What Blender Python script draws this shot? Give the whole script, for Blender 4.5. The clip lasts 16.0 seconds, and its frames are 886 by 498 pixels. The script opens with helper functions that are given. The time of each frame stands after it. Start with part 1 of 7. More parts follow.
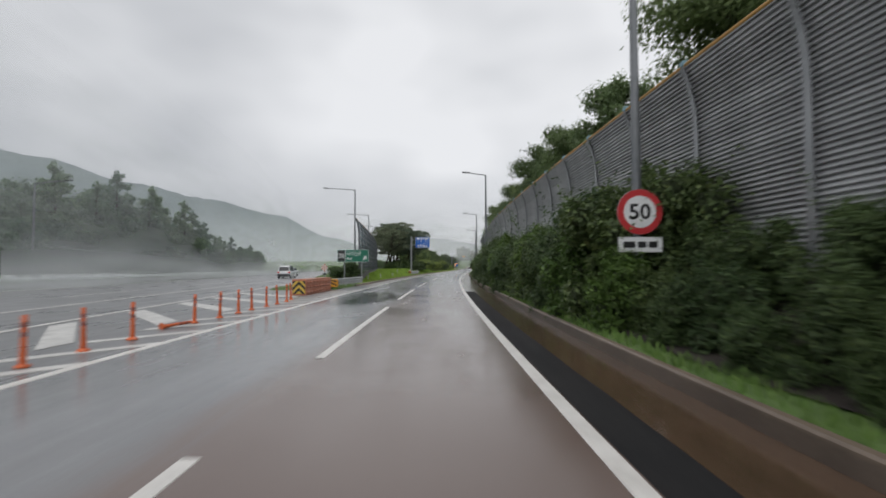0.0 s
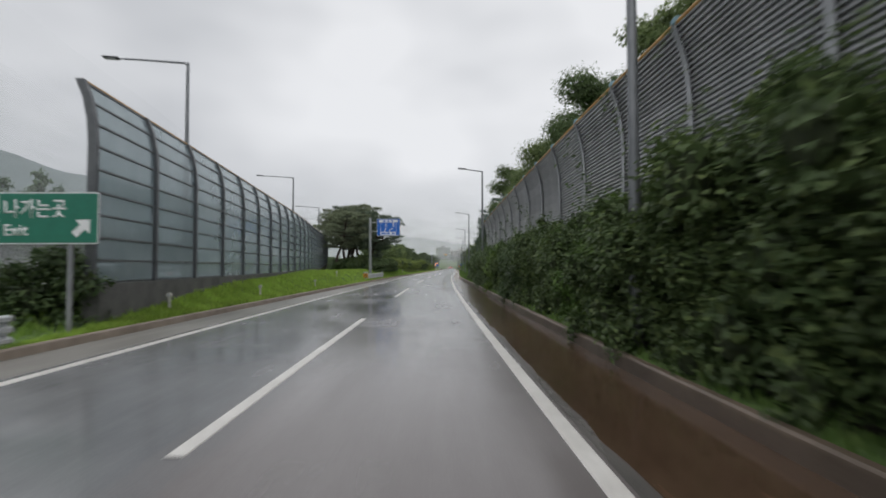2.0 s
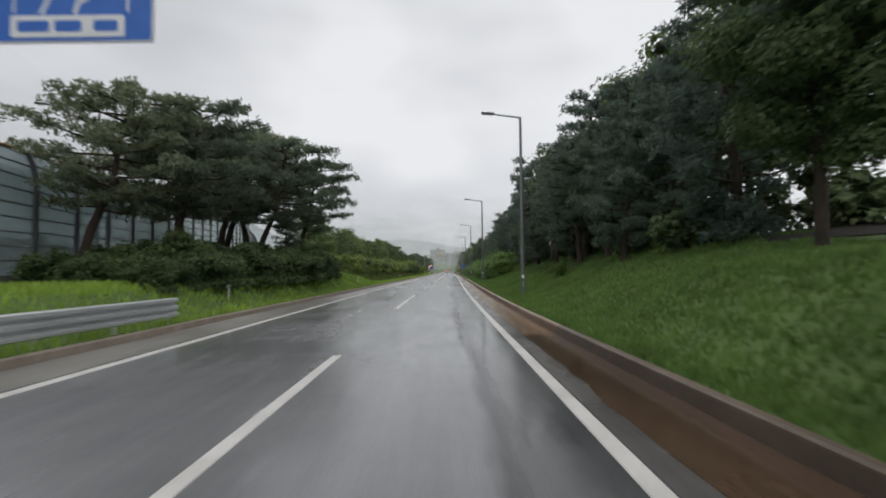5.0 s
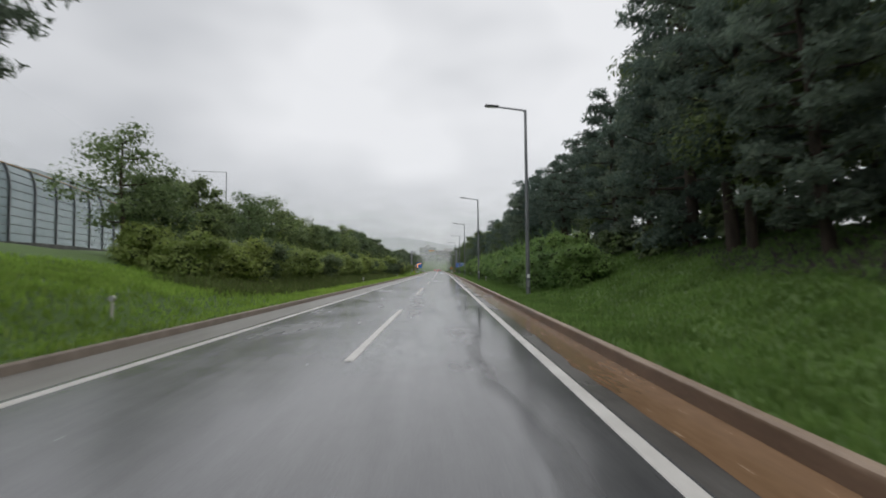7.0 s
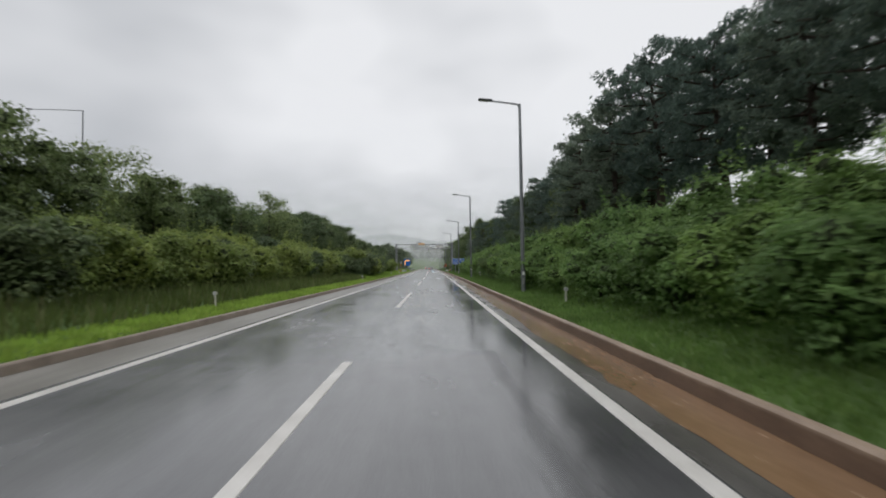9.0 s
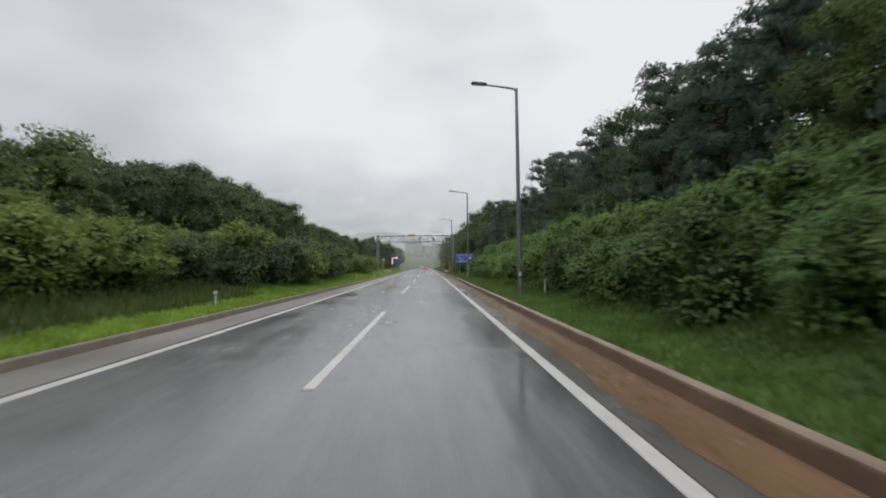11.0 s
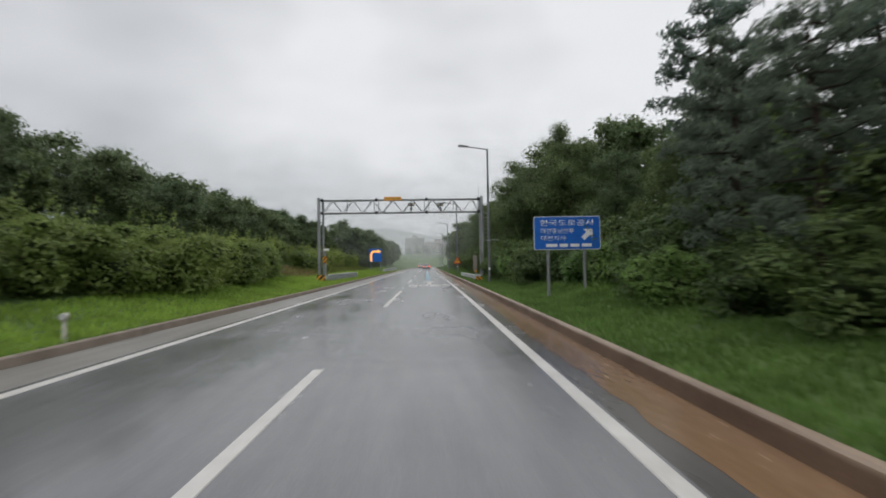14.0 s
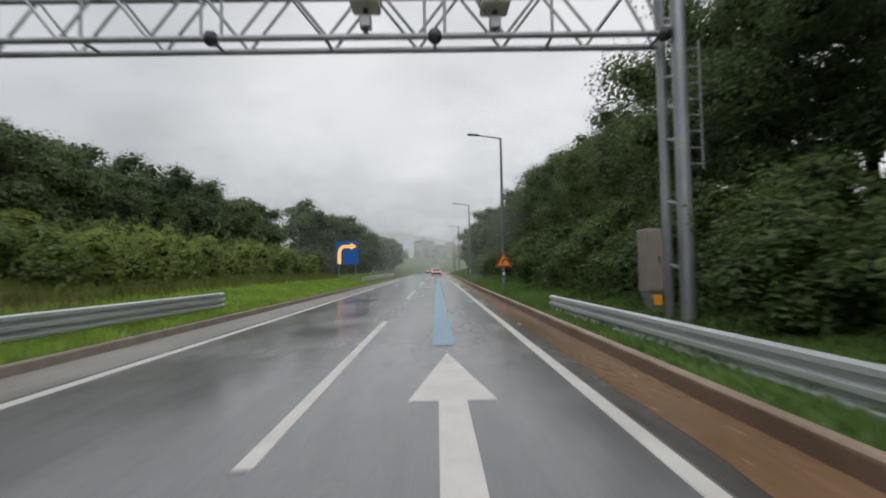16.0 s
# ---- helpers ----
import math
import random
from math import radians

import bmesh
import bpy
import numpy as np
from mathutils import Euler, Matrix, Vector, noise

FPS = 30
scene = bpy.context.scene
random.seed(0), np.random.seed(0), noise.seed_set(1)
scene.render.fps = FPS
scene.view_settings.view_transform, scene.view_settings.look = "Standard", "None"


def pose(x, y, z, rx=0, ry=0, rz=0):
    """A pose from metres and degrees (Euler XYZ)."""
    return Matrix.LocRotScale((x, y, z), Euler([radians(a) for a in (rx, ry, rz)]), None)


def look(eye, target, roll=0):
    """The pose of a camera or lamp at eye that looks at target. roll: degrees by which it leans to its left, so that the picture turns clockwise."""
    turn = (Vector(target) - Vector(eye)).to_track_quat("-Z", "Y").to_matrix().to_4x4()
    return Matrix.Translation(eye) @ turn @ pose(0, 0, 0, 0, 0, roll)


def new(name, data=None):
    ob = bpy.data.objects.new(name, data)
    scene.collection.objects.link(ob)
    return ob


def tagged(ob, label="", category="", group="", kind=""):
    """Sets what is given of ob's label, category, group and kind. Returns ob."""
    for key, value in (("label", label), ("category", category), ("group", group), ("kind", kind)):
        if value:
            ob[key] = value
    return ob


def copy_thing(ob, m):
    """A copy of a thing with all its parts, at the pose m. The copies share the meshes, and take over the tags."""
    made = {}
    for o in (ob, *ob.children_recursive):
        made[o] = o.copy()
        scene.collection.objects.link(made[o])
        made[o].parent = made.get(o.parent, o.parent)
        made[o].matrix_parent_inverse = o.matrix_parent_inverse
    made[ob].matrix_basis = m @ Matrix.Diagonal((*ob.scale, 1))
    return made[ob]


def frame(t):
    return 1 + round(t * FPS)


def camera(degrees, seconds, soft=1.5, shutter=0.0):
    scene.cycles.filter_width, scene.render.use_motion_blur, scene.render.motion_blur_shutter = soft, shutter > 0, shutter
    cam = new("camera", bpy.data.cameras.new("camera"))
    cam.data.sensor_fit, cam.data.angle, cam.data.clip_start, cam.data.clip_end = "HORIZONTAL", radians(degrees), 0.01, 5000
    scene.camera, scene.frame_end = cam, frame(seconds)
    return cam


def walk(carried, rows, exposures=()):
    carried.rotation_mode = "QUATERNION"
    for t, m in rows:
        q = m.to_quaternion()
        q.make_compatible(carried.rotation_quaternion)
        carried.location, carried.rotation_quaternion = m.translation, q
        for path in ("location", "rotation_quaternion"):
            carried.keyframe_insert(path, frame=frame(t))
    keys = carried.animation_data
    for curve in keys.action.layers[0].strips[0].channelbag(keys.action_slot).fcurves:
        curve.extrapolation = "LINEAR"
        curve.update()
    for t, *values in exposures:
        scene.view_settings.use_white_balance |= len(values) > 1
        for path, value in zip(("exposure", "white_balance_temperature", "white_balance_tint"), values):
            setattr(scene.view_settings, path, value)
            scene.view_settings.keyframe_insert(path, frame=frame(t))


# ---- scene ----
cam = camera(84.7, 16.0, soft=1.8, shutter=0.22)

# ---- camera path: seconds, forward y, x, z, yaw, pitch, roll ----
ROWS = [
    (0.0, 0.0, 0.901, 1.434, 1.034, 2.154, 0.214), (0.5, 8.426, 0.621, 1.469, 0.406, 2.158, 0.372),
    (1.0, 16.43, 0.471, 1.442, -0.234, 2.39, 0.072), (1.5, 24.298, 0.407, 1.47, -0.872, 2.166, 0.199),
    (2.0, 31.917, 0.413, 1.448, -1.434, 2.128, 0.159), (2.5, 39.761, 0.438, 1.415, -1.761, 2.233, 0.406),
    (3.0, 47.443, 0.5, 1.449, -1.897, 2.205, 0.52), (3.5, 54.965, 0.588, 1.444, -1.981, 2.238, 0.585),
    (6.0, 92.437, 1.537, 1.415, -2.384, 2.634, 0.568), (6.5, 100.061, 1.798, 1.451, -2.806, 2.511, 0.667),
    (7.0, 107.769, 2.091, 1.477, -3.254, 2.345, 0.595), (7.5, 115.342, 2.438, 1.466, -3.511, 2.237, 0.668),
    (8.0, 122.818, 2.82, 1.471, -3.731, 2.095, 0.713), (8.5, 130.367, 3.193, 1.458, -4.002, 1.929, 0.74),
    (9.0, 138.092, 3.619, 1.457, -4.214, 2.065, 0.888), (11.5, 177.719, 6.029, 1.471, -4.86, 1.834, 0.822),
    (12.0, 185.678, 6.52, 1.438, -4.869, 1.714, 1.003), (12.5, 193.711, 7.004, 1.448, -4.792, 1.746, 1.2),
    (13.0, 201.925, 7.447, 1.464, -4.767, 1.72, 0.923), (13.5, 210.231, 7.878, 1.473, -4.606, 1.625, 0.89),
    (14.5, 227.306, 8.759, 1.425, -4.164, 1.898, 1.113), (15.0, 235.538, 9.136, 1.43, -3.836, 1.908, 1.322),
    (15.5, 243.871, 9.487, 1.434, -3.514, 2.148, 1.229), (16.0, 252.07, 9.811, 1.443, -3.214, 2.29, 1.066),
]
walk(cam, [(t, pose(x, y, z, 90 + pitch, roll, yaw)) for t, y, x, z, yaw, pitch, roll in ROWS])

# ---- world: overcast sky over a faint clear-sky base ----
SUN_EL, SUN_ROT = radians(55), radians(200)
world = bpy.data.worlds.new("overcast")
scene.world = world
world.use_nodes = True
wn, wl = world.node_tree.nodes, world.node_tree.links
wn.clear()
w_out, w_bg = wn.new("ShaderNodeOutputWorld"), wn.new("ShaderNodeBackground")
w_sky = wn.new("ShaderNodeTexSky")
w_sky.sky_type, w_sky.sun_disc, w_sky.sun_elevation, w_sky.sun_rotation = "NISHITA", False, SUN_EL, SUN_ROT
w_tc, w_map = wn.new("ShaderNodeTexCoord"), wn.new("ShaderNodeMapping")
w_map.inputs["Scale"].default_value = (1.0, 1.0, 2.0)
w_noise = wn.new("ShaderNodeTexNoise")
w_noise.inputs["Scale"].default_value, w_noise.inputs["Detail"].default_value = 1.7, 3.0
w_noise.inputs["Roughness"].default_value = 0.5
w_ramp = wn.new("ShaderNodeValToRGB")
w_ramp.color_ramp.elements[0].position, w_ramp.color_ramp.elements[1].position = 0.33, 0.68
w_ramp.color_ramp.elements[0].color = (0.48, 0.497, 0.527, 1)
w_ramp.color_ramp.elements[1].color = (0.85, 0.86, 0.885, 1)
w_dim = wn.new("ShaderNodeMix")
w_dim.data_type, w_dim.blend_type = "RGBA", "MULTIPLY"
w_dim.inputs["Factor"].default_value = 1.0
w_dim.inputs["B"].default_value = (0.08, 0.08, 0.08, 1)
w_mix = wn.new("ShaderNodeMix")
w_mix.data_type = "RGBA"
w_mix.inputs["Factor"].default_value = 0.95
wl.new(w_tc.outputs["Generated"], w_map.inputs["Vector"])
wl.new(w_map.outputs["Vector"], w_noise.inputs["Vector"])
w_sep, w_lean = wn.new("ShaderNodeSeparateXYZ"), wn.new("ShaderNodeMath")
w_lean.operation = "MULTIPLY_ADD"
w_lean.inputs[1].default_value = 0.2
wl.new(w_tc.outputs["Generated"], w_sep.inputs["Vector"])
wl.new(w_sep.outputs["X"], w_lean.inputs[0])
wl.new(w_noise.outputs["Fac"], w_lean.inputs[2])
w_rise, w_base = wn.new("ShaderNodeMath"), wn.new("ShaderNodeMath")
w_rise.operation, w_base.operation = "MULTIPLY_ADD", "SUBTRACT"
w_rise.inputs[1].default_value, w_base.inputs[1].default_value = 0.28, 0.075
wl.new(w_sep.outputs["Z"], w_rise.inputs[0])
wl.new(w_lean.outputs[0], w_rise.inputs[2])
wl.new(w_rise.outputs[0], w_base.inputs[0])
wl.new(w_base.outputs[0], w_ramp.inputs["Fac"])
wl.new(w_sky.outputs["Color"], w_dim.inputs["A"])
wl.new(w_dim.outputs["Result"], w_mix.inputs["A"])
wl.new(w_ramp.outputs["Color"], w_mix.inputs["B"])
wl.new(w_mix.outputs["Result"], w_bg.inputs["Color"])
wl.new(w_bg.outputs["Background"], w_out.inputs["Surface"])
w_bg.inputs["Strength"].default_value = 1.0

sun = new("sun", bpy.data.lights.new("sun", "SUN"))
sun.data.energy, sun.data.angle, sun.data.color = 0.9, radians(60), (1.0, 0.985, 0.96)
sun.matrix_world = look((0, 0, 60), (0 + math.sin(SUN_ROT) * -20, math.cos(SUN_ROT) * -20, 60 - 30))
scene.view_settings.exposure = 0.0


# ---- materials ----
def material(name):
    m = bpy.data.materials.new(name)
    m.use_nodes = True
    return m, m.node_tree.nodes, m.node_tree.links, m.node_tree.nodes["Principled BSDF"]


def coords(nodes, links, scale=(1, 1, 1)):
    tc, mp = nodes.new("ShaderNodeTexCoord"), nodes.new("ShaderNodeMapping")
    mp.inputs["Scale"].default_value = scale
    links.new(tc.outputs["Object"], mp.inputs["Vector"])
    return mp.outputs["Vector"]


def noise_of(nodes, links, vec, scale, detail=5.0, rough=0.6):
    n = nodes.new("ShaderNodeTexNoise")
    n.inputs["Scale"].default_value, n.inputs["Detail"].default_value, n.inputs["Roughness"].default_value = scale, detail, rough
    links.new(vec, n.inputs["Vector"])
    return n.outputs["Fac"]


def ramp_of(nodes, links, fac, stops):
    r = nodes.new("ShaderNodeValToRGB")
    els = r.color_ramp.elements
    while len(els) < len(stops):
        els.new(0.5)
    for e, (pos, col) in zip(els, stops):
        e.position = pos
        e.color = (*col, 1) if len(col) == 3 else col
    links.new(fac, r.inputs["Fac"])
    return r.outputs["Color"]


def grey(v):
    return (v, v, v)


def mix_of(nodes, links, fac, a, b, kind="MIX"):
    m = nodes.new("ShaderNodeMix")
    m.data_type, m.blend_type = "RGBA", kind
    for key, val in (("Factor", fac), ("A", a), ("B", b)):
        if isinstance(val, (int, float)):
            m.inputs[key].default_value = val
        elif isinstance(val, tuple):
            m.inputs[key].default_value = (*val, 1)
        else:
            links.new(val, m.inputs[key])
    return m.outputs["Result"]


def bump_of(nodes, links, fac, strength, distance, bsdf):
    b = nodes.new("ShaderNodeBump")
    b.inputs["Strength"].default_value, b.inputs["Distance"].default_value = strength, distance
    links.new(fac, b.inputs["Height"])
    links.new(b.outputs["Normal"], bsdf.inputs["Normal"])


def plain(name, dark, light, rough=0.5, metal=0.0, scale=3.0, bump=0.1, size=0.004, stretch=(1, 1, 1), random_amount=0.0, coat=0.0):
    """Two-tone surface: large stains, fine grain in roughness and relief."""
    m, n, l, b = material(name)
    v = coords(n, l, stretch)
    big, fine = noise_of(n, l, v, scale), noise_of(n, l, v, scale * 14, 3)
    both = mix_of(n, l, 0.35, big, fine)
    col = ramp_of(n, l, both, [(0.32, dark), (0.68, light)])
    if random_amount:
        info = n.new("ShaderNodeObjectInfo")
        r = ramp_of(n, l, info.outputs["Random"], [(0, grey(1 - random_amount)), (1, grey(1))])
        col = mix_of(n, l, 1.0, col, r, "MULTIPLY")
    l.new(col, b.inputs["Base Color"])
    l.new(ramp_of(n, l, fine, [(0.2, grey(max(rough - 0.12, 0.03))), (0.8, grey(min(rough + 0.12, 1)))]), b.inputs["Roughness"])
    b.inputs["Metallic"].default_value = metal
    b.inputs["Coat Weight"].default_value = coat
    if bump:
        bump_of(n, l, fine, bump, size, b)
    return m


def wet_asphalt(name, dark, light, mud=(0.2, 0.15, 0.12), mud_from=None, mud_to=None, rough=0.3, sheen=0.5):
    """Rain-wet asphalt: aggregate grain, worn wheel tracks, a film of water, mud washed over some stretches."""
    m, n, l, b = material(name)
    v = coords(n, l)
    vs = coords(n, l, (1.0, 0.10, 1.0))
    grain, patch = noise_of(n, l, v, 70, 3), noise_of(n, l, v, 0.35, 4)
    tracks, smear = noise_of(n, l, vs, 1.1, 3), noise_of(n, l, vs, 3.5, 5)
    col = ramp_of(n, l, mix_of(n, l, 0.4, patch, smear), [(0.36, dark), (0.64, light)])
    col = mix_of(n, l, 0.5, col, ramp_of(n, l, grain, [(0.3, grey(0.55)), (0.7, grey(1.35))]), "MULTIPLY")
    if mud_from is not None:
        sep = n.new("ShaderNodeSeparateXYZ")
        l.new(v, sep.inputs["Vector"])
        rng = n.new("ShaderNodeMapRange")
        rng.inputs["From Min"].default_value, rng.inputs["From Max"].default_value = mud_to, mud_from
        l.new(sep.outputs["Y"], rng.inputs["Value"])
        rx = n.new("ShaderNodeMapRange")
        rx.inputs["From Min"].default_value, rx.inputs["From Max"].default_value = -1.35, -0.75
        wavy = n.new("ShaderNodeMath")
        wavy.operation = "MULTIPLY_ADD"
        wavy.inputs[1].default_value = 0.9
        l.new(smear, wavy.inputs[0])
        l.new(sep.outputs["X"], wavy.inputs[2])
        l.new(wavy.outputs[0], rx.inputs["Value"])
        mm = n.new("ShaderNodeMath")
        mm.operation = "MULTIPLY"
        l.new(rng.outputs["Result"], mm.inputs[0])
        l.new(rx.outputs["Result"], mm.inputs[1])
        m2 = n.new("ShaderNodeMath")
        m2.operation = "MULTIPLY"
        l.new(mm.outputs[0], m2.inputs[0])
        m2.inputs[1].default_value = 0.92
        col = mix_of(n, l, m2.outputs[0], col, mud)
    l.new(col, b.inputs["Base Color"])
    wet = mix_of(n, l, 0.5, tracks, patch)
    l.new(ramp_of(n, l, wet, [(0.40, grey(max(rough - 0.07, 0.06))), (0.62, grey(rough + 0.09))]), b.inputs["Roughness"])
    b.inputs["IOR"].default_value = 1.45
    b.inputs["Specular IOR Level"].default_value = sheen
    bump_of(n, l, mix_of(n, l, 0.5, grain, smear), 0.16, 0.004, b)
    return m


def leaf(name, dark, light, tip, translucent=0.3, rough=0.45):
    """Leaves: each one its own shade, thin enough to let light through."""
    m, n, l, b = material(name)
    geo = n.new("ShaderNodeNewGeometry")
    info = n.new("ShaderNodeObjectInfo")
    soft = tuple(0.5 * a + 0.5 * b for a, b in zip(dark, light))
    fresh = tuple(0.6 * a + 0.4 * b for a, b in zip(tip, light))
    col = ramp_of(n, l, geo.outputs["Random Per Island"], [(0.0, soft), (0.7, light), (1.0, fresh)])
    patch = noise_of(n, l, coords(n, l), 0.9, 3)
    col = mix_of(n, l, 1.0, col, ramp_of(n, l, patch, [(0.32, grey(0.74)), (0.68, grey(1.25))]), "MULTIPLY")
    col = mix_of(n, l, 1.0, col, ramp_of(n, l, info.outputs["Random"], [(0, (0.76, 0.77, 0.98)), (1, (1.16, 1.05, 1.18))]), "MULTIPLY")
    l.new(col, b.inputs["Base Color"])
    b.inputs["Roughness"].default_value = rough
    b.inputs["Specular IOR Level"].default_value = 0.22
    tr = n.new("ShaderNodeBsdfTranslucent")
    l.new(col, tr.inputs["Color"])
    ms = n.new("ShaderNodeMixShader")
    ms.inputs["Fac"].default_value = translucent
    l.new(b.outputs["BSDF"], ms.inputs[1])
    l.new(tr.outputs["BSDF"], ms.inputs[2])
    l.new(ms.outputs["Shader"], n["Material Output"].inputs["Surface"])
    return m


def glow(name, colour, strength):
    m, n, l, b = material(name)
    b.inputs["Base Color"].default_value = (*colour, 1)
    b.inputs["Emission Color"].default_value = (*colour, 1)
    b.inputs["Emission Strength"].default_value = strength
    return m


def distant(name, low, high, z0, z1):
    """Far hillside: a plain glowing backdrop with rain haze painted in, paler towards its foot."""
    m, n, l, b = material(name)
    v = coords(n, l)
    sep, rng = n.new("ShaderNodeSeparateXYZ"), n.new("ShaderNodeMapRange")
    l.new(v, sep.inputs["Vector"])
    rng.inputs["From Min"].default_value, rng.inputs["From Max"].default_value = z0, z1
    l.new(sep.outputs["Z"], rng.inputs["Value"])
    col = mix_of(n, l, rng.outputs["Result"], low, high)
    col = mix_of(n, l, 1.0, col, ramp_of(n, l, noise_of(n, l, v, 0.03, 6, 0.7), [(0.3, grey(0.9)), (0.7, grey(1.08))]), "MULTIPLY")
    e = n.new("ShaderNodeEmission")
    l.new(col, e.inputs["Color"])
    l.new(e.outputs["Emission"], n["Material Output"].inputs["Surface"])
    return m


M_ROAD = wet_asphalt("wet_asphalt", (0.150, 0.152, 0.158), (0.210, 0.212, 0.219), (0.140, 0.098, 0.082), 14.0, 50.0, rough=0.2)
M_SHOULDER = wet_asphalt("wet_shoulder_concrete", (0.19, 0.18, 0.165), (0.29, 0.28, 0.26), rough=0.4)
M_HIGHWAY = wet_asphalt("wet_highway_asphalt", (0.135, 0.135, 0.14), (0.20, 0.20, 0.205), rough=0.33)
M_GUTTER = wet_asphalt("wet_gutter_edge", (0.075, 0.07, 0.066), (0.15, 0.142, 0.134), rough=0.26)
M_PATCH = wet_asphalt("black_asphalt_patch", (0.01, 0.01, 0.011), (0.024, 0.023, 0.023), rough=0.8, sheen=0.18)
M_MUD = plain("muddy_water", (0.16, 0.095, 0.052), (0.28, 0.172, 0.098), 0.2, scale=0.8, bump=0.15, size=0.006, stretch=(1, 0.25, 1))
# Darker copy of the muddy water: shrub shade is put into its colour.
M_MUD_SHADED = plain("shaded_muddy_water", (0.05, 0.031, 0.02), (0.115, 0.072, 0.046), 0.14, scale=0.8, bump=0.15, size=0.006, stretch=(1, 0.25, 1))
def muddy_shaded_kerb(name, top_dark, top_light, face_dark, face_light):
    """Kerb concrete, paler on top; its muddy face is darkened for shade up to an uneven line."""
    m, n, l, b = material(name)
    v = coords(n, l)
    big, fine = noise_of(n, l, coords(n, l, (1, 0.5, 1)), 1.6), noise_of(n, l, v, 26, 4)
    both = mix_of(n, l, 0.4, big, fine)
    sep, add = n.new("ShaderNodeSeparateXYZ"), n.new("ShaderNodeMath")
    l.new(v, sep.inputs["Vector"])
    add.operation = "MULTIPLY_ADD"
    add.inputs[1].default_value = 0.10
    l.new(both, add.inputs[0])
    l.new(sep.outputs["Z"], add.inputs[2])
    line = ramp_of(n, l, add.outputs[0], [(0.19, grey(0)), (0.235, grey(1))])
    col = mix_of(n, l, line, ramp_of(n, l, both, [(0.35, face_dark), (0.65, face_light)]), ramp_of(n, l, both, [(0.35, top_dark), (0.65, top_light)]))
    l.new(col, b.inputs["Base Color"])
    b.inputs["Roughness"].default_value = 0.45
    bump_of(n, l, fine, 0.4, 0.006, b)
    return m


M_KERB = muddy_shaded_kerb("wet_kerb_concrete", (0.23, 0.165, 0.12), (0.42, 0.32, 0.245), (0.10, 0.062, 0.042), (0.20, 0.13, 0.09))
# Darker kerb copy beside the shrubs, with their shade in the colour.
M_KERB_SHADED = muddy_shaded_kerb("shaded_kerb_concrete", (0.10, 0.073, 0.053), (0.19, 0.145, 0.11), (0.055, 0.04, 0.03), (0.115, 0.088, 0.068))
M_KERB_L = plain("kerb_concrete", (0.22, 0.175, 0.135), (0.40, 0.33, 0.265), 0.6, scale=2.0, bump=0.3, random_amount=0.2)
M_PAINT = plain("road_paint", (0.50, 0.48, 0.45), (0.74, 0.72, 0.69), 0.4, scale=1.6, bump=0.12, size=0.002)
M_PAINT_OLD = plain("worn_road_paint", (0.33, 0.32, 0.31), (0.66, 0.65, 0.62), 0.42, scale=2.2, bump=0.12, size=0.002)
M_BLUE_PAINT = plain("blue_lane_paint", (0.16, 0.30, 0.38), (0.26, 0.44, 0.52), 0.4, scale=1.8, bump=0.1)
M_GROUND = plain("grassy_soil", (0.055, 0.098, 0.024), (0.10, 0.168, 0.038), 0.85, scale=0.7, bump=0.35, size=0.04)
# Litter made near black: shade under shrubs and trees is in its colour.
M_LITTER_SHADED = plain("shaded_leaf_litter", (0.012, 0.009, 0.007), (0.034, 0.025, 0.019), 0.9, scale=1.5, bump=0.6, size=0.03)
M_LAWN = leaf("lawn_blade", (0.20, 0.345, 0.055), (0.31, 0.49, 0.082), (0.39, 0.53, 0.12), 0.5)
# Darker than the lawn: tree shade on the bank is put into this green.
M_GRASS_SHADED = leaf("shaded_grass_blade", (0.115, 0.215, 0.050), (0.170, 0.295, 0.070), (0.24, 0.35, 0.10), 0.5)
M_GRASS_DRY = leaf("tall_grass_blade", (0.11, 0.155, 0.035), (0.17, 0.225, 0.055), (0.28, 0.25, 0.11), 0.45)
M_STRAW = leaf("dry_grass_blade", (0.20, 0.165, 0.062), (0.29, 0.24, 0.095), (0.38, 0.31, 0.14), 0.5)
M_SHRUB = leaf("shrub_leaf", (0.052, 0.090, 0.032), (0.096, 0.152, 0.050), (0.20, 0.275, 0.085), 0.38)
M_BRIGHT = leaf("bright_shrub_leaf", (0.07, 0.13, 0.025), (0.12, 0.21, 0.04), (0.2, 0.3, 0.07), 0.35)
M_HEDGE = leaf("hedge_leaf", (0.17, 0.25, 0.06), (0.265, 0.36, 0.088), (0.38, 0.45, 0.13), 0.5)
M_VINE = leaf("vine_leaf", (0.138, 0.242, 0.064), (0.222, 0.368, 0.100), (0.33, 0.48, 0.155), 0.55)
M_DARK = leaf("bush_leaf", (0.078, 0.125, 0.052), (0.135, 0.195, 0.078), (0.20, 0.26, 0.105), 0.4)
M_TREE = leaf("tree_leaf", (0.09, 0.14, 0.05), (0.14, 0.205, 0.07), (0.21, 0.275, 0.10), 0.45)
M_YOUNG = leaf("young_leaf", (0.14, 0.205, 0.075), (0.205, 0.285, 0.10), (0.29, 0.36, 0.14), 0.5)
M_YOUNGER = leaf("sapling_leaf", (0.10, 0.155, 0.055), (0.15, 0.22, 0.075), (0.22, 0.29, 0.11), 0.45)
# Darker vine leaf with the shade under the trees in its colour.
M_VINE_SHADED = leaf("shaded_vine_leaf", (0.066, 0.112, 0.036), (0.112, 0.178, 0.052), (0.22, 0.29, 0.08), 0.4)
M_NEEDLE = leaf("pine_needle", (0.108, 0.162, 0.112), (0.168, 0.232, 0.152), (0.23, 0.295, 0.18), 0.55, 0.5)
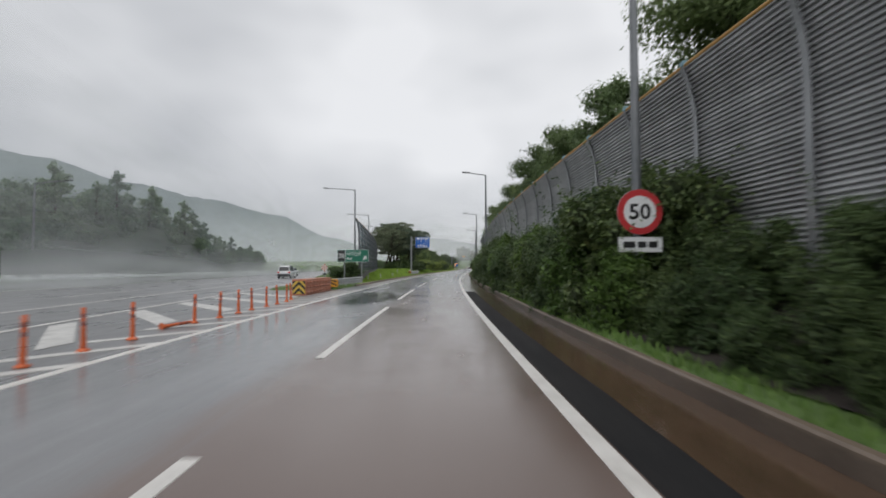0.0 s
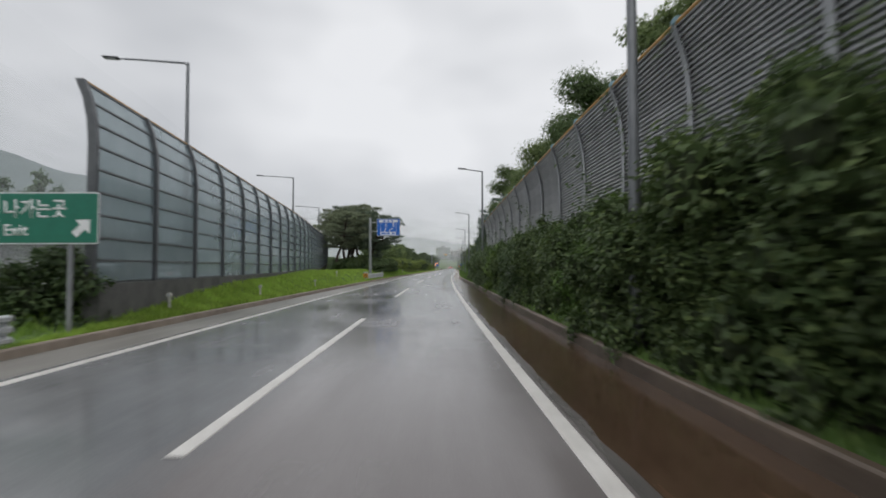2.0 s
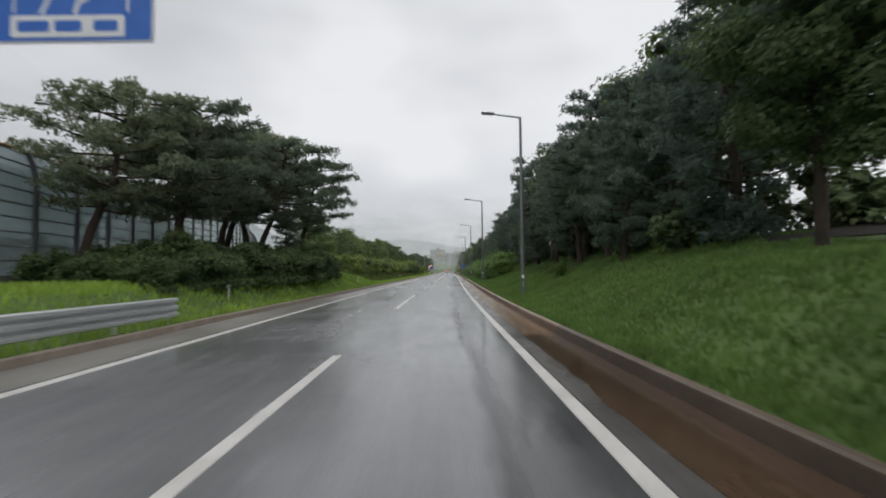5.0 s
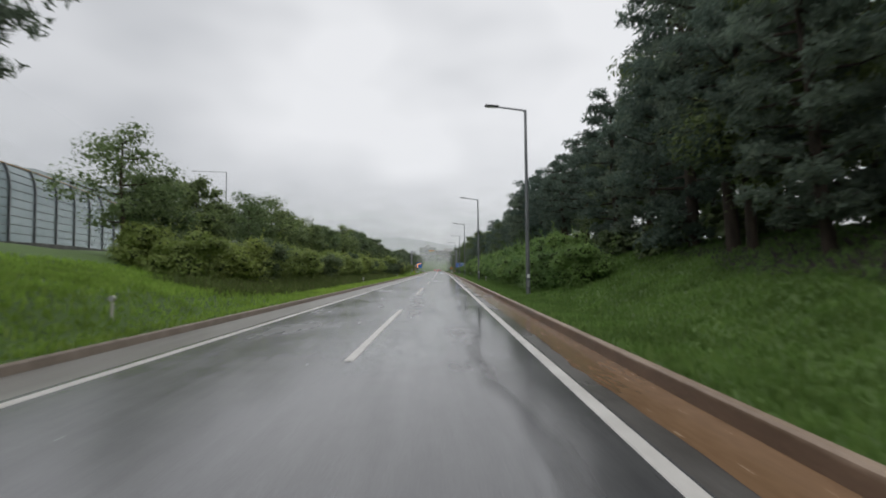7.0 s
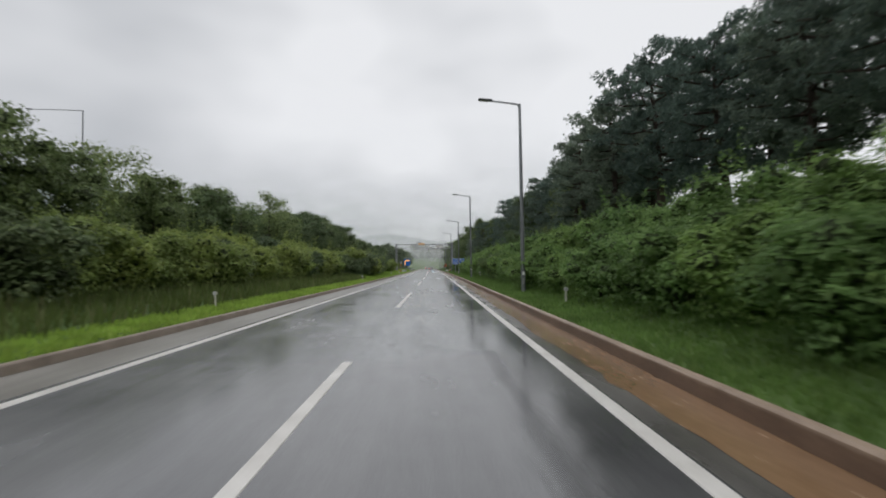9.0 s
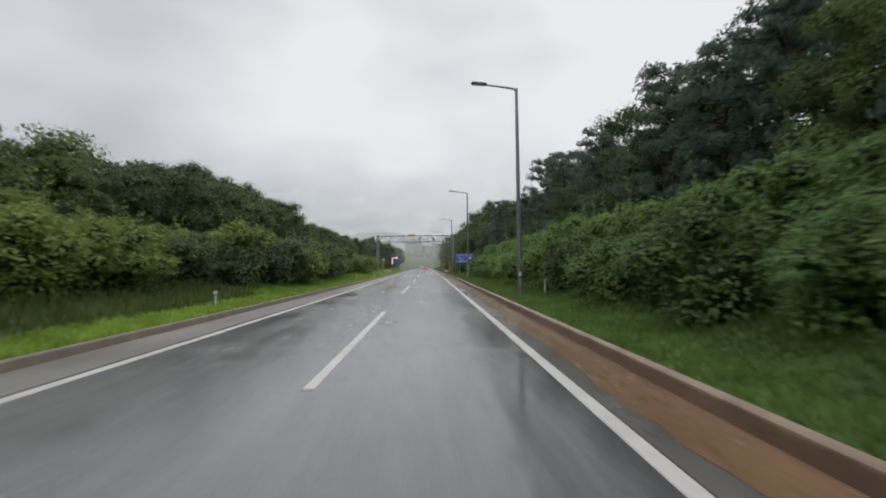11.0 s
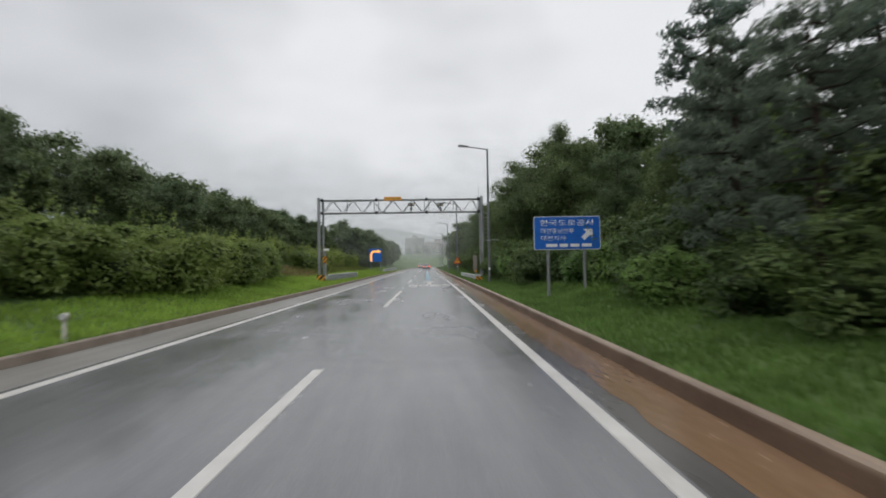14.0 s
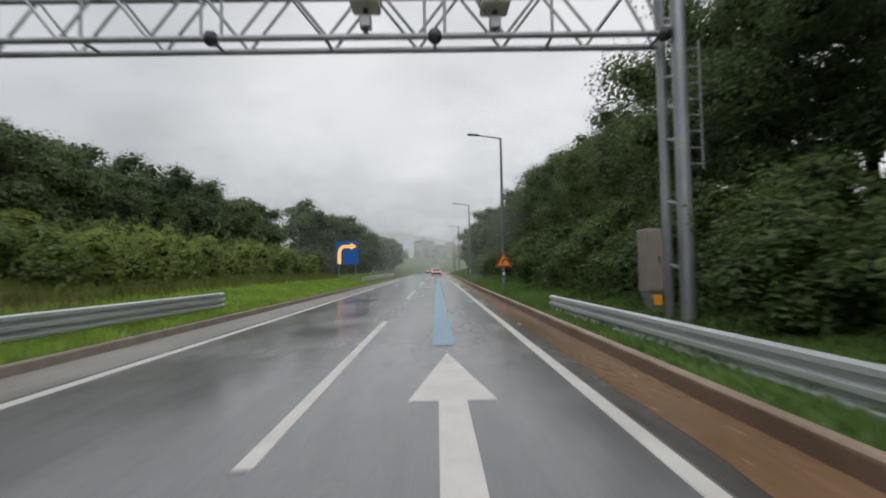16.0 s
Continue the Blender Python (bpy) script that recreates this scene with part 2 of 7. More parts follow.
M_PINE = leaf("olive_pine_needle", (0.125, 0.170, 0.098), (0.19, 0.242, 0.135), (0.26, 0.31, 0.17), 0.55, 0.5)
# Far leaves are paled: rain haze is put into the base colour.
M_LEAF_HAZED = leaf("hazed_leaf", (0.125, 0.20, 0.115), (0.175, 0.255, 0.145), (0.225, 0.31, 0.175), 0.5)
# Dark filler inside crowns: stops see-through and stands in for inner shade.
M_CORE = plain("dark_crown_core", (0.034, 0.052, 0.020), (0.076, 0.105, 0.038), 0.95, scale=9, bump=1.0, size=0.08)
# Crown filler of the far trees, paled for the same haze.
M_CORE_HAZED = plain("hazed_core", (0.12, 0.16, 0.125), (0.17, 0.215, 0.165), 0.95, scale=2, bump=0.0)
M_BARK = plain("bark", (0.028, 0.021, 0.016), (0.085, 0.062, 0.046), 0.9, scale=5, bump=0.8, size=0.03, stretch=(1, 1, 0.3))
M_STEEL = plain("galvanised_steel", (0.24, 0.25, 0.26), (0.42, 0.43, 0.44), 0.42, 0.55, scale=2.5, bump=0.05, stretch=(1, 1, 0.4))
M_RAIL = plain("guard_rail_steel", (0.46, 0.48, 0.49), (0.70, 0.72, 0.73), 0.36, 0.4, scale=2.0, bump=0.05, stretch=(1, 0.2, 1))
M_POLE = plain("lamp_pole_steel", (0.13, 0.14, 0.15), (0.26, 0.27, 0.28), 0.42, 0.5, scale=1.5, bump=0.05, stretch=(1, 1, 0.3))
M_FRAME = plain("barrier_frame_steel", (0.075, 0.082, 0.088), (0.15, 0.158, 0.165), 0.45, 0.4, scale=3)
M_DARKSTEEL = plain("dark_steel", (0.035, 0.038, 0.042), (0.085, 0.09, 0.095), 0.45, 0.4, scale=3)
M_PANEL = plain("grey_barrier_panel", (0.25, 0.257, 0.267), (0.46, 0.467, 0.478), 0.38, 0.35, scale=1.4, bump=0.08, stretch=(1, 0.25, 1), random_amount=0.25)
M_CAP = plain("ochre_cap", (0.30, 0.16, 0.03), (0.50, 0.28, 0.06), 0.5, scale=3)
M_TEAL = plain("pale_blue_cap", (0.16, 0.30, 0.36), (0.26, 0.42, 0.48), 0.5)
M_CONCRETE = plain("concrete", (0.07, 0.07, 0.067), (0.17, 0.167, 0.157), 0.75, scale=1.2, bump=0.4, size=0.01)
M_ORANGE = plain("orange_plastic", (0.55, 0.10, 0.025), (0.75, 0.17, 0.05), 0.42, scale=2.5, random_amount=0.15)
M_BAND = plain("dirty_reflective_band", (0.20, 0.045, 0.03), (0.36, 0.10, 0.07), 0.4, scale=6)
M_BARRIER = plain("faded_red_barrier", (0.33, 0.105, 0.06), (0.62, 0.27, 0.17), 0.45, scale=1.6, bump=0.15)
M_YELLOW = plain("warning_yellow", (0.55, 0.36, 0.05), (0.72, 0.50, 0.08), 0.45, scale=3)
M_WARN = plain("warning_orange", (0.66, 0.27, 0.02), (0.85, 0.40, 0.04), 0.4, scale=3)
M_BLACK = plain("black_sheeting", (0.012, 0.012, 0.013), (0.03, 0.03, 0.032), 0.45, scale=4)
M_WHITE = plain("white_sheeting", (0.68, 0.69, 0.70), (0.80, 0.81, 0.82), 0.4, scale=4)
M_POSTWHITE = plain("weathered_white_plastic", (0.42, 0.41, 0.36), (0.62, 0.60, 0.54), 0.5, scale=6)
M_RED = plain("red_sheeting", (0.45, 0.025, 0.03), (0.58, 0.045, 0.05), 0.4, scale=4)
M_GREEN = plain("green_sheeting", (0.008, 0.13, 0.085), (0.014, 0.18, 0.115), 0.4, scale=4)
M_BLUE = plain("blue_sheeting", (0.008, 0.10, 0.44), (0.014, 0.135, 0.54), 0.38, scale=4)
M_BACK = plain("sign_back", (0.30, 0.31, 0.32), (0.42, 0.43, 0.44), 0.4, 0.5)
M_CABINET = plain("brown_grey_cabinet_paint", (0.17, 0.145, 0.125), (0.27, 0.235, 0.205), 0.5, scale=3)
M_CARPAINT = plain("white_car_paint", (0.66, 0.67, 0.68), (0.76, 0.77, 0.78), 0.2, scale=2, bump=0.0, coat=1.0)
M_SILVER = plain("silver_car_paint", (0.38, 0.39, 0.40), (0.5, 0.51, 0.52), 0.22, 0.4, scale=2, bump=0.0, coat=1.0)
M_GLASSDARK = plain("car_glass", (0.012, 0.014, 0.016), (0.02, 0.022, 0.025), 0.06, scale=2, bump=0.0)
M_TYRE = plain("tyre", (0.012, 0.012, 0.012), (0.03, 0.03, 0.03), 0.8, scale=8)
M_TAIL = glow("lit_tail_light", (1.0, 0.06, 0.03), 2.2)
M_AMBER = glow("lit_amber_lamp", (1.0, 0.45, 0.08), 0.9)
M_LENS = plain("lamp_lens", (0.45, 0.46, 0.47), (0.6, 0.61, 0.62), 0.2, scale=6)
# Apartment walls and windows, greyed towards each other for rain haze.
M_WALL_HAZED = plain("hazed_apartment_wall", (0.43, 0.43, 0.43), (0.50, 0.495, 0.49), 0.8, scale=0.2, bump=0.0)
M_PINKWALL_HAZED = plain("hazed_apartment_wall_pink", (0.45, 0.41, 0.40), (0.52, 0.48, 0.47), 0.8, scale=0.2, bump=0.0)
M_WINDOW_HAZED = plain("hazed_window", (0.22, 0.23, 0.24), (0.28, 0.29, 0.30), 0.7, scale=0.5, bump=0.0)
M_HILL = distant("hazed_hill", (0.37, 0.405, 0.415), (0.215, 0.25, 0.258), 5, 75)
M_HILL_FAR = distant("hazed_far_hill", (0.50, 0.52, 0.535), (0.38, 0.405, 0.42), 5, 80)


def smoky_pane(name):
    m, n, l, b = material(name)
    v = coords(n, l)
    col = ramp_of(n, l, noise_of(n, l, v, 0.5, 4), [(0.3, (0.31, 0.38, 0.41)), (0.7, (0.46, 0.52, 0.545))])
    l.new(col, b.inputs["Base Color"])
    b.inputs["Roughness"].default_value = 0.16
    tr = n.new("ShaderNodeBsdfTransparent")
    tr.inputs["Color"].default_value = (0.74, 0.80, 0.81, 1)
    ms = n.new("ShaderNodeMixShader")
    ms.inputs["Fac"].default_value = 0.5
    l.new(b.outputs["BSDF"], ms.inputs[1])
    l.new(tr.outputs["BSDF"], ms.inputs[2])
    l.new(ms.outputs["Shader"], n["Material Output"].inputs["Surface"])
    return m


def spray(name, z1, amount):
    """Translucent white sheet that stands in for rain spray and haze, thinning out upwards."""
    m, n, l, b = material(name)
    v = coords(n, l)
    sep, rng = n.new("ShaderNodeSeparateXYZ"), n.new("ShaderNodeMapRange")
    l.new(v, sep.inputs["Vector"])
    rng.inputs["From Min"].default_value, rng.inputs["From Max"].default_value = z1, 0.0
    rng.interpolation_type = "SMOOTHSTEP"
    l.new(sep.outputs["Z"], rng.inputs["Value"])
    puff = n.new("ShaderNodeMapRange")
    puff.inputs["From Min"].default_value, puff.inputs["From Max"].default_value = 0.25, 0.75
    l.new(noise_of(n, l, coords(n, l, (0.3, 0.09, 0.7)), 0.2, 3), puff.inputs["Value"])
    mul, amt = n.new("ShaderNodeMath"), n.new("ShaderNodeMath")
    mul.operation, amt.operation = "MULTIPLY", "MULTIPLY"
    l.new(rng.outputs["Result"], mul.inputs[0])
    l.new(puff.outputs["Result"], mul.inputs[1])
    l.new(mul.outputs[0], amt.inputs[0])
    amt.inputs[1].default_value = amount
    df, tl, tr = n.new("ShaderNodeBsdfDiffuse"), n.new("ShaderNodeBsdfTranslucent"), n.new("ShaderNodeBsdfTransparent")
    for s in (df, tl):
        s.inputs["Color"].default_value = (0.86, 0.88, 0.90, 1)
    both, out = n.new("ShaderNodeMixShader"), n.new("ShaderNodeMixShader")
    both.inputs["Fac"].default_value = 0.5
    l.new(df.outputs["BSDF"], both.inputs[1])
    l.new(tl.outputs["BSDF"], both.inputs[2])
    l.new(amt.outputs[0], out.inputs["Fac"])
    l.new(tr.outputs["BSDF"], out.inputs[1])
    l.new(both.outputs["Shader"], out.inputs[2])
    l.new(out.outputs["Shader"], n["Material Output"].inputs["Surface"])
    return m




def water_film_material(name):
    """Rainwater on asphalt, its base darkened for reflections, that thins out to nothing at its shore."""
    m = wet_asphalt(name, (0.065, 0.066, 0.068), (0.11, 0.11, 0.112), rough=0.13)
    n, l = m.node_tree.nodes, m.node_tree.links
    att = n.new("ShaderNodeAttribute")
    att.attribute_name = "depth"
    streak = noise_of(n, l, coords(n, l, (1.0, 0.12, 1.0)), 5.0, 5)
    both = mix_of(n, l, 0.5, att.outputs["Fac"], streak)
    fac = ramp_of(n, l, both, [(0.34, grey(0.0)), (0.68, grey(1.0))])
    clear = n.new("ShaderNodeBsdfTransparent")
    ms = n.new("ShaderNodeMixShader")
    l.new(fac, ms.inputs["Fac"])
    l.new(clear.outputs["BSDF"], ms.inputs[1])
    l.new(n["Principled BSDF"].outputs["BSDF"], ms.inputs[2])
    l.new(ms.outputs["Shader"], n["Material Output"].inputs["Surface"])
    return m


M_FILM = water_film_material("reflection_toned_rain_film")
M_SPRAY = spray("mist_sheet", 5.0, 0.9)
M_HAZE_SHEET = spray("rain_haze_sheet", 44.0, 0.42)
M_PANE = smoky_pane("smoky_barrier_pane")

# ---- the road's line: x of its axis for each y; u is the distance to the right of it ----
KNOTS = (-0.0103, -0.5919, 0.6766, 3.3009, 6.1212, 8.7481, 10.9123, 13.2012, 15.4901)


def spline(y):
    t = (y + 10) / 50
    i = min(max(int(math.floor(t)), 1), 6)
    u = t - i
    a, b, c, d = KNOTS[i - 1:i + 3]
    return b + 0.5 * u * (c - a + u * (2 * a - 5 * b + 4 * c - d + u * (3 * (b - c) + d - a)))


def cx(y):
    if y < -10:
        return spline(-10) + (y + 10) * (spline(-9) - spline(-10))
    if y > 335:
        far = max(y - 370, 0)
        return spline(335) + (y - 335) * 0.0458 + min(far, 150) ** 2 * 0.0016 + max(far - 150, 0) * 0.48
    return spline(y)


def heading(y):
    return math.atan2(cx(y + 0.5) - cx(y - 0.5), 1.0)


def at(y, u, z=0.0):
    return Vector((cx(y) + u, y, z))


def place(y, u, z=0.0, turn=0.0):
    return Matrix.Translation(at(y, u, z)) @ Matrix.Rotation(-heading(y) + radians(turn), 4, "Z")


def smooth(a, b, x):
    t = min(max((x - a) / (b - a), 0), 1)
    return t * t * (3 - 2 * t)


def kerb_u(y):
    """Foot of the right kerb."""
    return 3.72 - 0.45 * smooth(62, 96, y)


def wall_u(y):
    """Foot of the glazed noise barrier that leaves with the motorway."""
    d = y - 43
    return -6.75 - 0.10 * d - 0.001 * d * max(d, 0)


def motorway_u(y):
    d = y - 18.7
    return -9.9 - 0.12 * d - 0.0004 * d * abs(d)


def ground_z(y, u):
    """Height of the ground: banks on both sides, flat under the roads."""
    n1 = noise.noise(Vector((u * 0.25, y * 0.12, 3.0)))
    k = kerb_u(y)
    if -5.85 <= u <= k + 0.13:
        return -0.10
    rise = 6.5 * smooth(545, 600, y)
    if u > k:
        d = u - k - 0.13
        wall_side = 0.17 + 1.45 * smooth(0.6, 3.6, d)
        shelf = smooth(220, 229, y) * (1 - smooth(256, 268, y))
        bank = 0.17 + 0.25 * smooth(1.0, 3.0, d) + 2.0 * smooth(1.2 + 1.5 * shelf, 7.5 + 1.5 * shelf, d) + 0.6 * smooth(7, 14, d)
        w = smooth(84, 94, y)
        z = wall_side * (1 - w) + bank * w
        z -= 1.4 * smooth(295, 330, y) * smooth(2, 8, d)
        return max(z, 0.12) + 0.08 * n1 * smooth(0.3, 2.0, d) + rise + 9 * smooth(40, 220, u) * smooth(200, 420, y)
    d = -5.85 - u
    z = 0.13 + 0.16 * smooth(0, 3, d)
    w1 = smooth(37, 47, y)
    z += w1 * (1 - smooth(118, 135, y)) * (0.50 + 0.25 * smooth(58, 76, y)) * smooth(0.4, 1.7, d)
    w2 = smooth(100, 122, y)
    z += w2 * (0.55 * smooth(1.0, 5, d) + 1.5 * smooth(4, 11, d) + 0.5 * smooth(10, 16, d) * (1 - smooth(165, 185, y)))
    w3 = smooth(165, 195, y) * (1 - 0.65 * smooth(236, 262, y))
    z += w3 * 1.3 * smooth(5, 15, d)
    flat = (1 - w1)
    z = z * (1 - flat) - 0.10 * flat
    edge = motorway_u(y) + 3.2 + 4.5 * smooth(60, 110, y)
    if 60 < y < 180:
        edge = min(edge, wall_u(y) + 0.4)
    under = smooth(0.8, 2.6, edge - u) if y < 330 else 0.0
    z = z * (1 - under) - 0.12 * under
    return z + 0.08 * n1 * smooth(0.3, 2.5, d) * (1 - flat) * (1 - under) + rise


# ---- mesh helpers ----
def mesh_np(name, verts, faces, mats, smooth_shade=False):
    """A mesh from arrays: verts (n, 3), faces (m, k) with k corners each."""
    verts, faces = np.asarray(verts, dtype=np.float32), np.asarray(faces, dtype=np.int32)
    me = bpy.data.meshes.new(name)
    k = faces.shape[1]
    me.vertices.add(len(verts))
    me.vertices.foreach_set("co", verts.ravel())
    me.loops.add(faces.size)
    me.loops.foreach_set("vertex_index", faces.ravel())
    me.polygons.add(len(faces))
    me.polygons.foreach_set("loop_start", np.arange(0, faces.size, k, dtype=np.int32))
    if smooth_shade:
        me.polygons.foreach_set("use_smooth", np.ones(len(faces), dtype=bool))
    me.update(calc_edges=True)
    for m in (mats if isinstance(mats, (list, tuple)) else [mats]):
        me.materials.append(m)
    return me


class Shape:
    """Collects faces of one part."""

    def __init__(self):
        self.v, self.f, self.s = [], [], []

    def add(self, verts, faces, m=None, smooth_shade=False):
        base = len(self.v)
        for p in verts:
            p = Vector(p)
            self.v.append(tuple(m @ p) if m is not None else tuple(p))
        for f in faces:
            self.f.append([base + i for i in f])
            self.s.append(smooth_shade)
        return self

    def box(self, x0, x1, y0, y1, z0, z1, c=0.0, m=None):
        """A box; c chamfers its upright and level edges."""
        if c <= 0:
            p = [(x, y, z) for z in (z0, z1) for x, y in ((x0, y0), (x1, y0), (x1, y1), (x0, y1))]
            return self.add(p, [(3, 2, 1, 0), (4, 5, 6, 7), (0, 1, 5, 4), (1, 2, 6, 5), (2, 3, 7, 6), (3, 0, 4, 7)], m)
        ring = [(x0 + c, y0), (x1 - c, y0), (x1, y0 + c), (x1, y1 - c), (x1 - c, y1), (x0 + c, y1), (x0, y1 - c), (x0, y0 + c)]
        xm, ym = (x0 + x1) / 2, (y0 + y1) / 2
        sx, sy = 1 - 2 * c / max(x1 - x0, 1e-6), 1 - 2 * c / max(y1 - y0, 1e-6)
        inner = [(xm + (x - xm) * max(sx, 0.1), ym + (y - ym) * max(sy, 0.1)) for x, y in ring]
        p = [(x, y, z0) for x, y in inner] + [(x, y, z0 + c) for x, y in ring] + [(x, y, z1 - c) for x, y in ring] + [(x, y, z1) for x, y in inner]
        f = [tuple(range(7, -1, -1)), tuple(range(24, 32))]
        for lev in range(3):
            for i in range(8):
                j = (i + 1) % 8
                f.append((lev * 8 + i, lev * 8 + j, lev * 8 + 8 + j, lev * 8 + 8 + i))
        return self.add(p, f, m)

    def tube(self, pts, radii, sides=10, caps=True, m=None, smooth_shade=True):
        """A round bar along points, with its own radius at each."""
        pts = [Vector(p) for p in pts]
        if isinstance(radii, (int, float)):
            radii = [radii] * len(pts)
        verts, faces = [], []
        side = None
        for i, p in enumerate(pts):
            d = (pts[min(i + 1, len(pts) - 1)] - pts[max(i - 1, 0)]).normalized()
            if side is None:
                side = d.orthogonal().normalized()
            side = (side - d * side.dot(d)).normalized()
            up = d.cross(side)
            for k in range(sides):
                a = 2 * math.pi * k / sides
                verts.append(p + (side * math.cos(a) + up * math.sin(a)) * radii[i])
        for i in range(len(pts) - 1):
            for k in range(sides):
                j = (k + 1) % sides
                faces.append((i * sides + k, i * sides + j, (i + 1) * sides + j, (i + 1) * sides + k))
        self.add(verts, faces, m, smooth_shade)
        if caps:
            n = len(pts) - 1
            self.add(verts[:sides], [tuple(range(sides - 1, -1, -1))], m)
            self.add(verts[n * sides:], [tuple(range(sides))], m)
        return self

    def plate(self, outline, y0, y1, m=None):
        """An outline in x, z made thick from y0 (front) to y1."""
        n = len(outline)
        p = [(x, y0, z) for x, z in outline] + [(x, y1, z) for x, z in outline]
        f = [tuple(range(n)), tuple(range(2 * n - 1, n - 1, -1))]
        f += [((i + 1) % n, i, n + i, n + (i + 1) % n) for i in range(n)]
        return self.add(p, f, m)

    def sweep(self, rings, closed=False, caps=True, m=None, smooth_shade=False):
        """Skins a row of equal rings of points."""
        k = len(rings[0])
        verts = [q for r in rings for q in r]
        faces = []
        for i in range(len(rings) - 1):
            for a in range(k if closed else k - 1):
                b = (a + 1) % k
                faces.append((i * k + a, i * k + b, (i + 1) * k + b, (i + 1) * k + a))
        if closed and caps:
            faces.append(tuple(range(k - 1, -1, -1)))
            faces.append(tuple((len(rings) - 1) * k + a for a in range(k)))
        return self.add(verts, faces, m, smooth_shade)

    def mesh(self, name, mat):
        me = bpy.data.meshes.new(name)
        me.from_pydata(self.v, [], self.f)
        me.polygons.foreach_set("use_smooth", self.s)
        me.materials.append(mat)
        bm = bmesh.new()
        bm.from_mesh(me)
        bmesh.ops.recalc_face_normals(bm, faces=bm.faces)
        bm.to_mesh(me)
        bm.free()
        return me


def part(name, shape, mat, parent, label="", m=None, kind=""):
    """One mesh under a thing or a part. shape: a Shape, or a mesh to share."""
    me = shape.mesh(name, mat) if isinstance(shape, Shape) else shape
    ob = new(name, me)
    ob.parent = parent
    if m is not None:
        ob.matrix_basis = m
    return tagged(ob, label, kind=kind)


def thing(name, label, category, group="", kind="", m=None):
    ob = new(name)
    ob.empty_display_size = 0.2
    if m is not None:
        ob.matrix_basis = m
    return tagged(ob, label, category, group, kind)


def setting(name, shape, mat, label, category):
    me = shape.mesh(name, mat) if isinstance(shape, Shape) else shape
    return tagged(new(name, me), label, category, kind="structure")


def rounded(x0, x1, z0, z1, r, n=4):
    out = []
    for cxx, czz, a0 in ((x1 - r, z0 + r, -90), (x1 - r, z1 - r, 0), (x0 + r, z1 - r, 90), (x0 + r, z0 + r, 180)):
        for i in range(n + 1):
            a = radians(a0 + 90 * i / n)
            out.append((cxx + r * math.cos(a), czz + r * math.sin(a)))
    return out


def disc(cxx, czz, r, n=40):
    return [(cxx + r * math.cos(2 * math.pi * i / n), czz + r * math.sin(2 * math.pi * i / n)) for i in range(n)]


def letters(name, body, mat, parent, x0, x1, z0, z1, y, thick=0.003, flat=False, bold=0.0):
    """Raised writing fitted into a rectangle of a sign; flat lays it on the ground (z is then along the road)."""
    cu = bpy.data.curves.new(name, "FONT")
    cu.body = body
    cu.resolution_u, cu.offset = 3, bold
    ob = bpy.data.objects.new(name, cu)
    scene.collection.objects.link(ob)
    me = bpy.data.meshes.new_from_object(ob.evaluated_get(bpy.context.evaluated_depsgraph_get()))
    bpy.data.objects.remove(ob)
    bpy.data.curves.remove(cu)
    co = np.array([v.co[:] for v in me.vertices])
    lo, hi = co.min(0), co.max(0)
    sx, sz = (x1 - x0) / (hi[0] - lo[0]), (z1 - z0) / (hi[1] - lo[1])
    bm = bmesh.new()
    bm.from_mesh(me)
    for v in bm.verts:
        a, c = x0 + (v.co.x - lo[0]) * sx, z0 + (v.co.y - lo[1]) * sz
        v.co = (a, c, y) if flat else (a, y, c)
    ext = bmesh.ops.extrude_face_region(bm, geom=bm.faces[:])
    for v in ext["geom"]:
        if isinstance(v, bmesh.types.BMVert):
            v.co += Vector((0, 0, thick)) if flat else Vector((0, -thick, 0))
    bmesh.ops.recalc_face_normals(bm, faces=bm.faces)
    bm.to_mesh(me)
    bm.free()
    me.materials.clear()
    me.materials.append(mat)
    return part(name, me, mat, parent)


# ---- ground and roads ----
Y_END = 560


def strip(y0, y1, profile, step=2.0):
    """A surface along the road: profile(y) gives its (u, z) points from left to right."""
    n = max(int((y1 - y0) / step), 1)
    return Shape().sweep([[at(y, u, z) for u, z in profile(y)] for y in (y0 + (y1 - y0) * i / n for i in range(n + 1))])


def build_ground():
    us = [-900, -400, -200, -120, -95, -80, -70, -60, -54, -48, -44, -40, -37, -34, -31.5, -29, -27, -25, -23.5, -22, -20, -18, -16.5, -15, -13.5, -12, -11, -10, -9.2, -8.4, -7.8, -7.2, -6.7, -6.3, -6.0, -5.84,
          -5.0, 0.0, 3.0]
    off = [0.10, 0.127, 0.142, 0.40, 0.8, 1.2, 1.7, 2.2, 2.8, 3.4, 4.0, 4.8, 5.6, 6.6, 8, 10, 12, 15, 20, 30, 50, 90, 180, 400, 900]
    ys = [-160, -80, -40] + [-20 + 2.5 * i for i in range(148)] + [355 + 8 * i for i in range(38)] + [700, 800, 1000, 1500, 2500]
    rows = []
    for y in ys:
        uu = us + [kerb_u(y) + d for d in off]
        rows.append([at(y, u, ground_z(y, u)) for u in uu])
    ob = setting("ground", Shape().sweep(rows, smooth_shade=True), M_GROUND, "grassy earth banks beside the road", "ground")
    return ob


ground = build_ground()

road = setting("road", strip(-80, Y_END, lambda y: [(-4.55, 0.0), (-0.9, 0.003), (2.34, 0.0)]), M_ROAD,
               "rain-wet two-lane asphalt exit road", "road")


def film_shore(y, u, seed):
    return u + 0.30 * noise.noise(Vector((y * 0.22, 3, seed))) + 0.08 * noise.noise(Vector((y * 0.9, 3, seed))) + 0.05 * noise.noise(Vector((y * 3.1, 3, seed)))


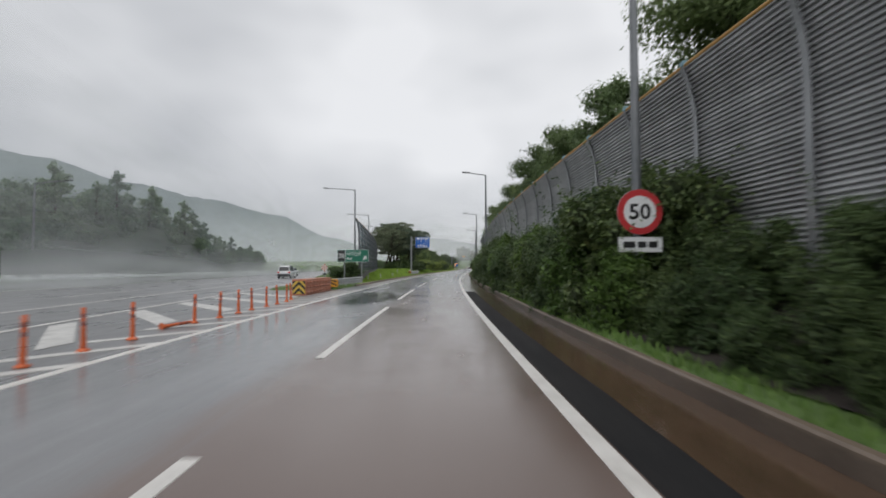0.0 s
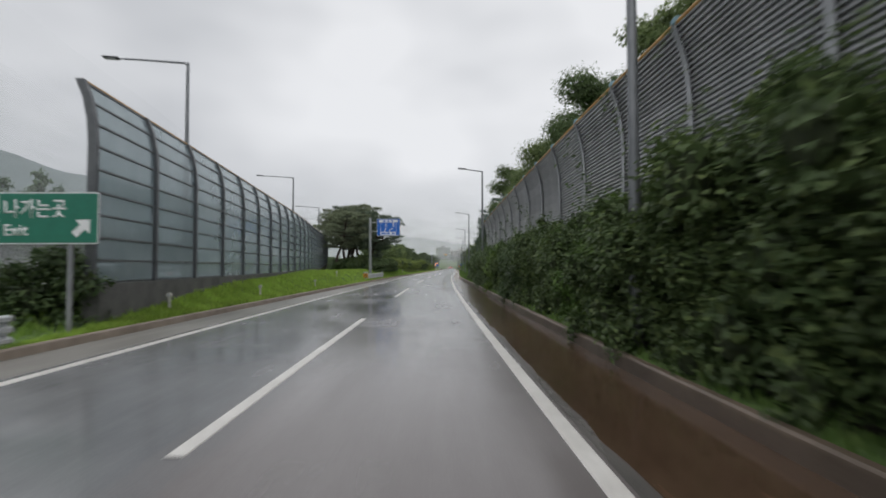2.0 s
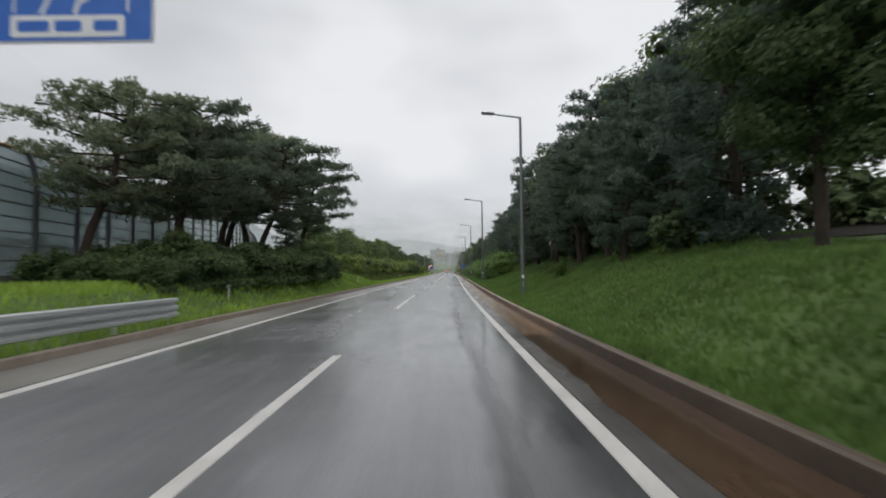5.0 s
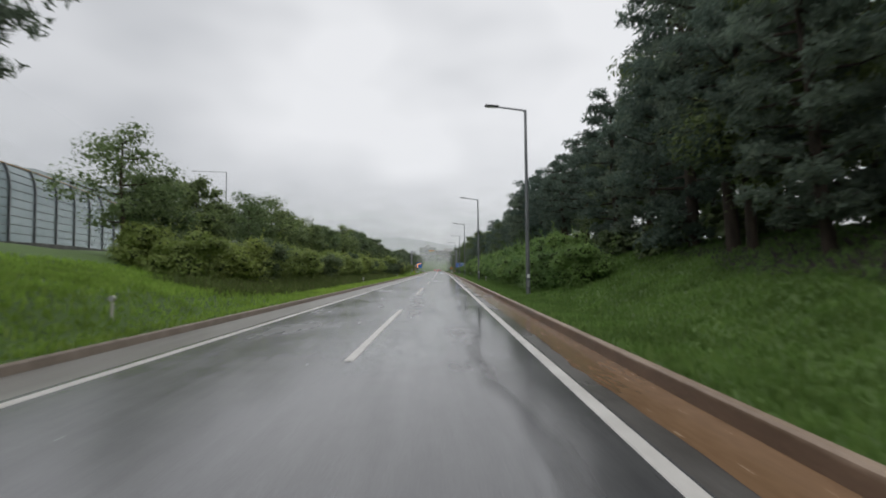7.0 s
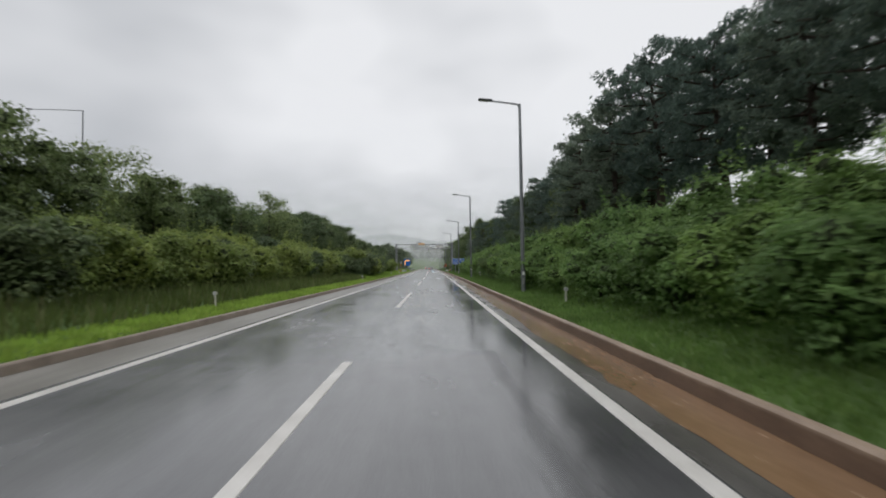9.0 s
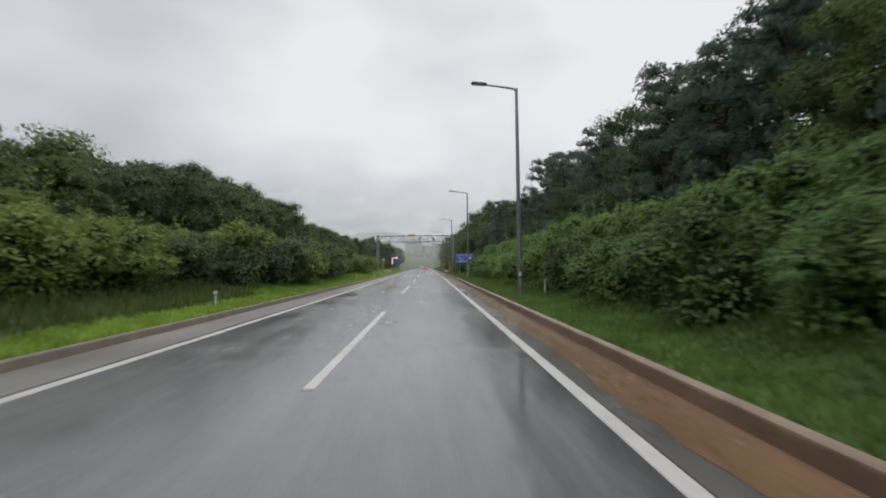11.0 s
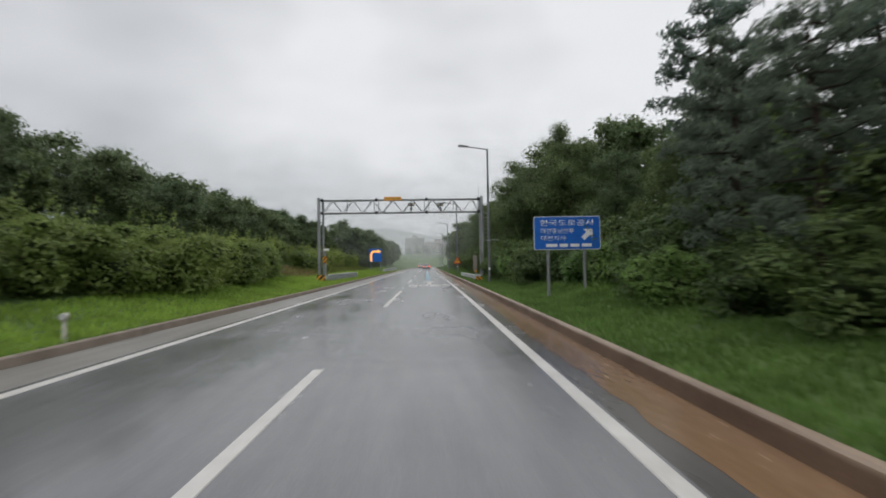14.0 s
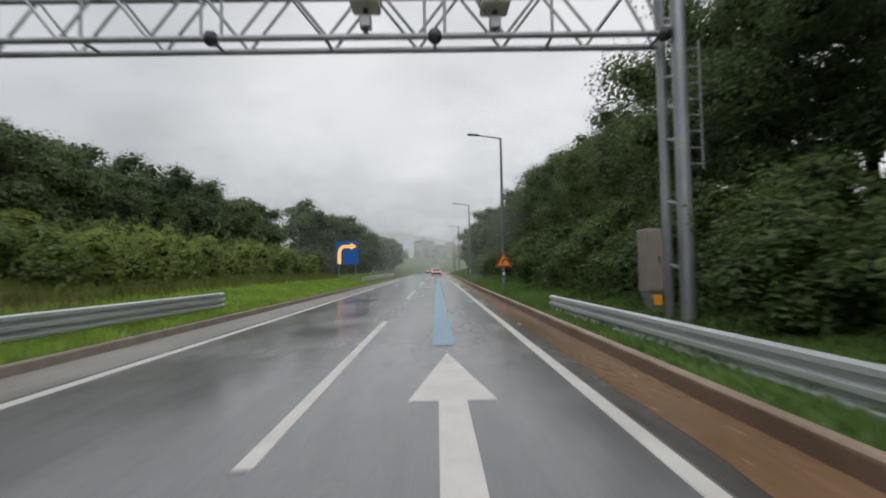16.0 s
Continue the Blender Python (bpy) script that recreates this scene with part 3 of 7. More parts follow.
# Film along the edge; its dark base colour stands in for reflected trees.
water_film = setting("water_film", strip(58, 196, lambda y: [(film_shore(y, 1.0, 4) + d, 0.002) for d in (0, 0.15, 0.3, 0.45, 0.6)] + [(2.335, 0.003)], 0.25), M_FILM,
                     "thin film of rainwater along the edge line, darkened for tree reflections", "puddle")
depth = water_film.data.attributes.new("depth", "FLOAT", "POINT")
for v in water_film.data.vertices:
    depth.data[v.index].value = smooth(0.0, 0.62, v.co.x - cx(v.co.y) - film_shore(v.co.y, 1.0, 4)) * smooth(58, 66, v.co.y) * (1 - smooth(160, 196, v.co.y))
setting("road_shoulder_left", strip(37.5, Y_END, lambda y: [(-5.75, -0.01), (-4.55, 0.0)]), M_SHOULDER, "pale wet shoulder along the kerb", "road shoulder")
setting("road_gutter_edge", strip(-80, Y_END, lambda y: [(2.34, 0.0), (3.3, -0.012)]), M_GUTTER, "dark wet strip beside the edge line", "road shoulder")
def gutter_water(y):
    return [(2.60 + 0.10 * noise.noise(Vector((y * 0.3, 1, 0))) + 0.07 * noise.noise(Vector((y * 1.9, 5, 0))) + 0.10 * (1 - smooth(40, 95, y)) - 0.24 * smooth(26, 34, y) * (1 - smooth(56, 66, y)), 0.0005), (kerb_u(y) + 0.02, -0.004)]


setting("asphalt_patch", strip(-80, 28.6, lambda y: [(2.325, 0.004), (2.345, 0.008), (2.80 + 0.03 * noise.noise(Vector((y * 0.8, 2, 0))), 0.008), (2.83 + 0.03 * noise.noise(Vector((y * 0.8, 2, 0))), 0.0)], 0.5), M_PATCH,
        "strip of fresh black asphalt beside the edge line", "road patch")
setting("gutter", strip(88, Y_END, gutter_water, 0.5), M_MUD, "gutter running with muddy brown water", "gutter")
setting("gutter_shaded", strip(-80, 88, gutter_water, 0.5), M_MUD_SHADED, "gutter of muddy water, darkened for shade from the shrubs", "gutter")


def pool(y0, y1, ua, ub, mat, label, z, seed, step=0.5):
    """Standing water with an uneven shore."""
    n = int((y1 - y0) / step)
    rows = []
    for i in range(n + 1):
        y = y0 + (y1 - y0) * i / n
        f = math.sin(math.pi * i / n) ** 0.35
        mid, half = (ua + ub) / 2, (ub - ua) / 2 * f
        wob = lambda q: 0.30 * noise.noise(Vector((y * 0.5, q, seed))) + 0.12 * noise.noise(Vector((y * 2.1, q, seed)))
        a, b = mid - half + wob(1) * f, mid + half + wob(7) * f
        rows.append([at(y, a + (b - a) * g, z) for g in (0, 0.12, 0.25, 0.4, 0.6, 0.75, 0.88, 1)])
    ob = setting("water", Shape().sweep(rows), mat, label, "puddle")
    deep = ob.data.attributes.new("depth", "FLOAT", "POINT")
    for row_no, row in enumerate(rows):
        ends = smooth(0, 0.22, row_no / n) * (1 - smooth(0.78, 1, row_no / n))
        for g, v in zip((0, 0.45, 0.85, 1, 1, 0.85, 0.45, 0), ob.data.vertices[row_no * 8:row_no * 8 + 8]):
            deep.data[v.index].value = g * ends
    return ob


pool(17.5, 29, -4.0, -1.15, M_FILM, "dark puddle mirroring the sky on the lane", 0.0045, 4.0, 0.25)


def kerb_profile(foot, side, h):
    """Foot to grass: battered face, rounded top edge, top, back."""
    return [(foot, -0.08), (foot, 0.0), (foot + side * 0.025, h - 0.025), (foot + side * 0.045, h), (foot + side * 0.12, h + 0.004), (foot + side * 0.18, h - 0.12)]


def kerb_face(y):
    return kerb_profile(kerb_u(y), 1, 0.20)


setting("kerb_right", strip(88, Y_END, kerb_face, 1.0), M_KERB, "mud-stained, shade-darkened concrete kerb beside the gutter", "kerb")
setting("kerb_right_shaded", strip(-80, 88, kerb_face, 1.0), M_KERB_SHADED, "wet concrete kerb beside the shrubs, darkened for their shade", "kerb")
setting("kerb_left", strip(37, Y_END, lambda y: kerb_profile(-5.73, -1, 0.15)[::-1], 1.0), M_KERB_L, "low concrete kerb along the shoulder", "kerb")


def ribbon(y0, y1, u, w, z=0.006, step=2.0):
    """A painted line: a thin raised band centred on u(y)."""
    fu = u if callable(u) else (lambda y: u)
    n = max(int((y1 - y0) / step), 1)
    rows = []
    for i in range(n + 1):
        y = y0 + (y1 - y0) * i / n
        c = fu(y)
        rows.append([at(y, c - w / 2, z - 0.012), at(y, c - w / 2 + 0.01, z), at(y, c + w / 2 - 0.01, z), at(y, c + w / 2, z - 0.012)])
    return Shape().sweep(rows)


setting("edge_line_right", ribbon(-80, Y_END, 2.22, 0.17, 0.014), M_PAINT, "solid white edge line", "road marking")
setting("edge_line_left", ribbon(-80, Y_END, -4.34, 0.17, 0.010), M_PAINT, "solid white edge line", "road marking")
dash_starts = [35.72 - 14.02 * k for k in range(4, 0, -1)] + [35.72 + 20 * k for k in range(0, 19)]
for y in dash_starts:
    d = new("lane_dash", ribbon(y, y + 10, -0.935, 0.16, 0.011).mesh("lane_dash", M_PAINT))
    tagged(d, "painted white lane dash on wet asphalt", "road marking", "lane dashes", "structure")

# motorway and the hatched gore between it and the exit road
setting("motorway", Shape().sweep([[at(y, motorway_u(y) - w, 0.004 - 0.008 * (w < 0)) for w in (16, 12, 8, 4, -0.6)] for y in range(-160, 330, 6)], smooth_shade=True),
        M_HIGHWAY, "wide wet motorway carriageway", "road")
setting("motorway_far", Shape().sweep([[at(y, motorway_u(y) - w, 0.0) for w in (31, 26, 19)] for y in range(-160, 330, 6)], smooth_shade=True),
        M_HIGHWAY, "far carriageway of the motorway", "road")
setting("gore_asphalt", Shape().sweep([[at(y, motorway_u(y) - 0.3, 0.0), at(y, -4.5, -0.002)] for y in (-80, -40, 0, 6, 12, 18, 24, 28, 32, 34, 36, 37.5)]),
        M_HIGHWAY, "asphalt of the exit gore", "road")
for i, off in enumerate((0.0, -3.7, -15.2)):
    setting("motorway_line", Shape().sweep([[at(y, motorway_u(y) + off - 0.1, 0.012), at(y, motorway_u(y) + off + 0.1, 0.012)] for y in range(-80, 200, 4)]),
            M_PAINT, "white motorway lane line", "road marking")
for y in range(-40, 120, 16):
    d = setting("motorway_dash", Shape().sweep([[at(q, motorway_u(q) - 7.4 - 0.08, 0.012), at(q, motorway_u(q) - 7.4 + 0.08, 0.012)] for q in (y, y + 4, y + 8)]),
                M_PAINT, "white motorway lane dash", "road marking")


def gore_stripe(y, u0, dy, u1, width):
    """One slanting stripe of the hatching, from u0 at y to u1 at y + dy."""
    rows = []
    for j in range(7):
        f = j / 6
        yy, uu = y + dy * f, u0 + (u1 - u0) * f
        rows.append([at(yy, uu, 0.002), at(yy + 0.01, uu, 0.0085), at(yy + width - 0.01, uu, 0.0085), at(yy + width, uu, 0.002)])
    d = new("gore_hatch", Shape().sweep(rows).mesh("gore_hatch", M_PAINT_OLD))
    tagged(d, "worn white hatch stripe of the exit gore", "road marking", "gore hatching", "structure")


for k in range(20):
    gore_stripe(-8.4 + 1.95 * k, -5.82 - 0.012 * k, 1.75, -4.42, 0.46)
for k in range(9):
    y = -6.6 + 3.75 * k
    gore_stripe(y, -6.12, 3.6, motorway_u(y + 3.6) + 0.3, 0.95)

# grassy nose after the crash barrier, with its low kerb
setting("gore_nose", Shape().sweep([[at(31.0, u, -0.04) for u in (-6.7, -6.72, -10.0, -10.5)]] + [[at(y, -5.9 - 0.55 * (34 - min(y, 34)) * 0.5 - 0.0, 0.02), at(y, -6.6, 0.13), at(y, min(motorway_u(y) + 1.5, -8.2), 0.16), at(y, motorway_u(y) + 1.0, -0.03)]
                                    for y in (31.5, 33, 34.5, 36, 38, 41, 45)], smooth_shade=True), M_GROUND, "grassy nose of the exit gore", "ground")


# ---- writing and arrows on the road ----
marking = thing("road_lettering", "white lettering painted across the lane", "road marking", kind="structure", m=place(250.8, 0, 0.003))


def syllable(x0, x1, y0, y1, strokes):
    """One painted syllable: bars (x0, x1, y0, y1), slanted strokes and rings in a unit cell."""
    s = Shape()
    fx, fy = (lambda a: x0 + (x1 - x0) * a), (lambda b: y0 + (y1 - y0) * b)
    for k, st in enumerate(strokes):
        top = 0.008 + 0.0008 * k
        if st[0] == "ring":
            _, cxx, cyy, rx, ry, tx, ty = st
            rows = []
            for i in range(29):
                a = 2 * math.pi * i / 28
                c, d = math.cos(a), math.sin(a)
                c, d = math.copysign(abs(c) ** 0.75, c), math.copysign(abs(d) ** 0.75, d)
                rows.append([(fx(cxx + rx * c), fy(cyy + ry * d), 0.0), (fx(cxx + rx * c), fy(cyy + ry * d), top),
                             (fx(cxx + (rx - tx) * c), fy(cyy + (ry - ty) * d), top), (fx(cxx + (rx - tx) * c), fy(cyy + (ry - ty) * d), 0.0)])
            s.sweep(rows)
        else:
            pts = [(st[0], st[2]), (st[1], st[2]), (st[1], st[3]), (st[0], st[3])] if len(st) == 4 else [(st[i], st[i + 1]) for i in range(0, 8, 2)]
            s.add([(fx(a), fy(b), 0.0) for a, b in pts] + [(fx(a), fy(b), top) for a, b in pts],
                  [(4, 5, 6, 7), (0, 1, 5, 4), (1, 2, 6, 5), (2, 3, 7, 6), (3, 0, 4, 7)])
    return part("syllable", s, M_PAINT, marking)


# the four syllables of the electronic toll lane
syllable(-0.74, -0.10, -0.05, 2.50, [("ring", 0.30, 0.36, 0.30, 0.36, 0.15, 0.10), (0.20, 0.40, 0.90, 1.0), (0.0, 0.60, 0.77, 0.87), (0.66, 0.86, 0.0, 1.0), (0.86, 1.0, 0.44, 0.58)])
syllable(-0.04, 0.58, -0.05, 2.50, [("ring", 0.31, 0.5, 0.31, 0.49, 0.16, 0.10), (0.74, 0.98, 0.0, 1.0)])
syllable(0.64, 1.32, -0.05, 2.50, [(0.0, 0.56, 0.90, 1.0), (0.0, 0.56, 0.0, 0.10), (0.06, 0.23, 0.10, 0.90), (0.34, 0.51, 0.10, 0.90), (0.62, 0.77, 0.0, 1.0), (0.86, 1.0, 0.0, 1.0), (0.77, 0.86, 0.44, 0.58)])
syllable(1.36, 2.02, -0.05, 2.50, [(0.40, 0.98, 0.62, 0.98, 0.30, 0.36, 0.05, 0.36), (0.46, 0.86, 0.62, 0.98, 1.0, 0.42, 0.80, 0.36), (0.0, 1.0, 0.02, 0.13)])
remnant = new("lane_dash", ribbon(249.15, 249.6, -1.03, 0.09, 0.011, 0.15).mesh("lane_dash", M_PAINT_OLD))
tagged(remnant, "worn remnant of a white lane dash", "road marking", "lane dashes", "structure")


def painted_arrow(y, u, length, label, mat=M_PAINT):
    s = Shape()
    w, hw, hl = 0.31, 0.98, length * 0.5
    out = [(-w / 2, 0), (w / 2, 0), (w / 2, length - hl), (hw / 2, length - hl), (0, length), (-hw / 2, length - hl), (-w / 2, length - hl)]
    n = len(out)
    s.add([(x, yy, 0.0) for x, yy in out] + [(x, yy, 0.011) for x, yy in out],
          [tuple(range(n, 2 * n))] + [(i, (i + 1) % n, n + (i + 1) % n, n + i) for i in range(n)])
    ob = new("painted_arrow", s.mesh("painted_arrow", mat))
    ob.matrix_basis = place(y, u, 0.0)
    return tagged(ob, label, "road marking", kind="structure")


painted_arrow(254.4, 0.66, 6.0, "white straight-ahead arrow painted on the lane")
setting("blue_guide_line", ribbon(261.2, 330, 0.62, 0.42, 0.011), M_BLUE_PAINT, "faded pale blue guide line painted along the lane", "road marking")


# ---- street lamps ----
def street_lamp(height=8.87, arm=1.9, side=-1):
    """Tapered steel pole on a flange, a slightly rising arm and a flat lamp head."""
    lamp = thing("street_lamp", "grey steel street lamp with a single arm", "street lamp", "street lamps along the exit road")
    part("pole", Shape().tube([(0, 0, -0.25), (0, 0, 1.2), (0, 0, height * 0.6), (0, 0, height)], [0.105, 0.10, 0.08, 0.06], 14), M_POLE, lamp)
    s = Shape().box(-0.19, 0.19, -0.19, 0.19, -0.02, 0.03, 0.008)
    for a in range(4):
        s.tube([(0.14 * (1 if a % 2 else -1), 0.14 * (1 if a // 2 else -1), z) for z in (0.02, 0.09)], 0.017, 6)
    part("base_plate", s, M_STEEL, lamp)
    part("arm", Shape().tube([(0, 0, height - 0.12), (side * 0.12, 0, height - 0.01), (side * arm * 0.5, 0, height + 0.11), (side * (arm - 0.35), 0, height + 0.19)], [0.05, 0.045, 0.04, 0.035], 10), M_POLE, lamp)
    ang = Matrix.Translation((side * (arm - 0.30), 0, height + 0.2)) @ Matrix.Rotation(radians(-side * 4), 4, "Y")
    head = part("lamp_head", Shape().box(-0.33, 0.33, -0.13, 0.13, -0.035, 0.05, 0.03), M_DARKSTEEL, lamp, m=ang)
    part("lens", Shape().box(-0.26, 0.2, -0.1, 0.1, -0.046, -0.034, 0.004), M_LENS, head)
    part("inspection_door", Shape().box(-0.05, 0.05, -0.112, -0.09, 0.45, 0.75, 0.006), M_STEEL, lamp)
    part("sticker", Shape().box(-0.06, 0.06, -0.112, -0.094, 0.88, 1.04, 0.003), M_WHITE, lamp, "pale number plate, unreadable")
    return lamp


lamp_places = [(9.65, 4.88), (39.65, 4.3), (69.93, 4.5), (101.1, 4.7), (130.41, 4.62), (160.25, 4.52), (189.95, 4.35), (219.71, 4.6), (250.42, 4.6), (279.92, 4.4),
               (310, 4.5), (340, 4.5), (370, 4.5), (400, 4.5)]
first_lamp = street_lamp()
for i, (y, u) in enumerate(lamp_places):
    m = place(y, u, ground_z(y, u) - 0.05)
    if i == 0:
        first_lamp.matrix_basis = m
    else:
        copy_thing(first_lamp, m)
tall_lamp = street_lamp(9.0, 3.4)
tagged(tall_lamp, "tall grey motorway lamp behind the glazed barrier", "street lamp", "motorway lamps")
for i, (y, u, z) in enumerate(((51.58, -8.96, 0.75), (76.91, -12.48, 0.75), (103.2, -17.2, 1.2), (128.7, -23.9, 1.95), (165.4, -35.2, 2.6))):
    m = place(y, u, z)
    if i == 0:
        tall_lamp.matrix_basis = m
    else:
        copy_thing(tall_lamp, m)
wide_lamp = street_lamp(14.3, 5.6)
tagged(wide_lamp, "tall motorway lamp with a long arm, above the trees", "street lamp", "motorway lamps")
wide_lamp.matrix_basis = place(189.3, -35.0, ground_z(189.3, -35))
copy_thing(tall_lamp, place(42, -35.3, 0.0, 180))
banner = thing("banner_bracket", "thin steel banner bar clamped to the lamp pole", "bracket", m=place(250.42, 4.6, 2.95))
part("rod", Shape().tube([(-0.6, -0.12, 0), (0.62, -0.12, 0.02)], 0.016, 8), M_STEEL, banner)
part("clamp", Shape().tube([(0, 0, -0.04), (0, 0, 0.04)], 0.125, 14), M_STEEL, banner)


# ---- signs ----
def sign_board(parent, name, x0, x1, z0, z1, mat, y=0.0, border=M_WHITE, r=0.06, edge=0.024, thick=0.03):
    """A rounded board: metal back, white border, coloured face."""
    part("back", Shape().plate(rounded(x0, x1, z0, z1, r), y, y + thick), M_BACK, parent)
    part("border", Shape().plate(rounded(x0 + 0.004, x1 - 0.004, z0 + 0.004, z1 - 0.004, r), y - 0.004, y - 0.0005), border, parent)
    return part(name, Shape().plate(rounded(x0 + edge, x1 - edge, z0 + edge, z1 - edge, r * 0.7), y - 0.008, y - 0.0042), mat, parent)


def post(parent, x, z0, z1, y=0.08, r=0.045, mat=M_STEEL):
    return part("post", Shape().tube([(x, y, z0), (x, y, z1)], r, 12), mat, parent)


def arrow_plate(parent, cxx, czz, size, turn, y, mat=M_WHITE):
    out = [(-0.16, -0.5), (0.16, -0.5), (0.16, 0.02), (0.46, 0.02), (0.0, 0.5), (-0.46, 0.02), (-0.16, 0.02)]
    a = radians(turn)
    pts = [(cxx + size * (x * math.cos(a) - z * math.sin(a)), czz + size * (x * math.sin(a) + z * math.cos(a))) for x, z in out]
    return part("arrow", Shape().plate(pts, y - 0.012, y - 0.008), mat, parent)


def bars(parent, rects, y, mat=M_WHITE):
    for x0, x1, z0, z1 in rects:
        part("lettering_bar", Shape().plate(rounded(x0, x1, z0, z1, min(x1 - x0, z1 - z0) * 0.2, 2), y - 0.012, y - 0.008), mat, parent)


limit = thing("speed_limit_sign", "round red-rimmed 50 speed limit sign on the lamp pole", "traffic sign", m=place(9.65, 4.88, 0))
part("back", Shape().plate(disc(0, 2.5, 0.445), -0.14, -0.12), M_BACK, limit)
part("rim", Shape().plate(disc(0, 2.5, 0.44), -0.146, -0.1405), M_RED, limit)
part("face", Shape().plate(disc(0, 2.5, 0.315), -0.151, -0.1465), M_WHITE, limit)
letters("number", "50", M_BLACK, limit, -0.21, 0.21, 2.35, 2.66, -0.1515, bold=0.02)
part("plate_back", Shape().plate(rounded(-0.43, 0.43, 1.71, 2.01, 0.02), -0.14, -0.12), M_BACK, limit)
part("plate", Shape().plate(rounded(-0.425, 0.425, 1.715, 2.005, 0.02), -0.146, -0.1405), M_WHITE, limit)
bars(limit, [(-0.34, -0.10, 1.80, 1.92), (-0.05, 0.12, 1.80, 1.92), (0.16, 0.33, 1.80, 1.92)], -0.138, M_BLACK)
for z in (1.86, 2.4, 2.62):
    part("clamp", Shape().tube([(0, 0, z - 0.03), (0, 0, z + 0.03)], 0.122, 14), M_STEEL, limit)

exit_sign = thing("exit_sign", "green exit sign with a black 30 panel on two posts", "traffic sign", m=place(41.9, -7.06, 0))
sign_board(exit_sign, "face", -1.36, 1.36, 1.93, 2.98, M_GREEN, -0.02)
part("number_panel", Shape().plate(rounded(-1.30, -0.70, 1.99, 2.92, 0.05), -0.036, -0.0285), M_BLACK, exit_sign)
part("divider", Shape().plate(rounded(-0.68, -0.64, 1.99, 2.92, 0.01), -0.036, -0.0285), M_WHITE, exit_sign)
letters("number", "30", M_WHITE, exit_sign, -1.24, -0.76, 2.25, 2.66, -0.0365, bold=0.012)
letters("korean_word", "나가는곳", M_WHITE, exit_sign, -0.52, 0.70, 2.46, 2.84, -0.0285, bold=0.012)
letters("english_word", "Exit", M_WHITE, exit_sign, -0.52, -0.05, 2.10, 2.33, -0.0285, bold=0.012)
arrow_plate(exit_sign, 1.03, 2.27, 0.44, -45, -0.0205)
for x in (-0.75, 0.75):
    post(exit_sign, x, 0.1, 2.9, 0.06, 0.05)

lane_sign = thing("overhead_lane_sign", "blue lane direction sign hung from a steel pole", "traffic sign", m=place(84.7, -4.66, 0))
sign_board(lane_sign, "face", -1.24, 1.24, 4.87, 6.70, M_BLUE, -0.02)
for x0, x1, z0, z1 in ((-1.02, 1.02, 6.30, 6.60), (-0.88, 0.82, 4.95, 5.28)):
    part("text_panel", Shape().plate(rounded(x0, x1, z0, z1, 0.04), -0.033, -0.0285), M_WHITE, lane_sign)
bars(lane_sign, [(-0.55, -0.3, 6.38, 6.52), (-0.1, 0.12, 6.38, 6.52), (0.3, 0.52, 6.38, 6.52), (-0.78, -0.3, 5.03, 5.2), (-0.22, 0.18, 5.03, 5.2), (0.36, 0.72, 5.03, 5.2)], -0.026, M_BLUE)
for x in (-0.24, 0.54):
    for k in range(3):
        z = 5.80 + 0.15 * k
        part("chevron", Shape().plate([(x - 0.1, z), (x, z + 0.1), (x + 0.1, z), (x + 0.1, z + 0.08), (x, z + 0.18), (x - 0.1, z + 0.08)][::-1], -0.033, -0.0285), M_WHITE, lane_sign)
part("lane_stroke", Shape().plate([(-0.46, 5.30), (-0.40, 5.30), (-0.21, 5.72), (-0.27, 5.74)], -0.033, -0.0285), M_WHITE, lane_sign)
part("lane_stroke", Shape().plate([(0.04, 5.30), (0.10, 5.30), (0.15, 5.45), (0.55, 5.70), (0.52, 5.76), (0.10, 5.50)], -0.033, -0.0285), M_WHITE, lane_sign)
for x in (-0.84, 0.86):
    part("lane_stroke", Shape().plate(rounded(x - 0.015, x + 0.015, 5.32, 6.26, 0.008, 1), -0.033, -0.0285), M_WHITE, lane_sign)
part("mast", Shape().tube([(-1.98, 0.15, 0.1), (-1.98, 0.15, 6.75)], [0.17, 0.14], 16), M_STEEL, lane_sign)
part("mast_cap", Shape().tube([(-1.98, 0.15, 6.75), (-1.98, 0.15, 6.80)], [0.15, 0.08], 16), M_STEEL, lane_sign)
for z in (5.35, 6.3):
    part("bracket", Shape().tube([(-1.98, 0.15, z), (1.0, 0.10, z)], 0.06, 10), M_STEEL, lane_sign)

office_sign = thing("direction_sign", "blue roadside direction sign with Korean lettering on two posts", "traffic sign", m=place(235.34, 5.44, 0))
sign_board(office_sign, "face", -1.17, 1.17, 1.87, 3.04, M_BLUE, -0.02)
letters("korean_line", "한국도로공사", M_WHITE, office_sign, -0.95, 0.95, 2.70, 2.92, -0.0285, bold=0.003)
letters("korean_line", "대전충남본부", M_WHITE, office_sign, -0.92, 0.24, 2.44, 2.62, -0.0285, bold=0.003)
letters("korean_line", "대전지사", M_WHITE, office_sign, -0.92, -0.05, 2.19, 2.37, -0.0285, bold=0.003)
bars(office_sign, [(-0.75, -0.35, 1.97, 2.08), (-0.28, 0.02, 1.97, 2.08), (0.1, 0.42, 1.97, 2.08), (0.5, 0.85, 1.97, 2.08)], -0.0205)
arrow_plate(office_sign, 0.72, 2.42, 0.48, -45, -0.0205)
for x in (-0.66, 0.62):
    post(office_sign, x, 0.1, 3.0, 0.07, 0.055)

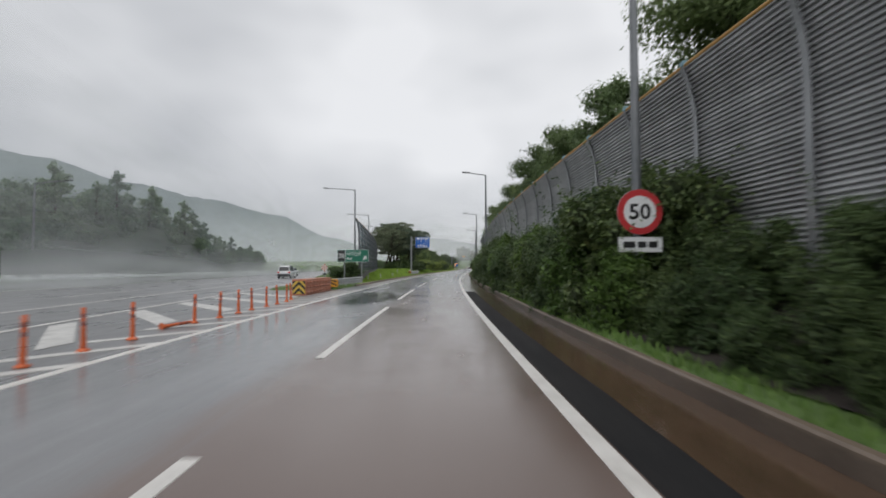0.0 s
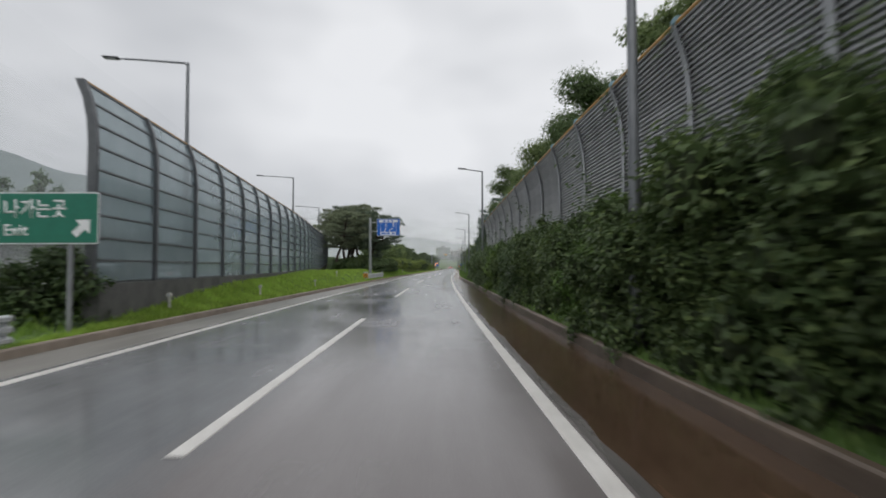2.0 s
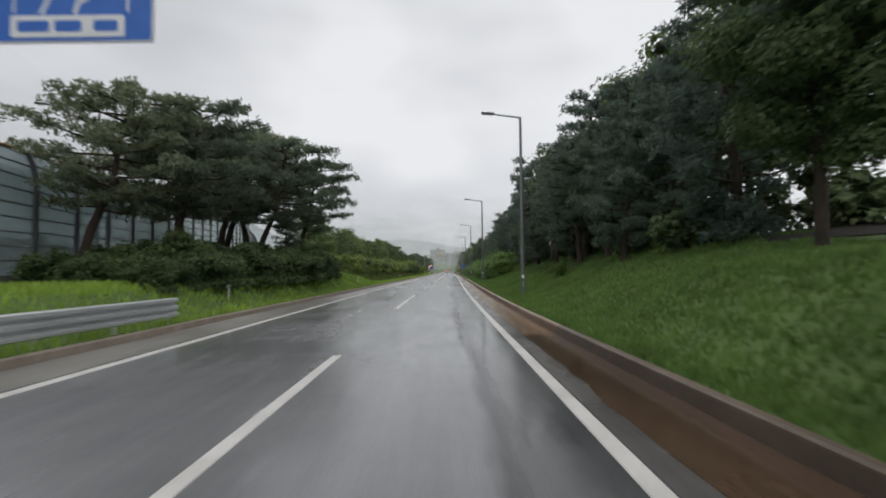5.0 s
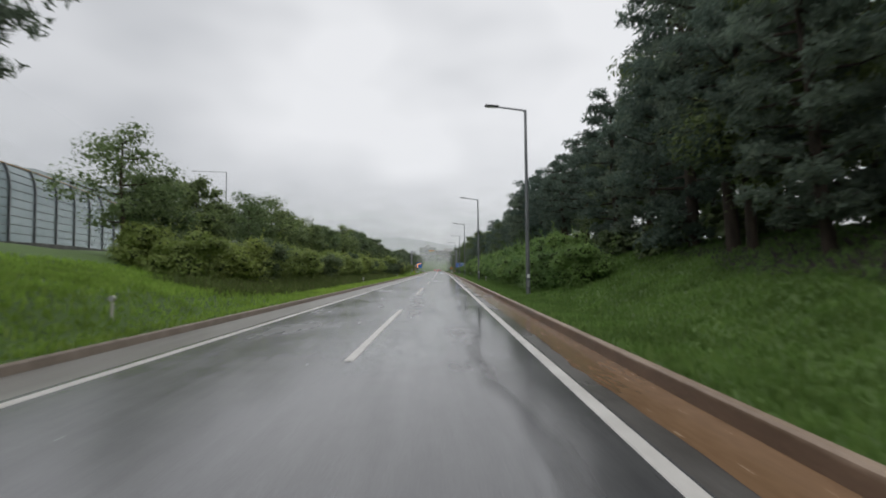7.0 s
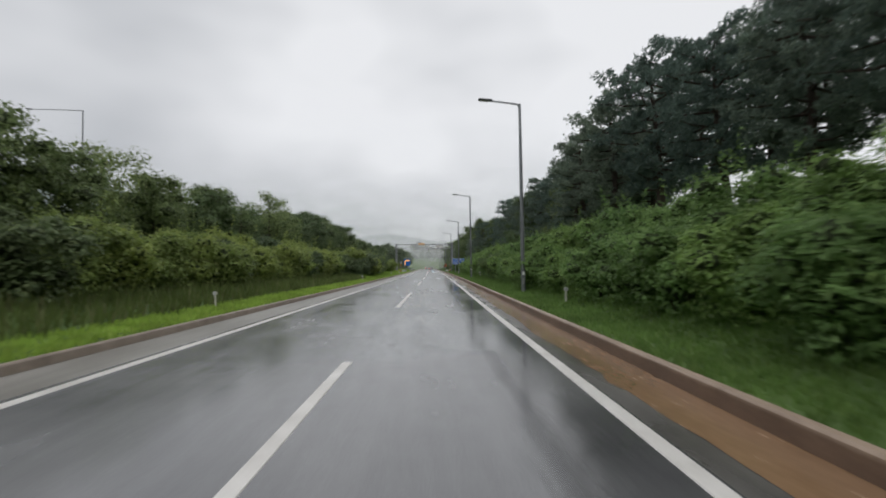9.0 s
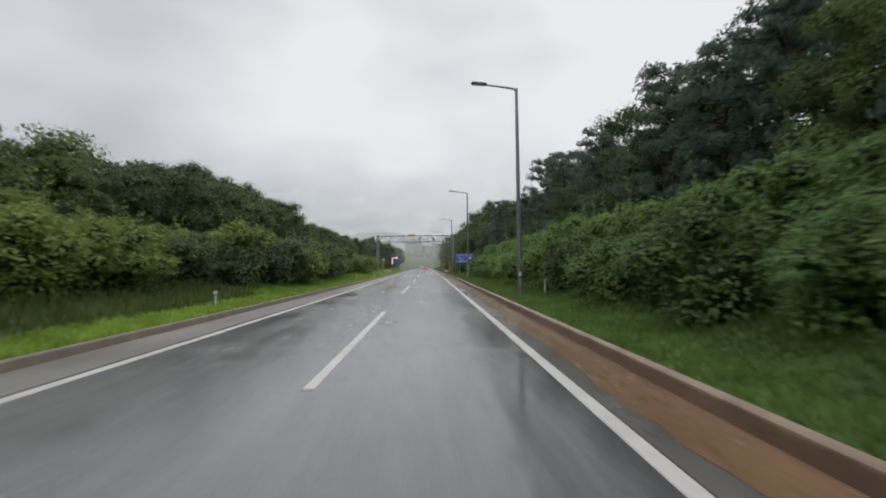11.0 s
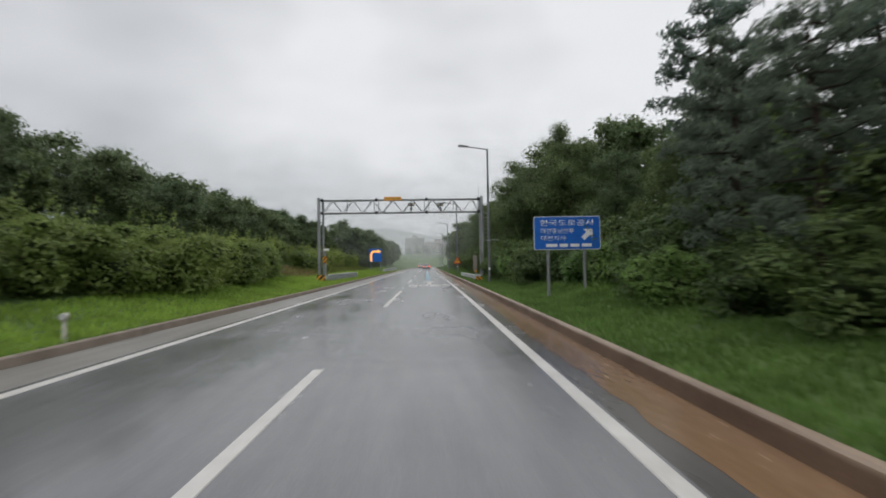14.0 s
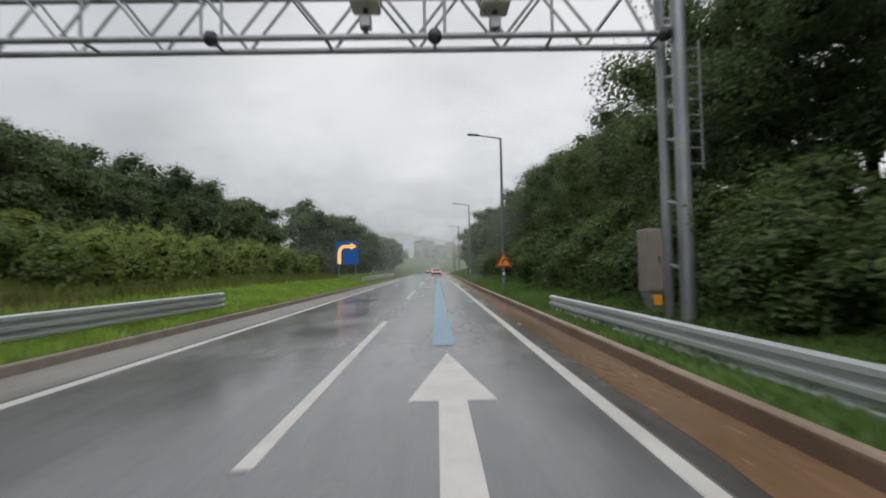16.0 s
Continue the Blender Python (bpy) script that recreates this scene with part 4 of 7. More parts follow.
turn_sign = thing("turn_sign", "blue sign with a lit amber arrow bending sideways", "traffic sign", m=place(296.6, -7.6, 0))
sign_board(turn_sign, "face", -1.0, 1.0, 1.96, 4.05, M_BLUE, -0.02, border=M_BLUE)
arc = [(-0.84, 2.02), (-0.84, 2.95)] + [(-0.84 + 0.62 * (1 - math.cos(a)), 2.95 + 0.78 * math.sin(a)) for a in (0.4, 0.8, 1.2, 1.57)] + [(0.35, 3.73), (0.35, 3.92), (0.88, 3.60), (0.35, 3.28), (0.35, 3.45)]
arc += [(-0.84 + 0.30 + 0.32 * (1 - math.cos(a)), 2.95 + 0.50 * math.sin(a)) for a in (1.57, 1.2, 0.8, 0.4)] + [(-0.54, 2.95), (-0.54, 2.02)]
part("light_arrow", Shape().plate(arc[::-1], -0.045, -0.0285), M_AMBER, turn_sign, "lit amber arrow")
part("solar_panel", Shape().box(-0.3, 0.3, 0, 0.3, 4.22, 4.25, 0.008), M_DARKSTEEL, turn_sign)
post(turn_sign, 0, 4.0, 4.24, 0.12, 0.03)
for x in (-0.75, 0.75):
    post(turn_sign, x, 0.0, 3.9, 0.07, 0.05)

bend_sign = thing("bend_warning_sign", "red-rimmed triangular bend warning sign on the lamp pole", "traffic sign", m=place(279.92, 4.4, 0))
tri = lambda s, c: [(-0.5 * s, c - 0.29 * s), (0.5 * s, c - 0.29 * s), (0, c + 0.58 * s)]
part("rim", Shape().plate(tri(0.98, 1.75), -0.135, -0.115), M_RED, bend_sign)
part("face", Shape().plate(tri(0.68, 1.75), -0.141, -0.1355), M_WARN, bend_sign)
part("bend_arrow", Shape().plate([(-0.1, 1.6), (-0.04, 1.6), (-0.04, 1.78), (0.04, 1.84), (0.04, 1.78), (0.16, 1.88), (0.04, 1.97), (0.04, 1.91), (-0.1, 1.82)], -0.147, -0.1415), M_BLACK, bend_sign)


def striped(parent, name, x0, x1, z0, z1, y, back=M_WARN, stripes=3, slope=1):
    """A board with diagonal black stripes cut to its outline."""
    board = part(name, Shape().plate(rounded(x0, x1, z0, z1, 0.02), y, y + 0.02), back, parent)
    w, h = x1 - x0, z1 - z0
    pitch = (w + h) / stripes
    for k in range(stripes + 1):
        a = -h + pitch * k
        poly = [(a, 0), (a + pitch * 0.5, 0), (a + pitch * 0.5 + h, h), (a + h, h)]
        out = []
        for lim, sgn in ((0, 1), (w, -1)):
            src, res = (poly if lim == 0 else out), []
            for i in range(len(src)):
                p, q = src[i], src[(i + 1) % len(src)]
                ip, iq = sgn * (p[0] - lim) >= 0, sgn * (q[0] - lim) >= 0
                if ip:
                    res.append(p)
                if ip != iq:
                    f = (lim - p[0]) / (q[0] - p[0])
                    res.append((lim, p[1] + f * (q[1] - p[1])))
            out = res
            if not out:
                break
        if len(out) > 2:
            pts = [((x0 + px) if slope > 0 else (x1 - px), z0 + pz) for px, pz in out]
            part("stripe", Shape().plate(pts if slope > 0 else pts[::-1], y - 0.004, y - 0.0005), M_BLACK, board)
    return board


# ---- guard rails ----
def guard_rail(y0, u0, y1, u1, z=0.12, name="guard_rail", label="galvanised W-beam guard rail on steel posts", ends=True):
    """A W-beam of straight lengths on posts with spacer blocks, bent with the road."""
    rail = thing(name, label, "guard rail", "guard rails")
    n = max(int(round((y1 - y0) / 2.0)), 1)
    prof = [(0.0, 0.0), (-0.075, 0.03), (-0.08, 0.09), (0.0, 0.135), (0.0, 0.165), (-0.08, 0.21), (-0.08, 0.27), (0.0, 0.315), (0.0, 0.345), (-0.08, 0.39), (-0.075, 0.45), (0.0, 0.48)]
    for i in range(n):
        rows = []
        for f in (i / n, (i + 1.02) / n):
            y, u = y0 + (y1 - y0) * f, u0 + (u1 - u0) * f
            s = 1 if u0 < 0 else -1
            rows.append([at(y, u - s * d, z + 0.20 + h) for d, h in prof] + [at(y, u - s * (d + 0.006), z + 0.20 + h) for d, h in prof[::-1]])
        part("rail", Shape().sweep(rows, closed=True), M_RAIL, rail)
    for i in range(n + 1):
        f = i / n
        y, u = y0 + (y1 - y0) * f, u0 + (u1 - u0) * f
        s = 1 if u0 < 0 else -1
        p = part("post", Shape().tube([at(y, u - s * 0.16, -0.05), at(y, u - s * 0.16, z + 0.64)], 0.06, 10), M_RAIL, rail)
        part("spacer", Shape().box(-0.06, 0.06, -0.06, 0.06, 0.32, 0.56, 0.01, Matrix.Translation(at(y, u - s * 0.07, z))), M_RAIL, p)
    return rail


def rail_end(y, u, z, label, w=0.48, h=0.42, turn=0):
    e = thing("rail_end_marker", label, "hazard marker", "rail end markers", m=place(y, u, z, turn))
    striped(e, "board", -w / 2, w / 2, 0.30, 0.30 + h, -0.05, M_WARN, 3, 1 if u < 0 else -1)
    part("terminal", Shape().sweep([[(x * f + (1 - f) * 0.03, y, z) for x, z in ((-0.2, 0.32), (0.2, 0.32), (0.2, 0.86), (-0.2, 0.86))] for y, f in ((-0.02, 1.0), (0.3, 0.8), (0.62, 0.3))], closed=True), M_RAIL, e)
    part("support", Shape().tube([(0, 0.1, -0.3), (0, 0.1, 0.30)], 0.05, 10), M_STEEL, e)
    return e


guard_rail(253.9, 4.12, 266.3, 3.92, -0.08)
rail_end(253.4, 4.2, -0.2, "orange and black striped end of the guard rail")
guard_rail(256.1, -7.05, 268.6, -6.6, 0.1)
rail_end(255.6, -7.4, -0.18, "orange and black striped end of the guard rail", 0.62, 0.62)
guard_rail(80.2, -6.15, 90.0, -5.95)
rail_end(79.6, -6.25, 0.15, "orange and black striped end of the guard rail")
guard_rail(300, -6.6, 330, -6.4)
guard_rail(32.7, -6.6, 40.1, -5.95, 0.0)

nose = thing("chevron_board", "low orange and black chevron board at the gore nose", "hazard marker", m=place(32.2, -6.6, 0.1))
part("board", Shape().plate(rounded(-0.52, 0.52, 0.08, 0.58, 0.04), -0.02, 0.02), M_WARN, nose)
for a, z in ((0.0, 0.10), (0.26, 0.10)):
    part("chevron", Shape().plate([(-0.5, z + a), (0, z + 0.22 + a * 0.6), (0.5, z + a), (0.5, z + a + 0.11), (0, z + 0.33 + a * 0.45), (-0.5, z + a + 0.11)], -0.026, -0.0205), M_BLACK, nose)
part("end_block", Shape().box(-0.5, 0.5, 0.02, 0.5, 0.05, 0.56, 0.08), M_WARN, nose)
diamond = thing("diamond_marker", "red and white checkered diamond marker on a post", "hazard marker", m=place(33.2, -7.2, -0.05))
dm = part("board", Shape().plate([(0, 1.21), (0.27, 1.48), (0, 1.75), (-0.27, 1.48)], -0.03, -0.01), M_WHITE, diamond)
for i in range(4):
    for j in range(4):
        if (i + j) % 2 == 0:
            q = 0.27 / 4
            ox, oz = (i - j) * q, 1.21 + (i + j) * q + 0.004
            part("check", Shape().plate([(ox, oz), (ox + q, oz + q), (ox, oz + 2 * q), (ox - q, oz + q)], -0.036, -0.0305), M_BARRIER, dm)
post(diamond, 0, -0.1, 1.5, 0.02, 0.035)
part("lamp", Shape().box(-0.12, 0.12, -0.06, 0.06, 1.0, 1.12, 0.02), M_DARKSTEEL, diamond)

# ---- crash barrier and flexible posts in the gore ----
crash = thing("crash_barrier", "faded red plastic crash barrier with a striped nose", "crash barrier", m=place(25.1, -6.45, 0))
for k in range(4):
    s = Shape()
    y0 = 0.05 + k * 1.36
    rings = []
    for z, w in ((0.0, 0.36), (0.08, 0.37), (0.1, 0.33), (0.2, 0.33), (0.22, 0.37), (0.34, 0.37), (0.36, 0.32), (0.48, 0.32), (0.50, 0.36), (0.62, 0.36), (0.64, 0.31), (0.72, 0.31), (0.76, 0.34), (0.83, 0.33)):
        rings.append([(-w, y0, z), (w, y0, z), (w, y0 + 1.33, z), (-w, y0 + 1.33, z)])
    s.sweep(rings, closed=True)
    for z in (0.16, 0.42, 0.68):
        for q in (0.1, 0.72):
            for sx in (-1, 1):
                s.tube([(sx * 0.335, y0 + q, z), (sx * 0.345, y0 + q + 0.08, z), (sx * 0.345, y0 + q + 0.42, z), (sx * 0.335, y0 + q + 0.5, z)], [0.01, 0.06, 0.06, 0.01], 8)
    part("segment", s, M_BARRIER, crash)
striped(crash, "nose_board", -0.33, 0.0, 0.08, 0.74, 0.03, M_YELLOW, 3, 1)
striped(crash, "nose_board", 0.0, 0.33, 0.08, 0.74, 0.03, M_YELLOW, 3, -1)
part("nose_frame", Shape().box(-0.37, 0.37, 0.052, 0.10, 0.0, 0.84, 0.02), M_BARRIER, crash)


def flexible_post():
    f = thing("delineator_post", "orange flexible post with reflective bands on the gore", "delineator", "orange posts along the gore")
    part("foot", Shape().tube([(0, 0, 0), (0, 0, 0.03), (0, 0, 0.05)], [0.10, 0.10, 0.055], 12), M_ORANGE, f)
    part("tube", Shape().tube([(0, 0, 0.04), (0, 0, 0.3), (0, 0, 0.74), (0, 0, 0.76)], [0.05, 0.04, 0.038, 0.02], 12), M_ORANGE, f)
    for z in (0.44, 0.58):
        part("reflective_band", Shape().tube([(0, 0, z), (0, 0, z + 0.07)], 0.0415, 12), M_BAND, f, "dirty dark red reflective band")
    return f


fp = flexible_post()
for i, (y, u, tilt) in enumerate(((5.6, -5.05, 0), (7.0, -5.1, 1), (8.35, -5.2, -1), (9.7, -5.2, 0), (12.6, -5.42, 1), (13.9, -5.35, 2), (15.3, -5.4, 0), (16.5, -5.45, -1), (17.8, -5.42, 0), (19.05, -5.45, -3), (20.4, -5.52, 0), (21.7, -5.75, -4), (4.2, -5.0, 1))):
    m = place(y, u, 0.006) @ Matrix.Rotation(radians(tilt), 4, "Y")
    if i == 0:
        fp.matrix_basis = m
    else:
        copy_thing(fp, m)
fallen = copy_thing(fp, place(11.4, -5.6, 0.05, 60) @ Matrix.Rotation(radians(86), 4, "Y"))
tagged(fallen, "orange flexible post knocked flat on the gore")


# ---- short white delineators ----
def delineator():
    d = thing("road_delineator", "short white delineator post with a round reflector", "delineator", "white delineators in the verge")
    part("stem", Shape().tube([(0, 0, -0.1), (0, 0, 0.62), (0, 0, 0.64)], [0.034, 0.034, 0.026], 12), M_POSTWHITE, d)
    part("reflector", Shape().tube([(0, -0.05, 0.70), (0, 0.03, 0.70)], 0.07, 18), M_POSTWHITE, d)
    part("reflector_face", Shape().tube([(0, -0.058, 0.70), (0, -0.051, 0.70)], 0.055, 18), M_LENS, d)
    return d


dl = delineator()
for i, (y, u) in enumerate(((40.6, 4.65), (153.6, 4.7), (189.0, 5.2), (218.3, 4.42), (46, -6.5), (52.8, -6.4), (61.8, -6.4), (70.5, -7.0), (95, -6.8), (119, -6.75), (155.3, -7.1), (187, -6.8), (218.8, -6.7), (228.1, -5.98))):
    m = place(y, u, ground_z(y, u) - 0.22)
    if i == 0:
        dl.matrix_basis = m
    else:
        copy_thing(dl, m)

grate = thing("gutter_grate", "black iron drain grate lying in the gutter", "drain grate", m=place(133.6, 3.0, -0.006))
part("frame", Shape().box(-0.26, 0.26, -0.5, 0.5, -0.03, 0.006, 0.004), M_BLACK, grate)
for k in range(12):
    part("bar", Shape().box(-0.22 + k * 0.0385, -0.205 + k * 0.0385, -0.46, 0.46, 0.006, 0.016, 0.002), M_DARKSTEEL, grate)

# ---- ribbed noise barrier on the right ----
WALL_U = 5.62


def wall_u_right(y):
    """The ribbed barrier closes in on the road."""
    return WALL_U + 0.85 * (max(45 - max(y, 4), 0) / 32) ** 1.5


def wall_place(y, off, z, turn=0.0):
    """A pose on the ribbed barrier; off is counted from its straight face."""
    way = math.atan2(cx(y + 0.5) - cx(y - 0.5) + wall_u_right(y + 0.5) - wall_u_right(y - 0.5), 1.0)
    return Matrix.Translation(at(y, wall_u_right(y) + off, z)) @ Matrix.Rotation(-way + radians(turn), 4, "Z")


WALL_BACK = [(5.62, 1.20 + 0.385 * k) for k in range(9)] + [(5.60, 4.66), (5.55, 5.04), (5.46, 5.40), (5.34, 5.74)]
noise_wall = thing("noise_barrier_ribbed", "dark grey ribbed metal noise barrier with ochre cap", "noise barrier", kind="structure")


def ribbed_panel(length, rise):
    """Four louvres, each a sloping face with a lip and a dark gap beneath; local x goes along, z up, -y towards the road."""
    pts = []
    h = rise / 4
    for k in range(4):
        z = k * h
        pts += [(0.0, z), (0.0, z + h * 0.20), (-0.040, z + h * 0.28), (-0.044, z + h * 0.46), (-0.016, z + h * 0.92), (0.0, z + h * 0.96)]
    pts.append((0.0, rise))
    ring = pts + [(0.07, rise), (0.07, 0.0)]
    return Shape().sweep([[(x, y, z) for y, z in ring] for x in (0, length)], closed=True).mesh("panel", M_PANEL)


panel_mesh = ribbed_panel(2.92, 0.383)
post_shape = Shape()
for w, d0, d1 in ((0.078, -0.085, -0.065), (0.016, -0.065, 0.075), (0.078, 0.075, 0.09)):
    rows = []
    for i, (u, z) in enumerate(WALL_BACK):
        a, b = WALL_BACK[max(i - 1, 0)], WALL_BACK[min(i + 1, len(WALL_BACK) - 1)]
        t = Vector((b[0] - a[0], b[1] - a[1])).normalized()
        nrm = Vector((t.y, -t.x))
        rows.append([(u - WALL_U + nrm.x * d, s * w, z + nrm.y * d) for d, s in ((d0, -1), (d0, 1), (d1, 1), (d1, -1))])
    post_shape.sweep(rows, closed=True, smooth_shade=False)
wall_post_mesh = post_shape.mesh("post", M_STEEL)
cap_mesh = Shape().tube([(0, 0, 0), (2.97, 0, 0)], 0.05, 8).mesh("cap_rail", M_CAP)
topper_mesh = Shape().box(-0.08, 0.08, -0.09, 0.09, -0.03, 0.10, 0.025).mesh("post_cap", M_TEAL)
WALL_Y0, BAY, BAYS = -22.38, 2.985, 34
for b in range(BAYS + 1):
    y = WALL_Y0 + BAY * b
    part("post", wall_post_mesh, M_STEEL, noise_wall, m=wall_place(y, 0, 0))
    part("post_cap", topper_mesh, M_TEAL, noise_wall, m=wall_place(y, -0.28, 5.77))
    if b == BAYS:
        break
    for i in range(len(WALL_BACK) - 1):
        (u0, z0), (u1, z1) = WALL_BACK[i], WALL_BACK[i + 1]
        lean = math.atan2(u0 - u1, z1 - z0)
        # local x runs along the road, local -y faces it
        m = wall_place(y + 0.03, u0 - WALL_U, z0) @ Matrix.Rotation(-lean, 4, "Y") @ Matrix.Rotation(radians(90), 4, "Z") @ Matrix.Diagonal((1, -1, 1, 1))
        part("panel", panel_mesh, M_PANEL, noise_wall, m=m)
    part("cap_rail", cap_mesh, M_CAP, noise_wall, m=wall_place(y + 0.01, -0.28, 5.76, 90))
# Dark strip laid in for the shade under the shrubs.
setting("shaded_soil_under_shrubs", Shape().sweep([[at(y, u, ground_z(y, u) + 0.03) for u in [kerb_u(y) + 0.62 + 0.22 * noise.noise(Vector((y * 0.4, 0, 9)))] + [4.7 + (wall_u_right(y) - 4.86) * f for f in (0, 0.2, 0.4, 0.6, 0.8, 1)]] for y in [-24 + 0.75 * i for i in range(139)]]),
        M_LITTER_SHADED, "wet leaf litter under the shrubs, darkened for their shade", "ground")
setting("noise_barrier_plinth", Shape().sweep([[wall_place(y, d, z).translation for d, z in ((-0.12, 0.1), (-0.12, 1.20), (0.14, 1.20), (0.14, 0.1))] for y in [-22 + 2.93 * i for i in range(35)]], closed=True),
        M_CONCRETE, "concrete plinth under the noise barrier", "plinth")



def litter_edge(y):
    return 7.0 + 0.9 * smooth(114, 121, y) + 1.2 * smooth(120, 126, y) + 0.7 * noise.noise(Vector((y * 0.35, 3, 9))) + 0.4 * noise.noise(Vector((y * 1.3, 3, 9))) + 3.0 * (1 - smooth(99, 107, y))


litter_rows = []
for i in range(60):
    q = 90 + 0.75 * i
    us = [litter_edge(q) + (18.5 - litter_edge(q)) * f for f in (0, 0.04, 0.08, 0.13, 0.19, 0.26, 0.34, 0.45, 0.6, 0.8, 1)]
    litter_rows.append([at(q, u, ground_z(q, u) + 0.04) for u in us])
# Litter sheet whose dark colour adds to the canopy shade.
setting("shaded_litter_under_trees", Shape().sweep(litter_rows, smooth_shade=True), M_LITTER_SHADED, "leaf litter under the trees on the bank, darkened for canopy shade", "ground")

# ---- glazed noise barrier on the left, leaving with the motorway ----
glazed = thing("noise_barrier_glazed", "smoky glazed noise barrier with dark steel frame", "noise barrier", kind="structure")
gpos, y = [], 43.2
while y < 178:
    gpos.append(y)
    slope = (wall_u(y + 0.5) - wall_u(y - 0.5)) + (cx(y + 0.5) - cx(y - 0.5))
    y += 3.0 / math.sqrt(1 + slope * slope)
G_PROF = [(0.0, 0.0), (0.0, 3.3), (-0.04, 3.8), (-0.14, 4.3), (-0.30, 4.72)]


def glazed_z(y):
    return 1.08 + 0.2 * smooth(56, 82, y) + 2.2 * smooth(86, 146, y)


gp = Shape()
for (u0, z0), (u1, z1) in zip(G_PROF[:-1], G_PROF[1:]):
    gp.sweep([[(u0 + dx, dy, z0) for dx, dy in ((-0.09, -0.07), (0.09, -0.07), (0.09, 0.07), (-0.09, 0.07))],
              [(u1 + dx, dy, z1) for dx, dy in ((-0.09, -0.07), (0.09, -0.07), (0.09, 0.07), (-0.09, 0.07))]], closed=True)
glazed_post = gp.mesh("post", M_FRAME)
ROWS_Z = [0.02, 0.55, 1.08, 1.61, 2.14, 2.67, 3.20, 3.72, 4.22, 4.68]


def g_off(h):
    for (u0, z0), (u1, z1) in zip(G_PROF[:-1], G_PROF[1:]):
        if z0 <= h <= z1:
            return u0 + (u1 - u0) * (h - z0) / (z1 - z0)
    return G_PROF[-1][0]


for k, (ya, yb) in enumerate(zip(gpos[:-1], gpos[1:])):
    pa, pb = at(ya, wall_u(ya), glazed_z(ya)), at(yb, wall_u(yb), glazed_z(yb))
    d = pb - pa
    along = math.atan2(d.y, d.x)
    length = d.length
    part("post", glazed_post, M_FRAME, glazed, m=Matrix.Translation(pa) @ Matrix.Rotation(along - radians(90), 4, "Z"))
    bay = Matrix.Translation(pa) @ Matrix.Rotation(along, 4, "Z")
    rails = Shape()
    for h in ROWS_Z:
        o = -g_off(h)
        rails.box(0.07, length - 0.07, o - 0.03, o + 0.03, h - 0.024, h + 0.024)
    part("frame_rails", rails, M_FRAME, glazed, m=bay)
    if k < 32:
        for h0, h1 in zip(ROWS_Z[:-1], ROWS_Z[1:]):
            o0, o1 = -g_off(h0 + 0.03), -g_off(h1 - 0.03)
            part("pane", Shape().sweep([[(0.07, o0 - 0.006, h0 + 0.03), (length - 0.07, o0 - 0.006, h0 + 0.03), (length - 0.07, o0 + 0.006, h0 + 0.03), (0.07, o0 + 0.006, h0 + 0.03)],
                                        [(0.07, o1 - 0.006, h1 - 0.03), (length - 0.07, o1 - 0.006, h1 - 0.03), (length - 0.07, o1 + 0.006, h1 - 0.03), (0.07, o1 + 0.006, h1 - 0.03)]], closed=True),
                 M_PANE, glazed, m=bay)
    else:
        far_panes = Shape()
        for h0, h1 in zip(ROWS_Z[:-1], ROWS_Z[1:]):
            o0, o1 = -g_off(h0 + 0.03), -g_off(h1 - 0.03)
            far_panes.add([(0.07, o0, h0 + 0.03), (length - 0.07, o0, h0 + 0.03), (length - 0.07, o1, h1 - 0.03), (0.07, o1, h1 - 0.03)], [(0, 1, 2, 3)])
        part("pane", far_panes, M_PANE, glazed, m=bay)
part("top_rail", Shape().tube([at(q, wall_u(q) - 0.30, glazed_z(q) + 4.72) for q in gpos], 0.045, 8), M_CAP, glazed, "rust-stained ochre top rail")
setting("glazed_barrier_plinth", Shape().sweep([[at(q, wall_u(q) - 0.2, -0.2), at(q, wall_u(q) + 0.2, -0.2), at(q, wall_u(q) + 0.2, glazed_z(q)), at(q, wall_u(q) - 0.2, glazed_z(q))] for q in gpos], closed=True),
        M_CONCRETE, "dark concrete plinth under the glazed barrier", "plinth")

# ---- gantry ----
gantry = thing("gantry", "grey steel lattice gantry spanning the road", "gantry", m=place(261.55, 0, 0))
for x in (-8.88, 5.42):
    ob = part("column", Shape().tube([(x, 0, -0.1), (x, 0, 7.35)], 0.14, 16), M_STEEL, gantry)
    part("column_cap", Shape().tube([(x, 0, 7.35), (x, 0, 7.42)], [0.17, 0.12], 16), M_STEEL, ob)
    part("foot", Shape().box(x - 0.3, x + 0.3, -0.3, 0.3, 0.0, 0.32, 0.03), M_CONCRETE, gantry)
    xi = x + (0.26 if x < 0 else -0.10)
    part("column", Shape().tube([(xi, 0.55, -0.1), (xi, 0.55, 7.2)], 0.10, 14), M_STEEL, gantry)
    for z in (1.3, 2.6, 3.9, 5.2):
        part("tie", Shape().tube([(x, 0, z), (xi, 0.55, z + 0.15)], 0.04, 8), M_STEEL, gantry)
for z in (6.05, 7.18):
    for yy in (0.0, 0.6):
        part("chord", Shape().tube([(-8.9, yy, z), (5.45, yy, z)], 0.065, 12), M_STEEL, gantry)
for yy in (0.0, 0.6):
    x, up = -8.6, True
    while x < 5.0:
        x2 = min(x + 0.88, 5.2)
        part("brace", Shape().tube([(x, yy, 6.05 if up else 7.18), (x2, yy, 7.18 if up else 6.05)], 0.032, 8), M_STEEL, gantry)
        x, up = x2, not up
for x in (-8.6, -6.4, -4.05, -3.65, 0.36, 0.76, 2.9, 5.1):
    part("upright", Shape().tube([(x, 0, 6.05), (x, 0, 7.18)], 0.032, 8), M_STEEL, gantry)
